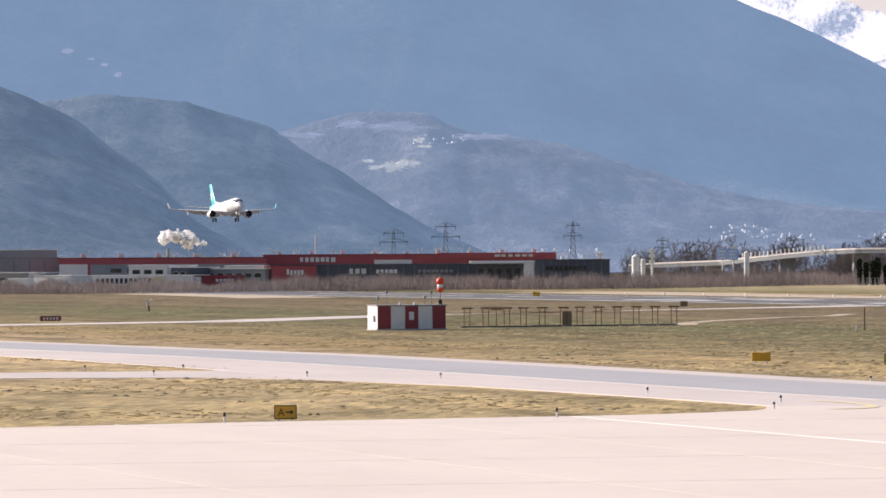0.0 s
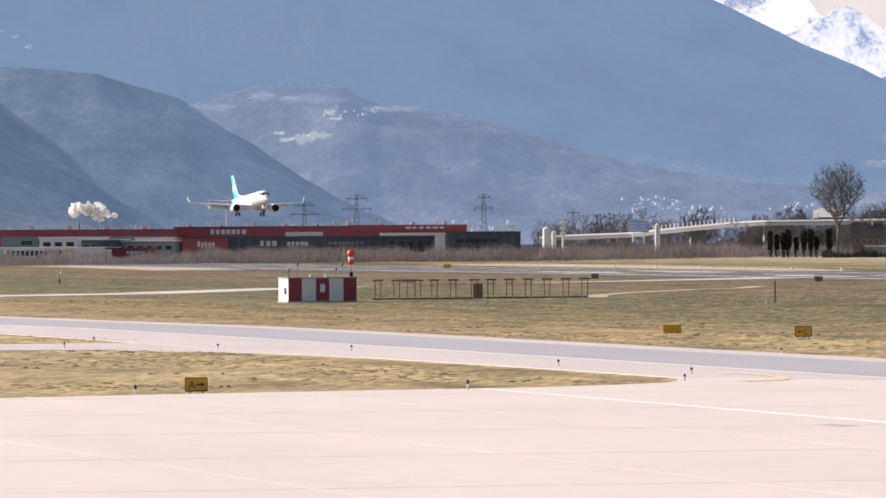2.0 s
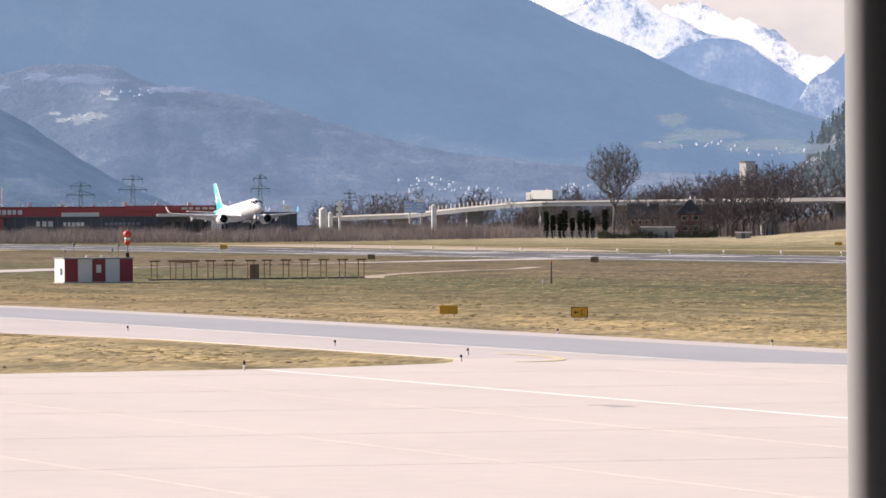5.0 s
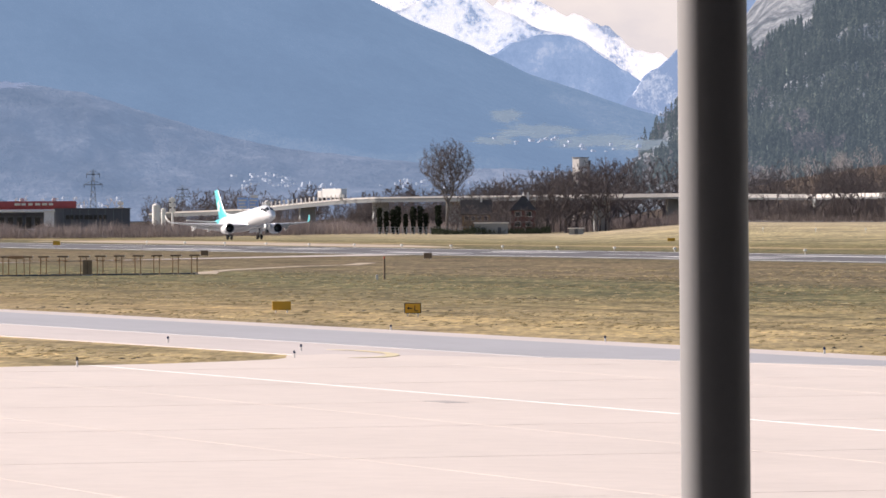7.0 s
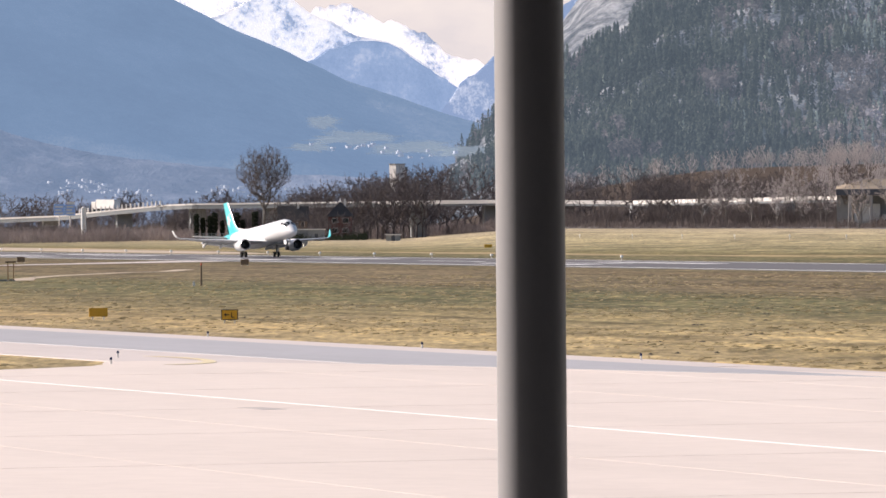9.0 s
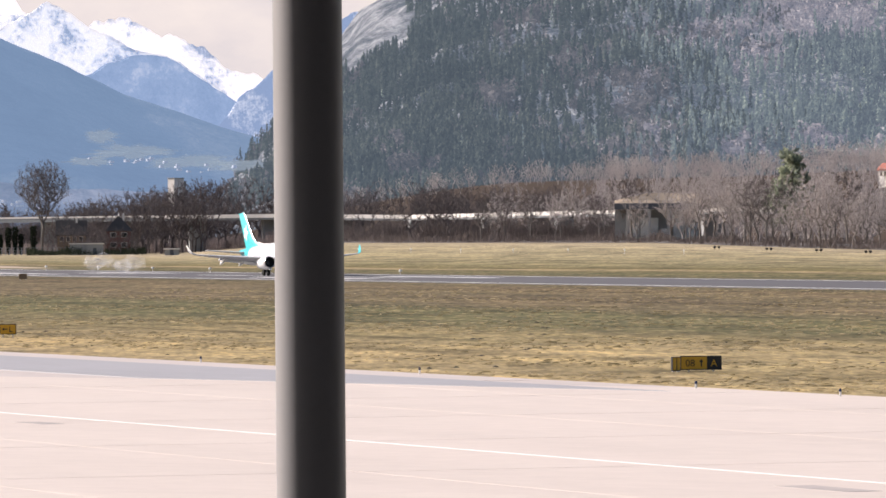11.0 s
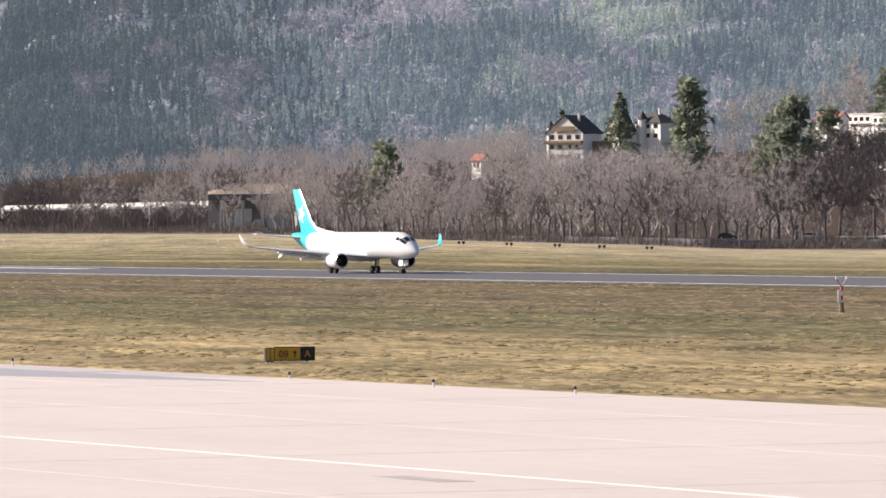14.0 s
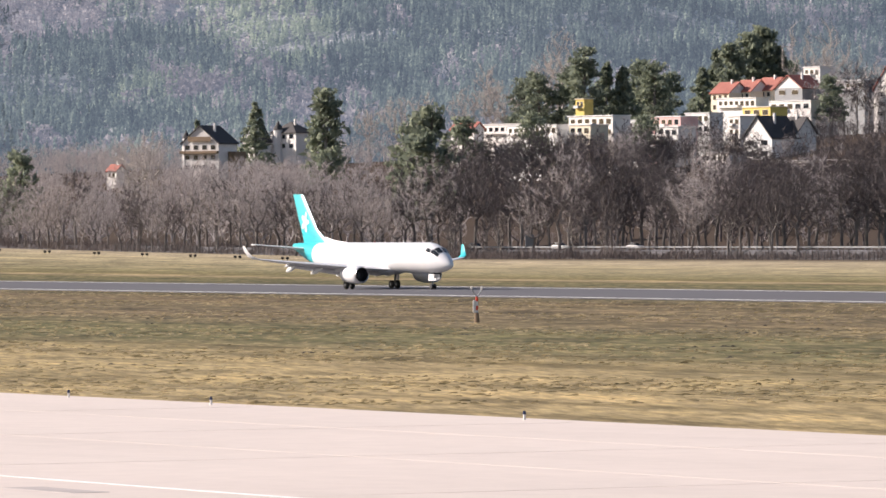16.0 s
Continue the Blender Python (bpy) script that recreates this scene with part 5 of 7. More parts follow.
panel(t, "pale_band", -w + 16, w * 0.1, h + 0.05, h + 1.2, M_PALEWALL, 1.0, 0.4, "pale parapet")
t, w, h = building("glass_pavilion", -795, -685, 1775, 16, -5, M_DARKWALL, "dark glazed pavilion under a white canopy roof", M_DARKWALL)
part("canopy", box(-w - 1, w + 0.5, -3, 10, h + 0.3, h + 1.1, 0.15), M_WHITE, t, "white canopy roof")
windows(t, -w + 1, w - 1, h - 4.0, h - 1.0, 6, frame_mat=M_STEEL)
panel(t, "awning", w - 10, w - 4, h - 4.9, h - 4.2, M_WHITE, -1, 1)
t, w, h = building("sign_tower", -705, -687, 1757, 3, -1, M_WHITE, "tall blank white panel beside a black hall", M_PALEWALL, "sign")
t, w, h = building("black_hall", -686, -553, 1762, 36, 4, M_DARKWALL, "black-clad box-shaped hall with vertical joints", M_DARKWALL)
for k in range(9):
    panel(t, "cladding_joint", -w + k * w / 4.5, -w + k * w / 4.5 + 0.1, 0, h - 0.3, M_STEEL, out=0.04)
bars(t, -w + 3, w - 6, h - 3.0, h - 1.9, 9, M_GLASS, rng)
t, w, h = building("showroom", -1480, -1280, 1722, 10, -20, M_WHITE, "low white showroom with dark windows", M_WHITE, turn=-28)
windows(t, -w + 1, w * 0.2, h - 2.3, h - 0.9, 12)
panel(t, "green_sign", w * 0.22, w * 0.4, h - 1.9, h - 0.7, M_YELLOWWALL)
t, w, h = building("shop", -1287, -1199, 1716, 12, -21, M_RED, "low dark red shop with pale sign bars", M_RED)
bars(t, -w + 5.5, w - 2.5, h - 1.7, h - 1.0, 5, M_PALEWALL, rng)
panel(t, "door_frame", -w, -w + 1.6, 0, h - 0.4, M_WHITE)


def lorry(m, label, long=11.4, box_mat=None, cab=None):
    t = thing("lorry", m, label, "truck")
    part("cargo_box", box(-long / 2 + 2.4, long / 2, -1.25, 1.25, 0.95, 3.75, 0.06), box_mat or M_WHITE, t, "white cargo box")
    part("cab", box(-long / 2, -long / 2 + 2.1, -1.2, 1.2, 0.6, 3.1, 0.18), cab or M_PALEWALL, t)
    part("windscreen", box(-long / 2 - 0.03, -long / 2 + 0.05, -1.05, 1.05, 1.8, 2.75, 0.01), M_GLASS, t)
    part("chassis", box(-long / 2 + 0.5, long / 2 - 0.3, -0.6, 0.6, 0.55, 0.95), M_BLACK, t)
    for x in (-long / 2 + 1.1, long / 2 - 3.4, long / 2 - 2.0):
        for s in (-1.05, 1.05):
            part("wheel", rod((x, s - 0.15, 0.5), (x, s + 0.15, 0.5), 0.5, n=14), M_BLACK, t)
    return t


for u, d, q in ((-1600, 1700, 2), (-1566, 1708, -3), (-1530, 1712, 4)):
    lorry(facing(u, d, 0, q - 35), "parked white box lorry beyond the bushes", 9.0)


def pylon_mast(u, d, top, span):
    h = height(top, d)
    t = thing("power_pylon", facing(u, d), "grey steel lattice power pylon", "pylon", "power pylons")
    b = h * 0.075
    for sx in (-1, 1):
        for sy in (-1, 1):
            part("leg", rod((sx * b, sy * b, 0), (sx * 0.35, sy * 0.35, h), 0.22, 0.12, 5), M_STEEL, t)
    for k in range(9):
        z0, z1 = h * k / 9, h * (k + 1) / 9
        w0, w1 = b + (0.35 - b) * k / 9, b + (0.35 - b) * (k + 1) / 9
        for s in (-1, 1):
            part("brace", rod((-s * w0, -w0, z0), (s * w1, -w1, z1), 0.1, n=4), M_STEEL, t)
    for z, s in ((h * 0.74, span), (h * 0.93, span * 0.72)):
        part("crossarm", box(-s, s, -0.3, 0.3, z, z + 0.35), M_STEEL, t)
        for q in (-1, 1):
            part("crossarm_stay", rod((q * s, 0, z + 0.3), (0, 0, z + 2.2), 0.1, n=4), M_STEEL, t)
            part("insulator", rod((q * s * 0.95, 0, z), (q * s * 0.95, 0, z - 1.6), 0.1, n=5), M_GLASS, t)


pylon_mast(-935, 3150, 57, 7.0)
pylon_mast(-843, 3100, 69, 7.0)
pylon_mast(-618, 3050, 70, 4.5)
pylon_mast(-460, 3250, 40, 4.0)


def steam():
    t = thing("steam_plume", facing(-1310, 2600, 0), "white steam drifting from a works chimney", "steam")
    r_ = np.random.default_rng(8)
    part("chimney", rod((-5.5, 0, 0), (-5.5, 0, height(26, 2600)), 0.8, 0.6, 12), M_GREYWALL, t)
    for k in range(15):
        f = k / 14
        bm = bmesh.new()
        bmesh.ops.create_icosphere(bm, subdivisions=3, radius=1.0)
        r = r_.uniform(1.5, 2.5) * (1 - 0.4 * f)
        c = Vector((-6.5 + 14 * f + r_.normal(0, 0.5), r_.normal(0, 1), height(44, 2600) + 1.6 * math.sin(3 * f) - 2.0 * f + r_.normal(0, 1.1)))
        for v in bm.verts:
            n = noise.fractal(v.co * 1.3 + Vector((k * 3.1, 0, 0)), 0.8, 2.1, 4)
            v.co = c + v.co * r * (1 + 0.9 * n)
        part("puff", smooth(bm, 180), M_STEAM, t)


def tyre_smoke():
    """Faint wisps left where the wheels touched the runway."""
    t = thing("tyre_smoke", pose(-1017, 350, 0), "faint white tyre smoke lingering over the runway", "smoke")
    r_ = np.random.default_rng(17)
    for k in range(9):
        f = k / 8
        bm = bmesh.new()
        bmesh.ops.create_icosphere(bm, subdivisions=2, radius=1.0)
        c = Vector((-13 + 24 * f + r_.normal(0, 0.8), r_.normal(0, 2.0), r_.uniform(0.5, 2.0) + 0.6 * math.sin(3 * f)))
        r = r_.uniform(1.1, 1.6)
        for v in bm.verts:
            n = noise.fractal(v.co * 1.2 + Vector((k * 2.3, 0, 0)), 0.8, 2.1, 3)
            v.co = c + Vector((v.co.x * 1.8, v.co.y, v.co.z * 0.8)) * r * (1 + 0.5 * n)
        part("wisp", smooth(bm, 180), M_SMOKE, t)
    return t


steam()
smoke = tyre_smoke()

# ---- the overpass ----
def overpass():
    t = thing("overpass", pose(0, 0, 0), "long pale concrete motorway overpass on piers", "bridge")
    rings, par = [], []
    for u in range(-520, 1321, 20):
        d, z = deck_at(u)
        a, b = spot(u, d - 6), spot(u, d + 6)
        rings.append([(a.x, a.y, z), (b.x, b.y, z), (b.x, b.y, z - 1.3), (a.x, a.y, z - 1.3)])
        c = spot(u, d - 6.15)
        low_ = 0.75 if u > 200 else 0.15
        par.append([(a.x, a.y, z + 0.35), (a.x, a.y, z - low_), (c.x, c.y, z - low_), (c.x, c.y, z + 0.35)])
    part("deck", loft(rings), M_STEEL, t)
    part("parapet", loft(par), M_PALEWALL, t, "pale concrete parapet")
    for u in range(-500, 1320, 130):
        d, z = deck_at(u)
        p = spot(u, d)
        part("pier", box(p.x - 1, p.x + 1, p.y - 2.5, p.y + 2.5, -0.2, z - 1.3, 0.1), M_GREYWALL, t)
    for u in np.arange(-318, -168, 7.5):
        d, z = deck_at(u)
        p = spot(u, d - 6.1)
        part("rail_post", box(p.x - 0.18, p.x + 0.18, p.y - 0.18, p.y + 0.18, z + 0.3, z + 1.7), M_PALEWALL, t)


overpass()


def road_sign():
    d, z = deck_at(-345)
    t = thing("motorway_sign", facing(-345, d - 20), "blue motorway direction signs on a pale gantry", "sign")
    for x0, x1, z0, z1 in ((-3.3, 0.1, height(1, d), height(21, d)), (0.25, 3.4, height(1, d), height(20, d)), (0.9, 3.2, height(20, d) + 0.1, height(25, d))):
        p = part("sign_panel", box(x0, x1, -0.1, 0.1, z0, z1, 0.04), M_BLUE if z1 < height(22, d) else M_WHITE, t, "pale blue sign panel")
        if z1 < height(22, d):
            for k in range(3):
                part("lettering_bar", box(x0 + 0.4, x1 - 0.5 - 0.5 * (k % 2), -0.16, -0.11, z0 + 0.5 + k * 1.0, z0 + 0.95 + k * 1.0), M_WHITE, p)
    part("gantry_post", rod((-1.6, 0.3, -0.2), (-1.6, 0.3, height(20, d)), 0.2, n=8), M_PALEWALL, t)
    part("gantry_post", rod((1.8, 0.3, -0.2), (1.8, 0.3, height(20, d)), 0.2, n=8), M_PALEWALL, t)


road_sign()
for u, d, v0, w_, lab in ((-311, 1965, 14, 0.85, "tall white concrete pylon beside the overpass"), (-507, 1830, 8, 1.2, "white cylindrical silo beside the overpass"), (-494, 1840, 2, 0.7, "small white cylindrical silo"), (-478, 1850, 22, 0.35, "slim white lamp mast with panels"), (-1073, 1960, 50, 0.22, "slim white flagpole behind the shops"), (-570, 2000, 16, 0.3, "slim pale mast behind the halls")):
    t = thing("silo" if w_ > 0.5 else "mast", facing(u, d), lab, "silo" if w_ > 0.5 else "mast")
    part("body", smooth(rod((0, 0, -0.2), (0, 0, height(v0, d)), w_, w_ * 0.95, 14)), M_WHITE, t)
    part("cap", smooth(rod((0, 0, height(v0, d)), (0, 0, height(v0, d) + w_ * 0.5), w_, w_ * 0.3, 14)), M_PALEWALL, t)
    if 0.3 <= w_ < 0.5:
        for k in range(3):
            part("panel", box(-0.9, 0.9, -0.3, 0.3, height(v0, d) - 1.2 - 1.5 * k, height(v0, d) - 0.2 - 1.5 * k, 0.05), M_WHITE, t)
t, w, h = building("water_works_tower", 228, 243, 2650, 6, 90, M_PALEWALL, "slim pale concrete tower on the wooded slope", base=-1, turn=-40)
t, w, h = building("water_works_tower", 244, 262, 2655, 6, 84, M_GREYWALL, "slim grey tower on the wooded slope", base=-1)


# ---- garden with the red house ----
def hip_roof(t, w, depth, z0, z1, material, over=0.5, ridge=0.0):
    a = [(-w - over, -over, z0), (w + over, -over, z0), (w + over, depth + over, z0), (-w - over, depth + over, z0)]
    m = depth / 2
    b = [(-w * ridge - 0.05, m - 0.05, z1), (w * ridge + 0.05, m - 0.05, z1), (w * ridge + 0.05, m + 0.05, z1), (-w * ridge - 0.05, m + 0.05, z1)]
    return part("roof", loft([[(x, y, z - 0.2) for x, y, z in a], a, b]), material, t)


def gable_roof(t, w, depth, z0, z1, material, over=0.5, along="y"):
    """A gable whose ridge runs away from the camera (y) or across (x)."""
    if along == "y":
        rs = [[(-w - over, y, z0 - 0.35), (0, y, z1), (w + over, y, z0 - 0.35), (w + over - 0.1, y, z0 - 0.6), (0, y, z1 - 0.3), (-w - over + 0.1, y, z0 - 0.6)] for y in (-over, depth + over)]
        part("gable", loft([[(-w, y, z0 - 0.3), (0, y, z1 - 0.25), (w, y, z0 - 0.3)] for y in (0.0, depth)]), M_PALEWALL, t)
    else:
        m = depth / 2
        rs = [[(x, -over, z0 - 0.35), (x, m, z1), (x, depth + over, z0 - 0.35), (x, depth + over - 0.1, z0 - 0.6), (x, m, z1 - 0.3), (x, -over + 0.1, z0 - 0.6)] for x in (-w - over, w + over)]
        part("gable", loft([[(x, 0, z0 - 0.3), (x, m, z1 - 0.25), (x, depth, z0 - 0.3)] for x in (-w, w)]), M_PALEWALL, t)
    return part("roof", loft(rs), material, t)


def house(name, u0, u1, d, depth, v_eave, v_ridge, wall, roof, label, shape="y", cols=3, rows=2, turn=-50.0, base=None):
    um = (u0 + u1) / 2
    z0 = (ground_z(um, d) if base is None else base) - 0.3
    w = (u1 - u0) * UNIT * d / 2 * (1.25 if turn < -40 else 1)
    depth = depth * (0.75 if turn < -40 else 1)
    ze, zr = height(v_eave, d) - z0, height(v_ridge, d) - z0
    t = thing(name, facing(um, d, z0, turn), label, "house")
    part("wall", box(-w, w, 0, depth, 0, ze - 0.3), wall, t)
    if shape == "hip":
        hip_roof(t, w, depth, ze - 0.3, zr, roof)
    else:
        gable_roof(t, w, depth, ze, zr, roof, along=shape)
    for k in range(rows):
        windows(t, -w + 0.4, w - 0.4, ze - 2.2 - 2.9 * k, ze - 0.9 - 2.9 * k, cols, 0.5)
    part("chimney", box(w * 0.3, w * 0.3 + 0.6, depth * 0.4, depth * 0.4 + 0.6, ze, zr + 0.7), M_PALEWALL, t)
    return t, w, ze, zr


t, w, ze, zr = house("brick_house", 121, 164, 1885, 7, -1, 24, M_BRICK, M_ROOF, "small red brick house with a dark pyramid roof", "hip", 2, 2, 0)
part("roof_finial", rod((0, 3.5, zr - 0.5), (0, 3.5, zr + 0.9), 0.35, 0.05, 8), M_WHITE, t)
house("farm_house", 34, 84, 1895, 8, -8, 16, M_WOOD, M_ROOF, "dark timber house with a steep roof behind trees", "x", 4, 1, 0)
for u, d, w_, h_ in ((72, 1840, 2.6, 3.4), (100, 1838, 2.4, 3.4), (236, 1800, 2.0, 1.9)):
    t = thing("garden_shed", facing(u, d, ground_z(u, d)), "small pale shed at the airfield fence", "shed")
    part("wall", box(-w_, w_, 0, 3, 0, h_ - 0.3), M_GREYWALL, t)
    part("roof", box(-w_ - 0.3, w_ + 0.3, -0.3, 3.3, h_ - 0.3, h_, 0.04), M_PALEWALL, t)
    part("door", box(-0.5, 0.5, -0.06, 0.02, 0, 2.0), M_DARKWALL, t)


def fence(u0, u1, d, h_, step, label, material=M_STEEL, thick=0.12):
    t = thing("fence", pose(0, 0, 0), label, "fence")
    ring_ = []
    for u in np.arange(u0, u1, step):
        q = d if d else belt_d(u) - 14
        p = spot(u, q, ground_z(u, q))
        part("post", box(p.x - 0.08, p.x + 0.08, p.y - 0.08, p.y + 0.08, p.z - 0.1, p.z + h_), material, t)
        ring_.append(p)
    for z in (0.25, 0.6, 0.95):
        part("rail", loft([[(p.x, p.y, p.z + h_ * z), (p.x, p.y + 0.05, p.z + h_ * z), (p.x, p.y + 0.05, p.z + h_ * z + thick), (p.x, p.y, p.z + h_ * z + thick)] for p in ring_]), material, t)


fence(-120, 70, 1850, 2.2, 7, "dark steel mesh fence round a garden")
tagged(data_part("hedge", *bush_band(np.random.default_rng(3), 5000, -20, 190, 30, 1.6, 3.0, -130), M_DARKNEEDLE), "dark evergreen hedge round a garden", "hedge", kind="stuff")

fence(1500, 2960, 0, 1.7, 11, "low dark wire fence along the airfield's edge", M_ROOF, 0.05)

# ---- houses on the hillside ----
t, w, ze, zr = house("chalet", 1612, 1690, 1900, 10, 148, 178, M_PALEWALL, M_ROOF, "large pale chalet with dark gabled roof and balconies", "y", 4, 3, -34)
part("gable_boards", box(-w * 0.62, w * 0.62, -0.55, -0.4, ze + 0.2, ze + 1.6), M_WOOD, t)
part("balcony", box(-w - 0.1, w + 0.1, -1.2, 0, ze - 3.4, ze - 2.6, 0.05), M_WOOD, t)
part("turret", rod((-w + 0.9, 1, 0), (-w + 0.9, 1, ze + 1.2), 1.2, n=10), M_PALEWALL, t)
part("turret_cap", rod((-w + 0.9, 1, ze + 1.2), (-w + 0.9, 1, ze + 3.6), 1.3, 0.05, 10), M_ROOF, t)
part("side_wing", box(w, w + 2.5, 5, 11, 0, ze - 2.8), M_WOOD, t)
house("villa", 1722, 1752, 2000, 8, 150, 176, M_PALEWALL, M_ROOF, "white villa wing with dark roof", "y", 2, 2)
t, w, ze, zr = house("villa", 1770, 1826, 2000, 9, 166, 184, M_PALEWALL, M_ROOF, "white villa with hipped dark roof and turret", "hip", 3, 2)
part("turret", rod((-w * 0.3, -0.5, 0), (-w * 0.3, -0.5, ze + 0.6), 1.5, n=10), M_PALEWALL, t)
part("turret_cap", rod((-w * 0.3, -0.5, ze + 0.6), (-w * 0.3, -0.5, ze + 3.4), 1.7, 0.05, 10), M_ROOF, t)
for u0, u1, d, v0, v1, wall, roof, shape in ((1484, 1505, 1900, 100, 110, M_PALEWALL, M_REDROOF, "x"), (1338, 1352, 1900, 58, 66, M_WHITE, M_PALEWALL, "y"), (2090, 2140, 1800, 170, 182, M_PALEWALL, M_REDROOF, "x")):
    house("small_house", u0, u1, d, 5, v0, v1, wall, roof, "small white house among bare trees", shape, 2, 1)


def flats(u0, u1, d, top, rows, cols, wall, label, roof=None, depth=9):
    t, w, h = building("apartment_block", u0 - 0.16 * (u1 - u0), u1 + 0.16 * (u1 - u0), d, depth * 0.7, top, wall, label, roof or M_PALEWALL, turn=-50.0)
    for k in range(rows):
        z = h - 2.4 - 2.9 * k
        windows(t, -w + 0.3, w - 0.3, z, z + 1.4, cols, 0.4)
        part("balcony", box(-w * 0.9, w * 0.2, -1.1, 0, z - 0.5, z + 0.25, 0.04), M_PALEWALL, t)
    return t, w, h


flats(2141, 2242, 1800, 178, 1, 8, M_PALEWALL, "long low white terrace with a flat pale roof", depth=8)
flats(2296, 2388, 1760, 192, 3, 6, M_PALEWALL, "white and green terraced flats", M_WHITE)
flats(2300, 2345, 1745, 176, 2, 3, M_CREAM, "small pale green and yellow flats", M_PALEWALL)
flats(2436, 2506, 1770, 190, 3, 5, M_PINKWALL, "pale pink terraced flats with balconies", M_WHITE)
flats(2455, 2500, 1758, 172, 2, 3, M_PALEWALL, "white terraced flats with balconies", M_WHITE)
flats(2314, 2332, 1900, 222, 1, 2, M_YELLOWWALL, "small pale yellow house between pines", M_CREAM, 5)
for k in range(3):
    house("terraced_house", 2551 + k * 38, 2591 + k * 38, 1900, 10, 232 - k * 1.5 + 4 * k, 250 + 4 * k, M_CREAM, M_REDROOF, "cream terraced house with a red tiled roof", "x", 3, 3)
house("terraced_house", 2662, 2722, 1885, 10, 240, 262, M_GREYWALL, M_REDROOF, "grey gabled terraced house", "y", 2, 2)
flats(2716, 2750, 1900, 276, 3, 3, M_PALEWALL, "white stepped apartment block", M_WHITE)
flats(2620, 2740, 1860, 216, 1, 7, M_PALEWALL, "low white terrace below red roofs", M_WHITE)
flats(2606, 2664, 1830, 206, 2, 3, M_YELLOWWALL, "yellow apartment block with white balconies", M_CREAM)
flats(2583, 2608, 1815, 190, 2, 2, M_PALEWALL, "white apartment block with a green awning", M_PALEWALL)
t, w, ze, zr = house("gabled_house", 2606, 2668, 1740, 13, 152, 190, M_WHITE, M_ROOF, "white house with a steep black gabled roof", "y", 2, 2)
house("gabled_house", 2655, 2712, 1745, 9, 160, 188, M_PALEWALL, M_ROOF, "white house wing with a black roof", "x", 3, 1)
flats(2540, 2590, 1720, 126, 1, 4, M_PALEWALL, "low white outbuilding behind bare trees")
flats(2186, 2290, 1775, 176, 1, 9, M_WHITE, "low white terrace among bare trees", M_WHITE, 7)
flats(2386, 2440, 1778, 184, 2, 5, M_WHITE, "white terraced flats with a flat roof", M_WHITE, 7)
flats(2505, 2556, 1790, 196, 2, 4, M_WHITE, "white stepped terrace below pines", M_WHITE, 7)
flats(2560, 2640, 1850, 222, 1, 7, M_WHITE, "long white balcony terrace", M_WHITE, 7)
flats(2640, 2860, 1700, 112, 1, 14, M_PALEWALL, "long low white building behind bare trees")
flats(2776, 2830, 1930, 252, 1, 4, M_GREYWALL, "grey flat-roofed house with a white roof edge", M_WHITE)
house("gabled_house", 2836, 2900, 1900, 9, 236, 280, M_PALEWALL, M_REDROOF, "white house with a red-brown roof", "y", 2, 3)


# ---- underpass and road along the belt ----
def underpass():
    t = thing("underpass", facing(1105, 1668, 0), "dark concrete road underpass, sunlit patches as white panels", "bridge")
    z = ground_z(1105, 1668)
    w = 12.5
    part("beam", box(-w, w, 0, 2.5, z + 8.6, z + 10.2, 0.05), M_DARKWALL, t, "dark concrete beam")
    part("slope", loft([[(-w, 0.2, z + 10.2), (w, 0.2, z + 10.2), (w, 7, z + 12.5), (-w * 0.3, 7, z + 12.9), (-w, 7, z + 11)], [(-w, 9, z + 10.2), (w, 9, z + 10.2), (w, 9, z + 12.5), (-w * 0.3, 9, z + 12.9), (-w, 9, z + 11)]]), M_EARTH, t, "bare straw-coloured slope")
    part("back_wall", box(-w, w * 0.75, 8.4, 9, z - 0.5, z + 8.6), M_GREYWALL, t, "grey wall in shade")
    # White panels stand in for sunlit patches of concrete below the beam.
    for x0, x1, top, y in ((-9, -6.4, 4.2, 6), (-5.8, -1.2, 6.4, 7.4), (-0.6, 2.2, 3.6, 5.2), (2.6, 5.6, 7.2, 7.2), (6.0, 8.4, 5.2, 4.4)):
        part("sunlit_panel", box(x0, x1, y, y + 0.4, z - 0.4, z + top, 0.04), M_WHITE, t, "white panel under the bridge, painting in a sunlit patch")
    for x in (-9, -3.5, 1.5, 8.6):
        part("column", box(x - 0.4, x + 0.4, 0.3, 1.1, z - 0.5, z + 8.6, 0.05), M_BRIDGE, t)


underpass()


def road():
    rings = []
    for u in range(450, 3001, 25):
        d = belt_d(u) + 14
        z = 1.9 + ground_z(u, d) * 0.6
        a, b, c, e = spot(u, d - 9), spot(u, d - 5), spot(u, d + 5), spot(u, d + 9)
        rings.append([(a.x, a.y, -0.3), (b.x, b.y, z), (c.x, c.y, z), (e.x, e.y, -0.3)])
    tagged(part("road", loft(rings), M_RUNWAY), "grey country road on a low bank behind the fence", "road", kind="structure")


road()
t = thing("guard_rail", pose(0, 0, 0), "pale steel guard rail along the road", "guard rail")
pts = []
for u in range(2130, 2960, 12):
    d = belt_d(u) + 9.3
    z = 1.9 + ground_z(u, belt_d(u) + 14) * 0.6
    pts.append(spot(u, d, z))
    part("post", box(pts[-1].x - 0.06, pts[-1].x + 0.06, pts[-1].y - 0.06, pts[-1].y + 0.06, z - 0.5, z + 0.7), M_STEEL, t)
part("rail", loft([[(p.x, p.y, p.z + 0.45), (p.x, p.y + 0.06, p.z + 0.45), (p.x, p.y + 0.06, p.z + 0.75), (p.x, p.y, p.z + 0.75)] for p in pts]), M_GREYWALL, t)


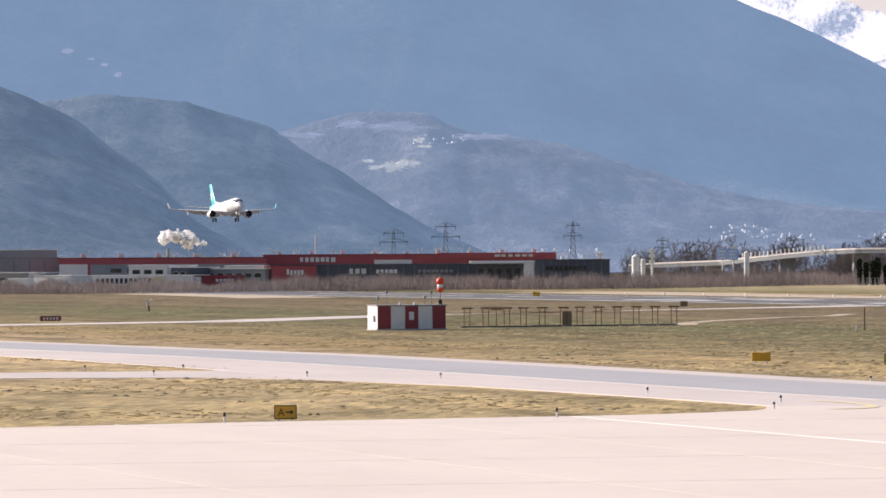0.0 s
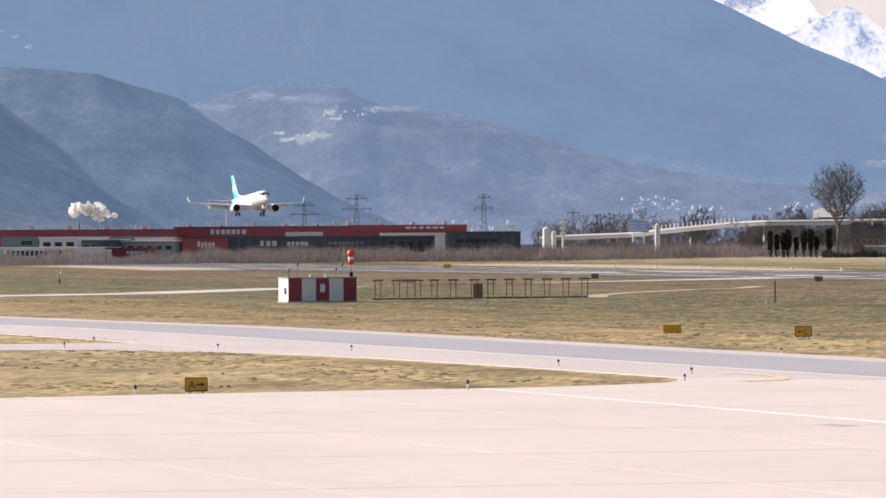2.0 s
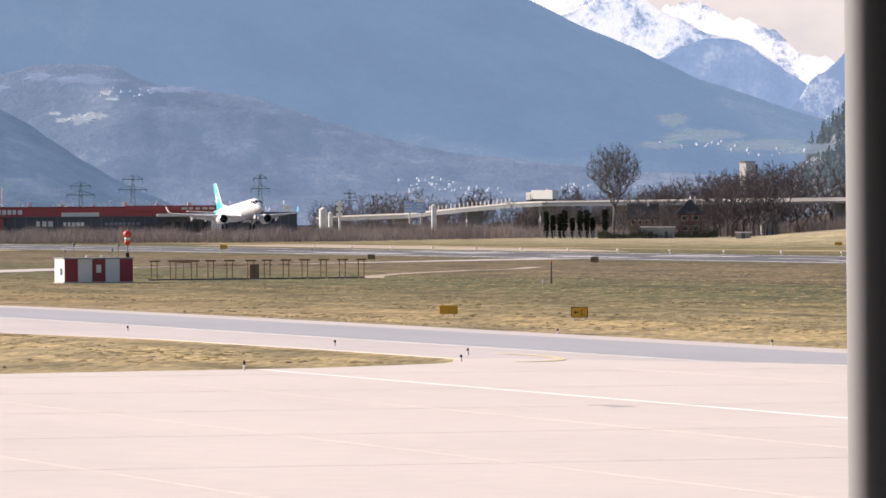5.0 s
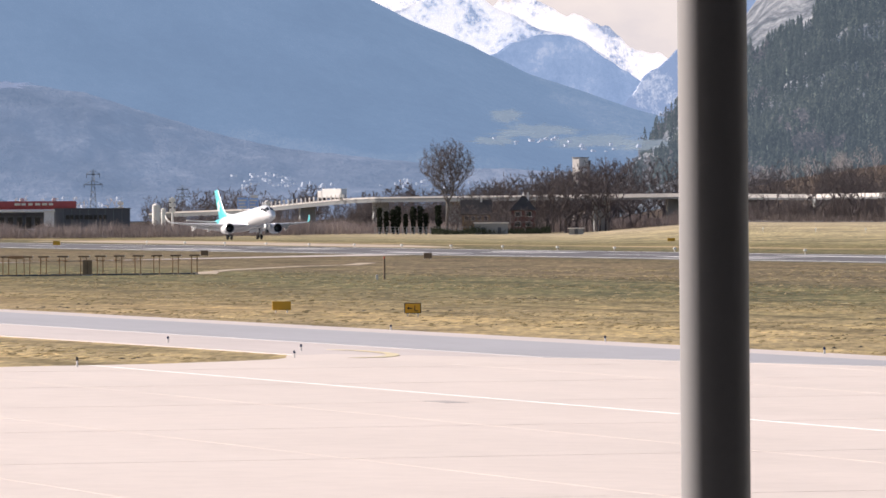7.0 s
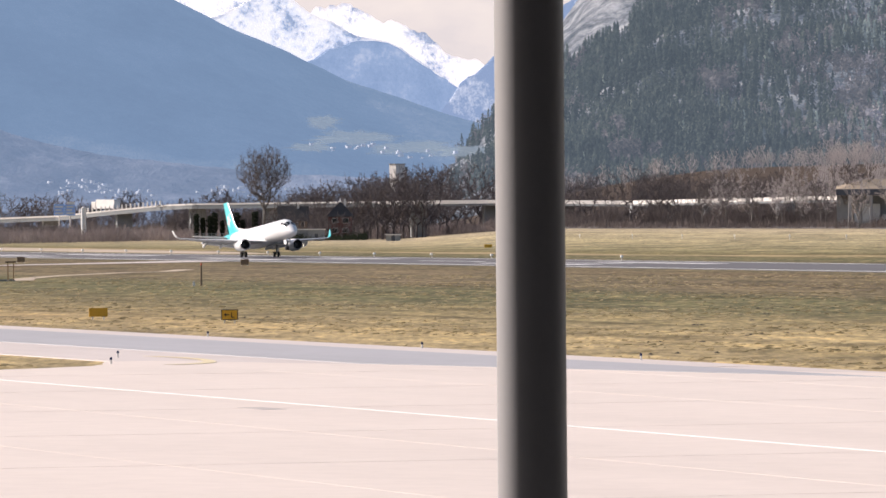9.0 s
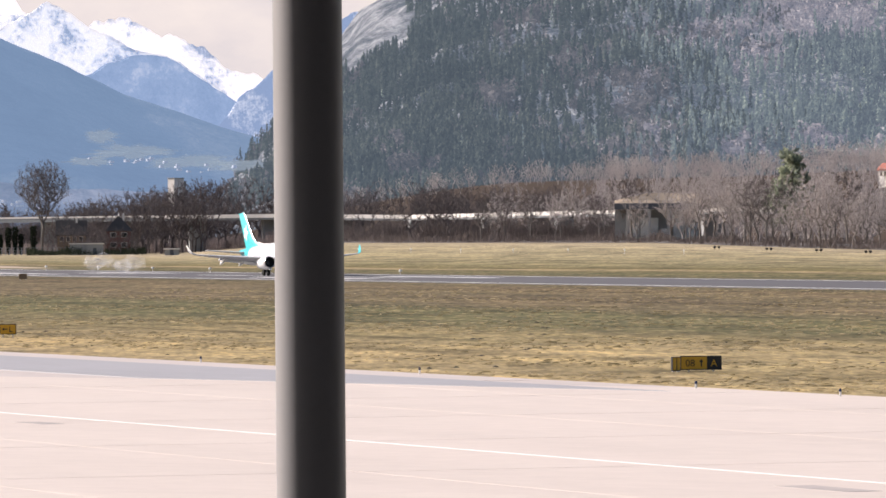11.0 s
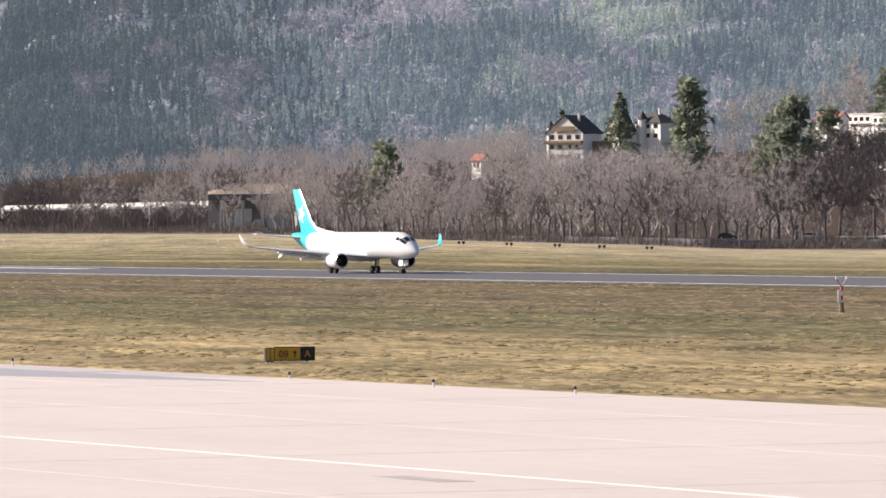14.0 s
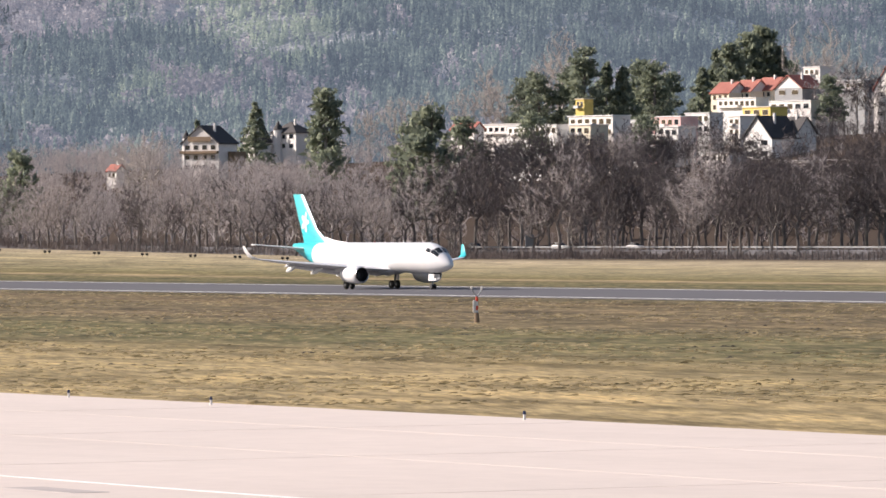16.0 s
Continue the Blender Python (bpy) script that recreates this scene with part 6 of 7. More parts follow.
def car(paint, label):
    t = thing("car", pose(0, 0, 0), label, "car")
    prof = ((-2.1, 0.35, 0.75), (-2.0, 0.3, 0.95), (-1.2, 0.28, 1.0), (1.0, 0.28, 0.95), (1.9, 0.3, 0.82), (2.1, 0.38, 0.6))
    part("body", smooth(loft([[(x, -0.85, a), (x, 0.85, a), (x, 0.88, (a + b) / 2), (x, 0.82, b), (x, -0.82, b), (x, -0.88, (a + b) / 2)] for x, a, b in prof]), 60), paint, t)
    part("cabin", loft([[(x, -w_, 0.93), (x, w_, 0.93), (x2, w_ * 0.82, z), (x2, -w_ * 0.82, z)] for x, x2, w_, z in ((-1.9, -1.5, 0.8, 1.3), (-1.2, -1.0, 0.82, 1.46), (0.3, 0.1, 0.82, 1.46), (1.2, 0.6, 0.8, 1.25))]), M_GLASS, t, "dark car windows")
    part("car_roof", box(-1.35, 0.35, -0.68, 0.68, 1.44, 1.5, 0.03), paint, t)
    for x in (-1.3, 1.35):
        for y in (-0.78, 0.78):
            q = part("wheel", rod((x, y - 0.1, 0.32), (x, y + 0.1, 0.32), 0.32, n=14), M_BLACK, t)
            part("rim", rod((x, y - 0.11, 0.32), (x, y + 0.11, 0.32), 0.19, n=10), M_BARE, q)
    for y in (-0.6, 0.6):
        part("headlight", box(2.0, 2.12, y - 0.15, y + 0.15, 0.62, 0.76, 0.02), M_WHITE, t)
        part("tail_light", box(-2.14, -2.05, y - 0.15, y + 0.15, 0.7, 0.85, 0.02), M_BRIGHTRED, t)
    return t


M_CARDARK = mat("dark_car_paint", (0.03, 0.035, 0.045), 0.2, vary=0.05)
M_CARSILVER = mat("silver_car_paint", (0.5, 0.5, 0.52), 0.3, metal=0.3, vary=0.05)
cars = [car(M_CARDARK, "dark hatchback driving on the road"), car(M_WHITE, "white hatchback driving on the road"), car(M_CARSILVER, "silver car driving on the road")]
truck = lorry(pose(0, 0, 0), "white box lorry driving on the overpass", 11.4)
p = thing("road_board", facing(2233, belt_d(2233) + 3), "grey square road sign seen from behind", "sign")
part("board", box(-0.9, 0.9, -0.05, 0.05, 2.6, 5.2, 0.02), M_STEEL, p)
for x in (-0.6, 0.6):
    part("post", rod((x, 0.1, -0.2), (x, 0.1, 5.0), 0.07), M_STEEL, p)
for u in (2095, 2150, 2180, 2310, 2365, 2490, 2590):
    d = belt_d(u) - 8
    bare_tree(facing(u, d, ground_z(u, d)), np.random.default_rng(u), rng.uniform(8, 12), 0.24, 1100, "leafless pale-barked young tree before the road", "young trees before the road", M_PALEBARK, M_DARKTWIG, twig_w=0.04)


# ---- things on the airfield ----
def shelter():
    t = thing("equipment_shelter", pose(-683, 163.6, 0), "red and white striped equipment shelter on the grass", "shelter")
    W, D, Hh = 7.7, 4.6, 2.65
    body = part("body", box(-D, 0, 0, W, 0.12, Hh, 0.03), M_WHITE, t)
    part("plinth", box(-D - 0.1, 0.1, -0.1, W + 0.1, 0, 0.12), M_BRIDGE, t)
    part("roof", box(-D - 0.12, 0.12, -0.12, W + 0.12, Hh, Hh + 0.12, 0.02), M_GREYWALL, t)
    s = W / 5
    for k in (0, 2, 4):
        part("red_panel", box(0.004, 0.03, k * s + 0.03, (k + 1) * s - 0.03, 0.15, Hh - 0.03), M_RED, t, "dark red painted panel")
    for k in (1, 3):
        part("white_panel", box(0.004, 0.03, k * s + 0.03, (k + 1) * s - 0.03, 0.15, Hh - 0.03), M_PALEWALL, t)
    part("vent_box", box(0.03, 0.18, 2.3 * s, 2.65 * s, 1.1, 2.0, 0.02), M_PALEWALL, t)
    part("side_door", box(-3.0, -2.0, -0.04, -0.004, 0.15, 2.1), M_PALEWALL, t)
    part("side_vent", box(-1.5, -0.9, -0.1, -0.004, 0.9, 1.6), M_DARKWALL, t)
    for y, h_ in ((0.3, 1.0), (1.3, 1.7), (5.6, 1.1), (6.3, 1.6)):
        a = part("aerial", rod((-1, y, Hh + 0.1), (-1, y, Hh + h_), 0.04, n=5), M_STEEL, t)
        part("aerial_head", box(-1.12, -0.88, y - 0.12, y + 0.12, Hh + h_ - 0.3, Hh + h_, 0.02), M_STEEL, a)
    for y in (3.0, 4.7):
        part("roof_cowl", rod((-2, y, Hh + 0.1), (-2, y, Hh + 0.4), 0.2, 0.1, 8), M_PALEWALL, t)


shelter()


def marker_mast():
    t = thing("marker_mast", facing(-853, 722), "mast with orange and white ball markers", "mast")
    h_ = height(-27, 722)
    part("pole", rod((0, 0, 0), (0, 0, h_ - 1.7), 0.09, 0.06, 8), M_STEEL, t)
    for z, r, m in ((h_ - 0.45, 0.46, M_BRIGHTRED), (h_ - 0.95, 0.34, M_WHITE), (h_ - 1.35, 0.36, M_BRIGHTRED)):
        bm = bmesh.new()
        bmesh.ops.create_uvsphere(bm, u_segments=16, v_segments=10, radius=r)
        bmesh.ops.translate(bm, verts=bm.verts, vec=(0, 0, z))
        part("ball", smooth(bm), m, t, "painted marker ball")
    part("lightning_rod", rod((0, 0, h_), (0, 0, h_ + 0.4), 0.02, n=4), M_STEEL, t)
    for q in (-1, 1):
        part("strut", rod((q * 0.5, 0, 0), (0, 0, h_ - 2.6), 0.05, n=5), M_BLACK, t)
    part("gear_box", box(-0.2, 0.2, -0.15, 0.15, h_ - 3.3, h_ - 2.5, 0.02), M_BLACK, t)


marker_mast()


def antenna_frame(u, d):
    t = thing("antenna_element", facing(u, d), "brown steel aerial on two posts in a landing-aid row", "antenna", "landing-aid aerials")
    for x in (-0.32, 0.32):
        part("post", rod((x, 0, 0), (x, 0, 2.1), 0.065, n=6), M_RUST, t)
        part("foot", box(x - 0.15, x + 0.15, -0.15, 0.15, 0, 0.1), M_BRIDGE, t)
    part("dipole", box(-0.62, 0.62, -0.12, 0.12, 2.08, 2.26, 0.03), M_WOOD, t)
    part("end_cap", box(0.62, 0.74, -0.1, 0.1, 2.1, 2.24, 0.02), M_PALEWALL, t)
    part("reflector_rod", rod((-0.6, 0.3, 1.7), (0.6, 0.3, 1.7), 0.03, n=5), M_RUST, t)
    return t


base = antenna_frame(-806, 727)
for k in range(1, 12):
    u = -806 + 366 * k / 11 + (4 if k in (2, 5) else 0)
    copy_thing(base, facing(u, 727 + 14 * k / 11))
t = thing("antenna_kerb", pose(0, 0, 0), "low dark concrete kerb below the aerials", "kerb")
a, b = spot(-818, 726), spot(-436, 742)
part("kerb_block", loft([[(p.x, p.y - 0.0, 0), (p.x + 0.5, p.y, 0), (p.x + 0.5, p.y, 0.16), (p.x, p.y, 0.16)] for p in (a, b)]), M_DARKWALL, t)
t = thing("cabinet", facing(-629, 732), "grey-brown equipment cabinet between the aerials", "cabinet")
part("body", box(-0.55, 0.55, -0.3, 0.3, 0.1, 1.75, 0.03), M_WOOD, t)
part("base", box(-0.6, 0.6, -0.35, 0.35, 0, 0.1), M_BRIDGE, t)
part("door_gap", box(-0.02, 0.02, -0.31, -0.29, 0.2, 1.65), M_BLACK, t)
t = thing("cable_box", facing(-754, 728), "brown cable box on the aerial row", "box")
part("body", box(-0.75, 0.75, -0.2, 0.2, 1.95, 2.3, 0.04), M_RUST, t)
part("leg", rod((0, 0, 0), (0, 0, 1.95), 0.05), M_RUST, t)


def lettering(text, size, material, parent, x, z, y=-0.062):
    """Built-in lettering as flat raised mesh."""
    cu = bpy.data.curves.new("letter", "FONT")
    cu.body, cu.size, cu.extrude, cu.align_x = text, size, 0.006, "CENTER"
    ob = bpy.data.objects.new("letter", cu)
    scene.collection.objects.link(ob)
    bpy.context.view_layer.update()
    me = bpy.data.meshes.new_from_object(ob)
    bpy.data.objects.remove(ob)
    me.transform(Matrix.Translation((x, y, z)) @ Euler((radians(90), 0, 0)).to_matrix().to_4x4())
    me.materials.clear()
    me.materials.append(material)
    o = new("lettering", me)
    o.parent = parent
    return o


def arrow(x, z, s, way, material, parent):
    """A bold arrow pointing right, left or up."""
    pts = ((-0.5, 0.09), (0.08, 0.09), (0.08, 0.3), (0.5, 0.0), (0.08, -0.3), (0.08, -0.09), (-0.5, -0.09))
    turn = {"right": 0, "left": math.pi, "up": math.pi / 2}[way]
    c, q = math.cos(turn), math.sin(turn)
    bm = bmesh.new()
    f = bm.faces.new([bm.verts.new((x + s * (a * c - b * q), -0.068, z + s * (a * q + b * c))) for a, b in pts])
    r = bmesh.ops.extrude_face_region(bm, geom=[f])
    for v in r["geom"]:
        if isinstance(v, bmesh.types.BMVert):
            v.co.y += 0.012
    bmesh.ops.recalc_face_normals(bm, faces=bm.faces)
    part("arrow", bm, material, parent)


def taxi_sign(u, d, w, h_, label, turn=0.0, faces=(), foot=0.22):
    t = thing("taxiway_sign", facing(u, d, 0.0, turn), label, "sign")
    body = part("housing", box(-w / 2, w / 2, -0.05, 0.12, foot, foot + h_, 0.02), M_BLACK if faces else M_YELLOW, t)
    for x in (-w * 0.3, w * 0.3):
        part("leg", box(x - 0.05, x + 0.05, 0, 0.08, -0.02, foot), M_PALEWALL, t)
    for x0, x1, m in faces:
        part("face", box(x0, x1, -0.06, -0.045, foot + 0.05, foot + h_ - 0.05), m, body)
    return t, body, foot


t, b, f = taxi_sign(-1128, 301, 1.06, 0.66, "yellow taxiway sign lettered A with arrow", faces=((-0.48, 0.48, M_YELLOW),), foot=0.1)
lettering("A", 0.52, M_BLACK, b, -0.2, f + 0.14)
arrow(0.2, f + 0.33, 0.4, "right", M_BLACK, b)
taxi_sign(-286, 460, 1.34, 0.62, "plain yellow taxiway sign seen from behind", turn=8)
t, b, f = taxi_sign(-54, 442, 1.16, 0.72, "yellow taxiway sign lettered L with arrow", faces=((-0.52, 0.52, M_YELLOW),))
lettering("L", 0.55, M_BLACK, b, 0.2, f + 0.16)
arrow(-0.22, f + 0.36, 0.38, "left", M_BLACK, b)
t, b, f = taxi_sign(1171, 328, 2.1, 0.72, "yellow runway direction sign 08 with black panel A", faces=((-1.0, 0.3, M_YELLOW),), foot=0.08)
lettering("08", 0.5, M_BLACK, b, -0.55, f + 0.18)
arrow(0.02, f + 0.36, 0.38, "up", M_BLACK, b)
lettering("A", 0.5, M_YELLOW, b, 0.66, f + 0.18)
t, b, f = taxi_sign(1127, 327, 0.5, 0.72, "yellow taxiway sign panel seen edge-on", turn=35, faces=((-0.22, -0.03, M_YELLOW), (0.03, 0.22, M_YELLOW)), foot=0.05)
t, b, f = taxi_sign(-1542, 826, 2.7, 0.62, "dark red mandatory taxiway sign", faces=((-1.3, 1.3, M_RED),), foot=0.15)
for k in range(5):
    part("lettering_bar", box(-0.95 + k * 0.42, -0.7 + k * 0.42, -0.075, -0.062, f + 0.16, f + 0.45), M_PALEWALL, b)
taxi_sign(404, 1345, 1.6, 0.85, "pale yellow distance board beside the runway", foot=0.2)
taxi_sign(-683, 1340, 1.5, 0.85, "pale yellow board beside the runway", foot=0.2)
for u, d, lab in ((-27, 945, "dark brown runway cabinet"), (-422, 1025, "brown runway cabinet")):
    t = thing("cabinet", facing(u, d), lab + " on short legs", "cabinet")
    part("body", box(-0.6, 0.6, -0.3, 0.3, 0.15, 0.95, 0.04), M_WOOD, t)
    for x in (-0.45, 0.45):
        part("leg", box(x - 0.06, x + 0.06, -0.1, 0.1, -0.02, 0.15), M_PALEWALL, t)
t = thing("wooden_post", facing(-104, 676), "dark wooden post with a short bar", "post")
part("shaft", rod((0, 0, -0.1), (0, 0, 2.2), 0.11, 0.1, 8), M_WOOD, t)
part("lamp", rod((0, 0, 2.2), (0, 0, 2.42), 0.09, 0.05, 8), M_BRIGHTRED, t)
t = thing("cable_marker", facing(-117, 676), "short white cable marker in the grass", "marker")
part("body", box(-0.12, 0.12, -0.12, 0.12, 0, 0.5, 0.03), M_PALEWALL, t)


def wind_post(u, d, h_, label):
    t = thing("wind_mast", facing(u, d), label, "mast")
    part("base", rod((0, 0, -0.05), (0, 0, 0.75), 0.24, 0.16, 10), M_WOOD, t, "dark weathered base")
    for k in range(4):
        z = 0.6 + (h_ - 1.4) * k / 4
        part("band", rod((0, 0, z), (0, 0, z + (h_ - 1.4) / 4), 0.11, 0.1, 10), M_WHITE if k % 2 == 0 else M_BRIGHTRED, t, "white or red band")
    part("sensor_box", box(-0.3, -0.06, -0.1, 0.1, 0.75, 1.7, 0.03), M_WHITE, t)
    for q in (-1, 1):
        part("arm", rod((0, 0, h_ - 0.85), (q * 0.38, 0, h_ - 0.25), 0.04, n=6), M_STEEL, t)
        part("cup", rod((q * 0.38, 0, h_ - 0.25), (q * 0.38, 0, h_), 0.09, 0.06, 8), M_PALEWALL, t)


wind_post(2139, 486, 2.75, "red and white wind sensor mast with two arms")
wind_post(-1369, 1005, 2.0, "pale sensor post in the grass")


def edge_light(x, y, tall, label, cap, z=0.0, fat=1.0):
    t = thing("edge_marker", pose(x, y, z), label, "marker", "edge markers")
    part("stem", rod((0, 0, -0.02), (0, 0, tall * 0.65), 0.055, 0.05, 8), M_PALEWALL, t)
    part("head", rod((0, 0, tall * 0.62), (0, 0, tall), 0.075 * fat, 0.05 * fat, 8), cap, t)
    return t


M_BLUEDARK = mat("blue_lamp_glass", (0.02, 0.03, 0.08), 0.2, vary=0.1)
for x, y in ((-438, 84.1), (-415.6, 84.4), (-438.8, 91.2), (-406.2, 92.6), (-395.8, 98.9), (-344.4, 97.9), (-306, 93.5), (-320.5, 98.3), (-236.6, 119.0), (-266.2, 119.4), (-210.8, 119.2), (-185, 119.3), (-300, 119.4), (-333, 119.6), (-372, 119.8), (-250.4, 119.1)):
    edge_light(x, y, 0.36, "small dark blue taxiway edge light", M_BLUEDARK, 0.03)
for x, y in ((-290.9, 62.4), (-293.2, 78.9)):
    edge_light(x, y, 0.52, "white edge marker post with dark top", M_BLACK)
for k in range(14):
    edge_light(-1330 + 29.5 * k, 373.5, 0.75, "pale runway edge light", M_WHITE, 0.0, 4.0)
for u in (480, 566, 659, 747, 840, 937, 1037, 1142):
    d = 520 / math.sin(PHI + u * UNIT)
    edge_light(*spot(u, d)[:2], 1.0, "white marker post on the grass bank", M_WHITE, ground_z(u, d), 2.2)
for u in (1200, 1292, 1380, 1467, 1552, 1637, 1716, 1800):
    d = 560 / math.sin(PHI + u * UNIT)
    t = thing("approach_light", facing(u, d, ground_z(u, d)), "pair of small black approach lamps", "lamp", "approach lamps")
    for x in (-0.45, 0.45):
        q = part("lamp_head", box(x - 0.3, x + 0.3, -0.25, 0.25, 0.3, 0.75, 0.08), M_BLACK, t)
        part("leg", rod((x, 0, -0.05), (x, 0, 0.32), 0.05), M_BLACK, t)


# a footpath trodden through the grass, worn tracks and stains
def ribbon(name, pts, w, material, z, label):
    out = [(x, y + w / 2) for x, y in pts] + [(x, y - w / 2) for x, y in pts[::-1]]
    tagged(part(name, slab(out, z, 0.05), material), label, "ground", kind="structure")


ribbon("worn_track", [(-712, 207), (-735, 214), (-752, 221), (-760, 224.5), (-776, 233), (-800, 246), (-812, 256), (-842, 268)], 2.6, M_EARTH, 0.03, "pale worn track in the grass")
ribbon("earth_patch", [(-1330, 300), (-1390, 306), (-1470, 312), (-1560, 316)], 20, M_EARTH, 0.03, "bare pale earth beside the runway")
M_STAIN = mat("stained_concrete", (0.47, 0.42, 0.40), 0.8, vary=0.2)
for x0, x1, y, w in ((-165, -160.5, 77, 1.2), (-234, -231, 77, 1.0)):
    stripe(x0, x1, y - w / 2, y + w / 2, M_STAIN, 0.058, "dark oil stain on the apron")
# slab joints of the apron
for k in range(9):
    stripe(-290, 160, 5 + 13 * k, 5.12 + 13 * k, M_JOINT, 0.056, "faint apron joint") if k not in (6,) else None
for k in range(12):
    stripe(-285 + 26 * k, -284.88 + 26 * k, -40, 119, M_JOINT, 0.055, "faint apron joint")


# tufts that give the mown grass its roughness
def tufts(n, rng):
    """Small bent clumps of dead grass, thicker in some places."""
    d = 265 + 520 * rng.random(n) ** 1.3
    a = PHI + rng.uniform(-1720, 2900, n) * UNIT
    x, y = -d * np.cos(a), d * np.sin(a)
    lush = np.sin(x * 0.11 + 2 * np.sin(y * 0.07)) + np.sin(y * 0.23 + 1.5 * np.sin(x * 0.031)) + np.sin(x * 0.043 - y * 0.09) + rng.normal(0, 0.8, n)
    far_side = (y > 121.5) & (y < 317)
    island = (y < 90) & (x < -302) & (x > -408)
    west = (x < -440) & (y < 92 + (x + 490) * 0.085)
    keep = (far_side | island | west) & (lush > -0.1)
    x, y, k = x[keep], y[keep], int(keep.sum())
    w, h, turn = rng.uniform(0.1, 0.42, k), rng.uniform(0.02, 0.08, k), rng.uniform(0.6, 2.5, k)
    sx, sy = np.cos(turn) * w, np.sin(turn) * w
    lean = rng.uniform(-0.5, 0.5, k)
    V = np.stack([np.stack([x - sx, y - sy, 0 * x], 1), np.stack([x + sx, y + sy, 0 * x], 1), np.stack([x + sx * 0.5, y + sy * 0.5 + 0.1, h * rng.uniform(0.5, 1, k)], 1), np.stack([x + sx * lean, y + sy * lean + 0.1, h], 1)], 1).reshape(-1, 3)
    return V, np.arange(4 * k).reshape(-1, 4).tolist()


M_TUFT = island_mat("grass_tufts", ((0.1, (0.2, 0.165, 0.095)), (0.35, (0.33, 0.27, 0.15)), (0.6, (0.48, 0.385, 0.225)), (0.9, (0.66, 0.54, 0.34))), scale=0.05, thin=0.3)
tagged(data_part("grass_tufts", *tufts(42000, np.random.default_rng(12)), M_TUFT), "tufts of dry winter grass", "grass", kind="stuff")


def molehills(n, rng):
    V, Fc = [], []
    for _ in range(n):
        u = rng.uniform(-1650, 2900)
        d = rng.uniform(300, 560)
        p = spot(u, d)
        if not (124 < p.y < 250 or (p.y < 90 and -405 < p.x < -302)):
            continue
        for q in range(int(rng.integers(1, 5))):
            c = np.array((p.x + rng.normal(0, 0.6), p.y + rng.normal(0, 1.2), 0))
            r, h = rng.uniform(0.12, 0.3), rng.uniform(0.04, 0.11)
            i = len(V)
            V.append(c + (0, 0, h))
            V += [c + (r * math.cos(k * 1.05) * rng.uniform(0.7, 1.2), r * math.sin(k * 1.05) * rng.uniform(0.7, 1.2), 0) for k in range(6)]
            Fc += [(i, i + 1 + k, i + 1 + (k + 1) % 6) for k in range(6)]
    return V, Fc


M_SOIL = mat("dark_soil", (0.05, 0.042, 0.032), 0.95, vary=0.3)
tagged(data_part("molehills", *molehills(110, np.random.default_rng(4)), M_SOIL), "small dark molehills in the grass", "molehills", kind="stuff")


# ---- far village, snowfields and fields on the slopes ----
def patches(name, items, d, material, label, rng, k=26):
    """Irregular fields lying on a far slope, thinning out towards their edges."""
    V, Fc, edge = [], [], []
    for u, v, w, h_ in items:
        i = len(V)
        V.append(spot(u, d, height(v, d)))
        edge.append(1.0)
        for j in range(k):
            f = rng.uniform(0.6, 1.25)
            V.append(spot(u + w * 1.3 * math.cos(6.283 * j / k) * f, d + rng.uniform(-1, 1), height(v + h_ * 1.5 * math.sin(6.283 * j / k) * f, d)))
            edge.append(0.0)
        Fc += [(i, i + 1 + j, i + 1 + (j + 1) % k) for j in range(k)]
    ob = data_part(name, V, Fc, material)
    ob.data.attributes.new("fullness", "FLOAT", "POINT").data.foreach_set("value", edge)
    tagged(ob, label, "field", kind="structure")


# Far fields and walls: distance haze is painted in as emission.
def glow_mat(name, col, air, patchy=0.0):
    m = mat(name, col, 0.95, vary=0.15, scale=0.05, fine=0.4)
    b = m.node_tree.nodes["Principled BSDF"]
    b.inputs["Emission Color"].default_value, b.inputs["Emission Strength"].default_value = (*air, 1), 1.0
    if patchy:
        nt = m.node_tree
        at = nt.nodes.new("ShaderNodeAttribute")
        at.attribute_name = "fullness"
        ad = nt.nodes.new("ShaderNodeMath")
        ad.operation = "ADD"
        nt.links.new(at.outputs["Fac"], ad.inputs[0])
        nt.links.new(noise_node(nt, coords(nt, (1, 1, 3)), 0.06, 5, 0.65), ad.inputs[1])
        nt.links.new(ramp(nt, ad.outputs[0], ((0.62, (0, 0, 0)), (0.95, (patchy,) * 3))), b.inputs["Alpha"])
    return m


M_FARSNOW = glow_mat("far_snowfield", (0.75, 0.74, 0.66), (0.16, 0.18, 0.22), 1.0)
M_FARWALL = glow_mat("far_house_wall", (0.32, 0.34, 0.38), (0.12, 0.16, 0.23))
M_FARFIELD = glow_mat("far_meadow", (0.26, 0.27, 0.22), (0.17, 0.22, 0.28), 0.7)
r_ = np.random.default_rng(6)
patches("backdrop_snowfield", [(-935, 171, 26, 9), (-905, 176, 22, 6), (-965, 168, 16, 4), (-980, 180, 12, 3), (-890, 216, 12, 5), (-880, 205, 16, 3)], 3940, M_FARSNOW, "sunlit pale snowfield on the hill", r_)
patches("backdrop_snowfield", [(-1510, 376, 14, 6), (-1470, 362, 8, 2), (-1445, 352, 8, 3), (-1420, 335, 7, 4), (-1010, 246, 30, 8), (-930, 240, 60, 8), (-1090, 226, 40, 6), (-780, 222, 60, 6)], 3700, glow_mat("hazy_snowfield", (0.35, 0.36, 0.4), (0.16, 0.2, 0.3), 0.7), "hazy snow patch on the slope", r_)
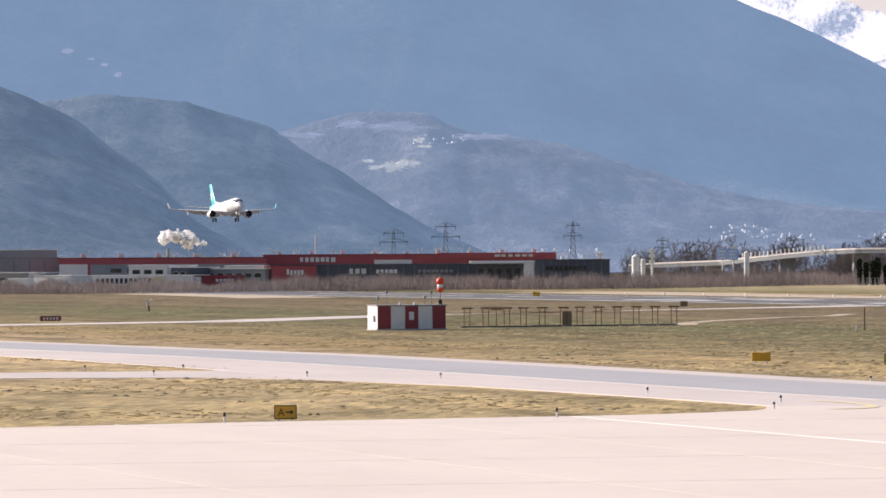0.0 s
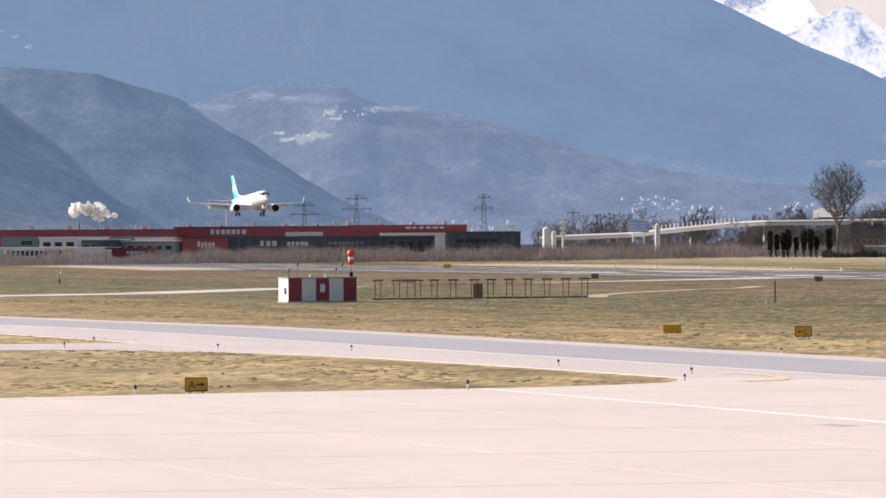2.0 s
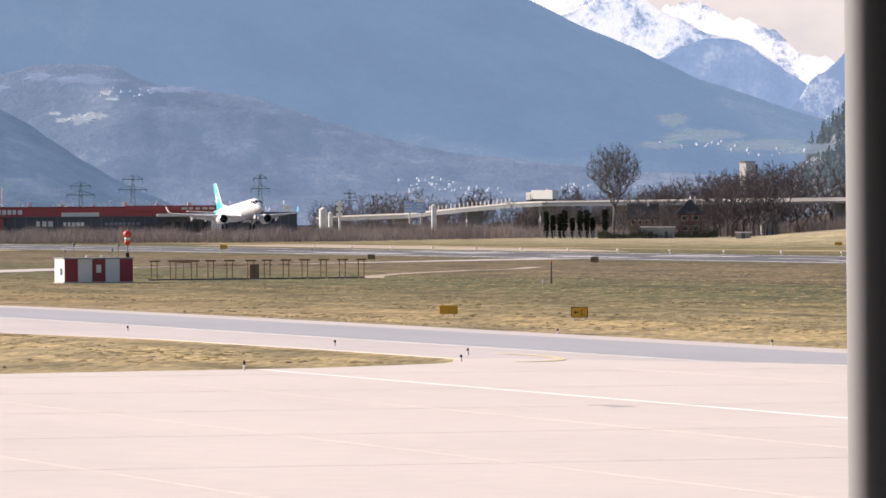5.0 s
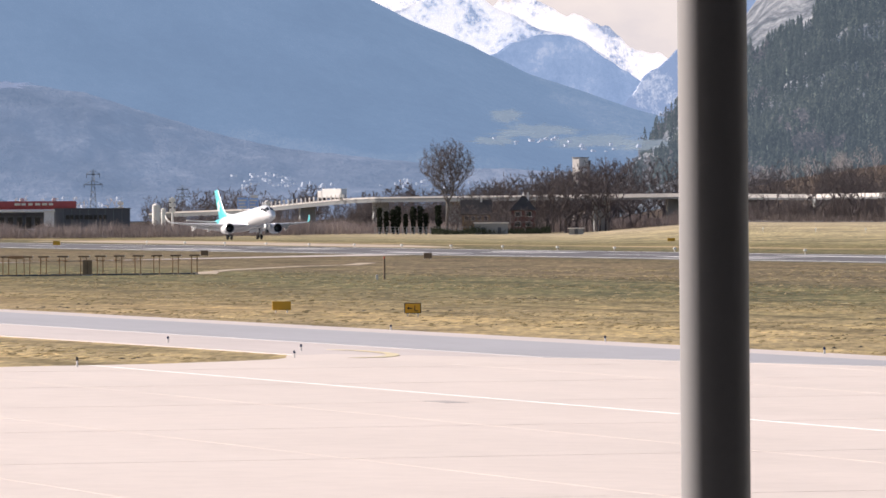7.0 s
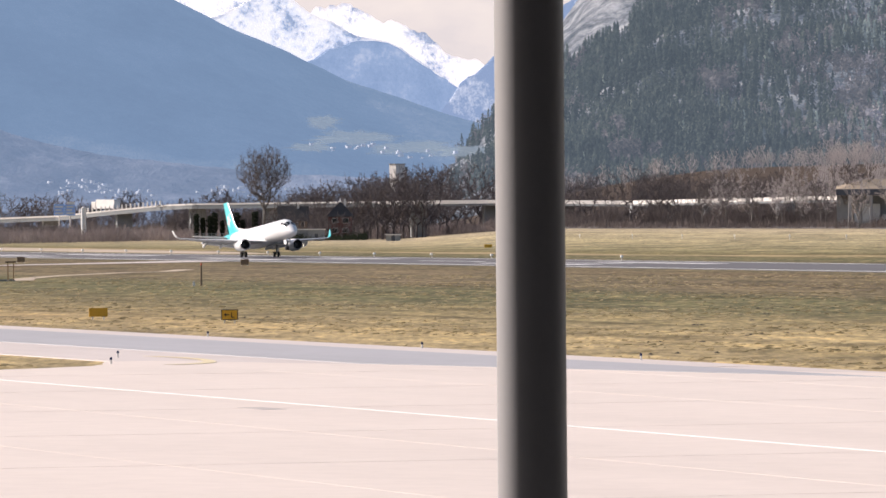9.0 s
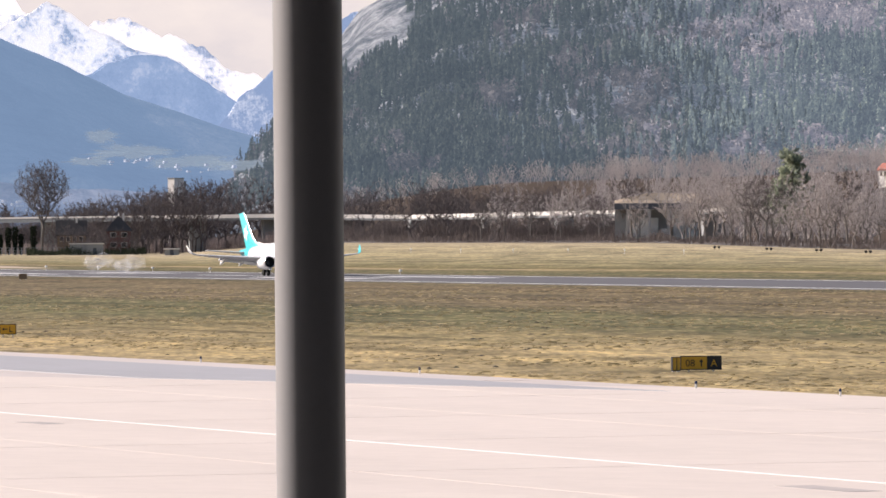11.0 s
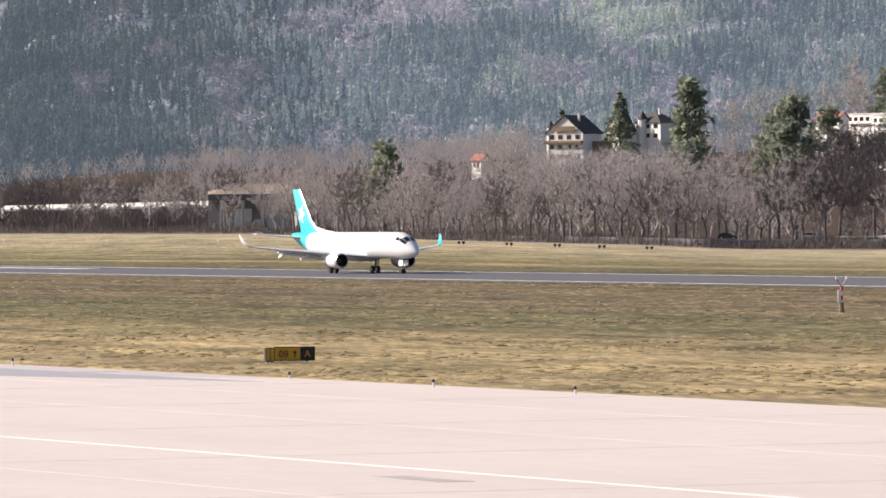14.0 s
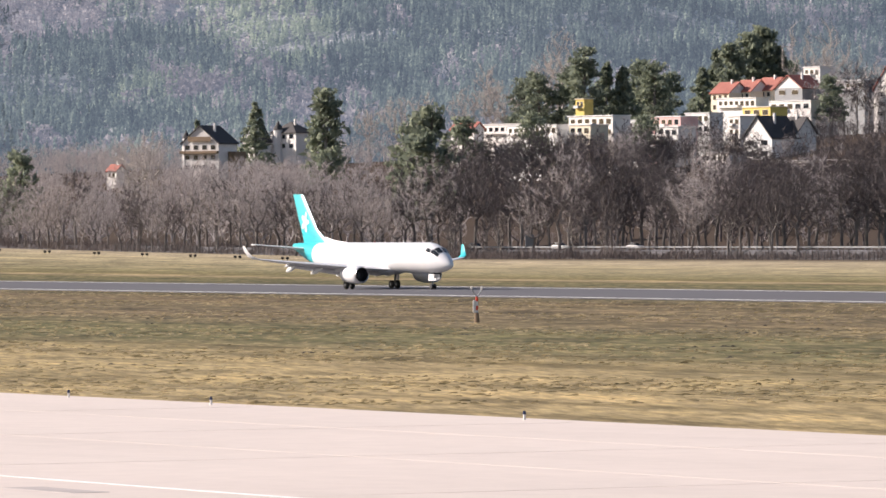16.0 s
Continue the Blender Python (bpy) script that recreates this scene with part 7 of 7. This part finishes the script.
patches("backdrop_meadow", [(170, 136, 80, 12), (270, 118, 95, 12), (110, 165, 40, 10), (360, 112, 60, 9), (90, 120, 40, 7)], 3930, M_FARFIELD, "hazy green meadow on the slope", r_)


def far_houses(n, u0, u1, v0, v1, d, rng):
    V, Fc = [], []
    for _ in range(n):
        u, v = rng.uniform(u0, u1), rng.uniform(v0, v1)
        w, h_ = rng.uniform(0.5, 1.4), rng.uniform(0.35, 0.8)
        c = spot(u, d + rng.uniform(-20, 20), 0)
        z = height(v, d)
        i = len(V)
        for x, y in ((-w, -w), (w, -w), (w, w), (-w, w)):
            V.append((c.x + y, c.y + x, z))
            V.append((c.x + y, c.y + x, z + 2 * h_))
        Fc += [(i, i + 2, i + 3, i + 1), (i + 2, i + 4, i + 5, i + 3), (i + 4, i + 6, i + 7, i + 5), (i + 6, i, i + 1, i + 7), (i + 1, i + 3, i + 5, i + 7)]
    return V, Fc


vill = ([], [])
for args in ((32, -370, -270, 36, 62, 3500), (22, -270, -180, 28, 46, 3500), (14, -900, -780, 205, 225, 3930), (20, -780, -560, 4, 22, 3400), (25, -110, 60, 30, 50, 3500), (14, 90, 230, 106, 126, 3900), (9, 240, 350, 98, 116, 3900)):
    add(vill, far_houses(*args, r_))
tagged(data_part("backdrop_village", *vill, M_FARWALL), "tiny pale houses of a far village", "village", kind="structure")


# ---- terminal behind, terrace below the camera: unseen plain walls, added to close the place and shade the post ----
t = thing("terminal_building", pose(0, 0, 0), "unseen plain dark block with canopy and terrace, added to shade the post", "building")
part("wall", box(3.0, 60, -90, 70, 0, 17), M_DARKWALL, t)
# Overhead slab out of view, put here to block skylight from the post.
part("canopy", box(-15.2, 3.0, -90, 70, 10.3, 10.8), M_DARKWALL, t)
part("terrace", box(-14.6, 3.0, -90, 70, 0, 5.7), M_DECK, t)


def motions():
    """All that moves."""
    walk(plane, [(t, pose(x, 350.0, z, 0, -tilt, 0)) for t, x, z, tilt in (
        (0, -1629, 18.1, 3.2), (0.5, -1597, 16.5, 3.2), (1, -1565, 14.8, 3.2), (1.5, -1532.5, 13.2, 3.3), (2, -1500, 11.8, 3.3),
        (2.5, -1468, 10.4, 3.4), (3, -1435, 9.0, 3.5), (3.5, -1402.5, 7.7, 3.7), (4, -1370, 6.5, 4.0), (5.2, -1292, 4.0, 4.4), (6.5, -1208.5, 2.1, 4.8),
        (7, -1177.5, 1.7, 4.8), (7.5, -1147, 1.4, 4.8), (8, -1117, 1.0, 4.8), (8.2, -1105, 0.85, 4.8), (9.3, -1039, 0.06, 4.9),
        (10.5, -966.5, 0.06, 4.6), (11, -936, 0.06, 3.9), (11.5, -906, 0.06, 3.0), (12, -876.5, 0.06, 2.2), (12.5, -847, 0.06, 1.2),
        (13, -817.5, 0.06, 0.4), (13.5, -788, 0.06, 0.0), (14, -759.5, 0.06, 0.0), (14.5, -731.8, 0.06, 0.0), (15, -705, 0.06, 0.0),
        (15.5, -679.4, 0.06, 0.0), (16, -654.5, 0.06, 0.0))])

    def drive(start, speed, t):
        """The car's pose on the road at t seconds."""
        u = start + speed * (t - 16)
        d = belt_d(u) + 12.5
        a, b = spot(u - 5, belt_d(u - 5)), spot(u + 5, belt_d(u + 5))
        p = spot(u, d, 1.92 + ground_z(u, belt_d(u) + 14) * 0.6)
        return pose(p.x, p.y, p.z, 0, 0, math.degrees(math.atan2(b.y - a.y, b.x - a.x)))

    steps = [0, 2, 4, 6, 8, 10, 11, 12, 13, 14, 15, 16]
    for thing_, start, speed in zip(cars, (2138, 2287, 2420), (100, 100, 98)):
        walk(thing_, [(t, drive(start, speed, t)) for t in steps])


    def haul(t):
        u = 70 - 38.0 * t
        d, z = deck_at(u)
        a, b = spot(u - 5, deck_at(u - 5)[0]), spot(u + 5, deck_at(u + 5)[0])
        p = spot(u, d - 3, z)
        return pose(p.x, p.y, p.z, 0, 0, math.degrees(math.atan2(b.y - a.y, b.x - a.x)))

    walk(smoke, [(t, pose(-1017, 350, z)) for t, z in ((0, -6.0), (8.9, -6.0), (9.5, -0.2), (10.3, 0.1), (16, 1.4))])
    walk(truck, [(t, haul(t)) for t in range(0, 17, 2)])


motions()
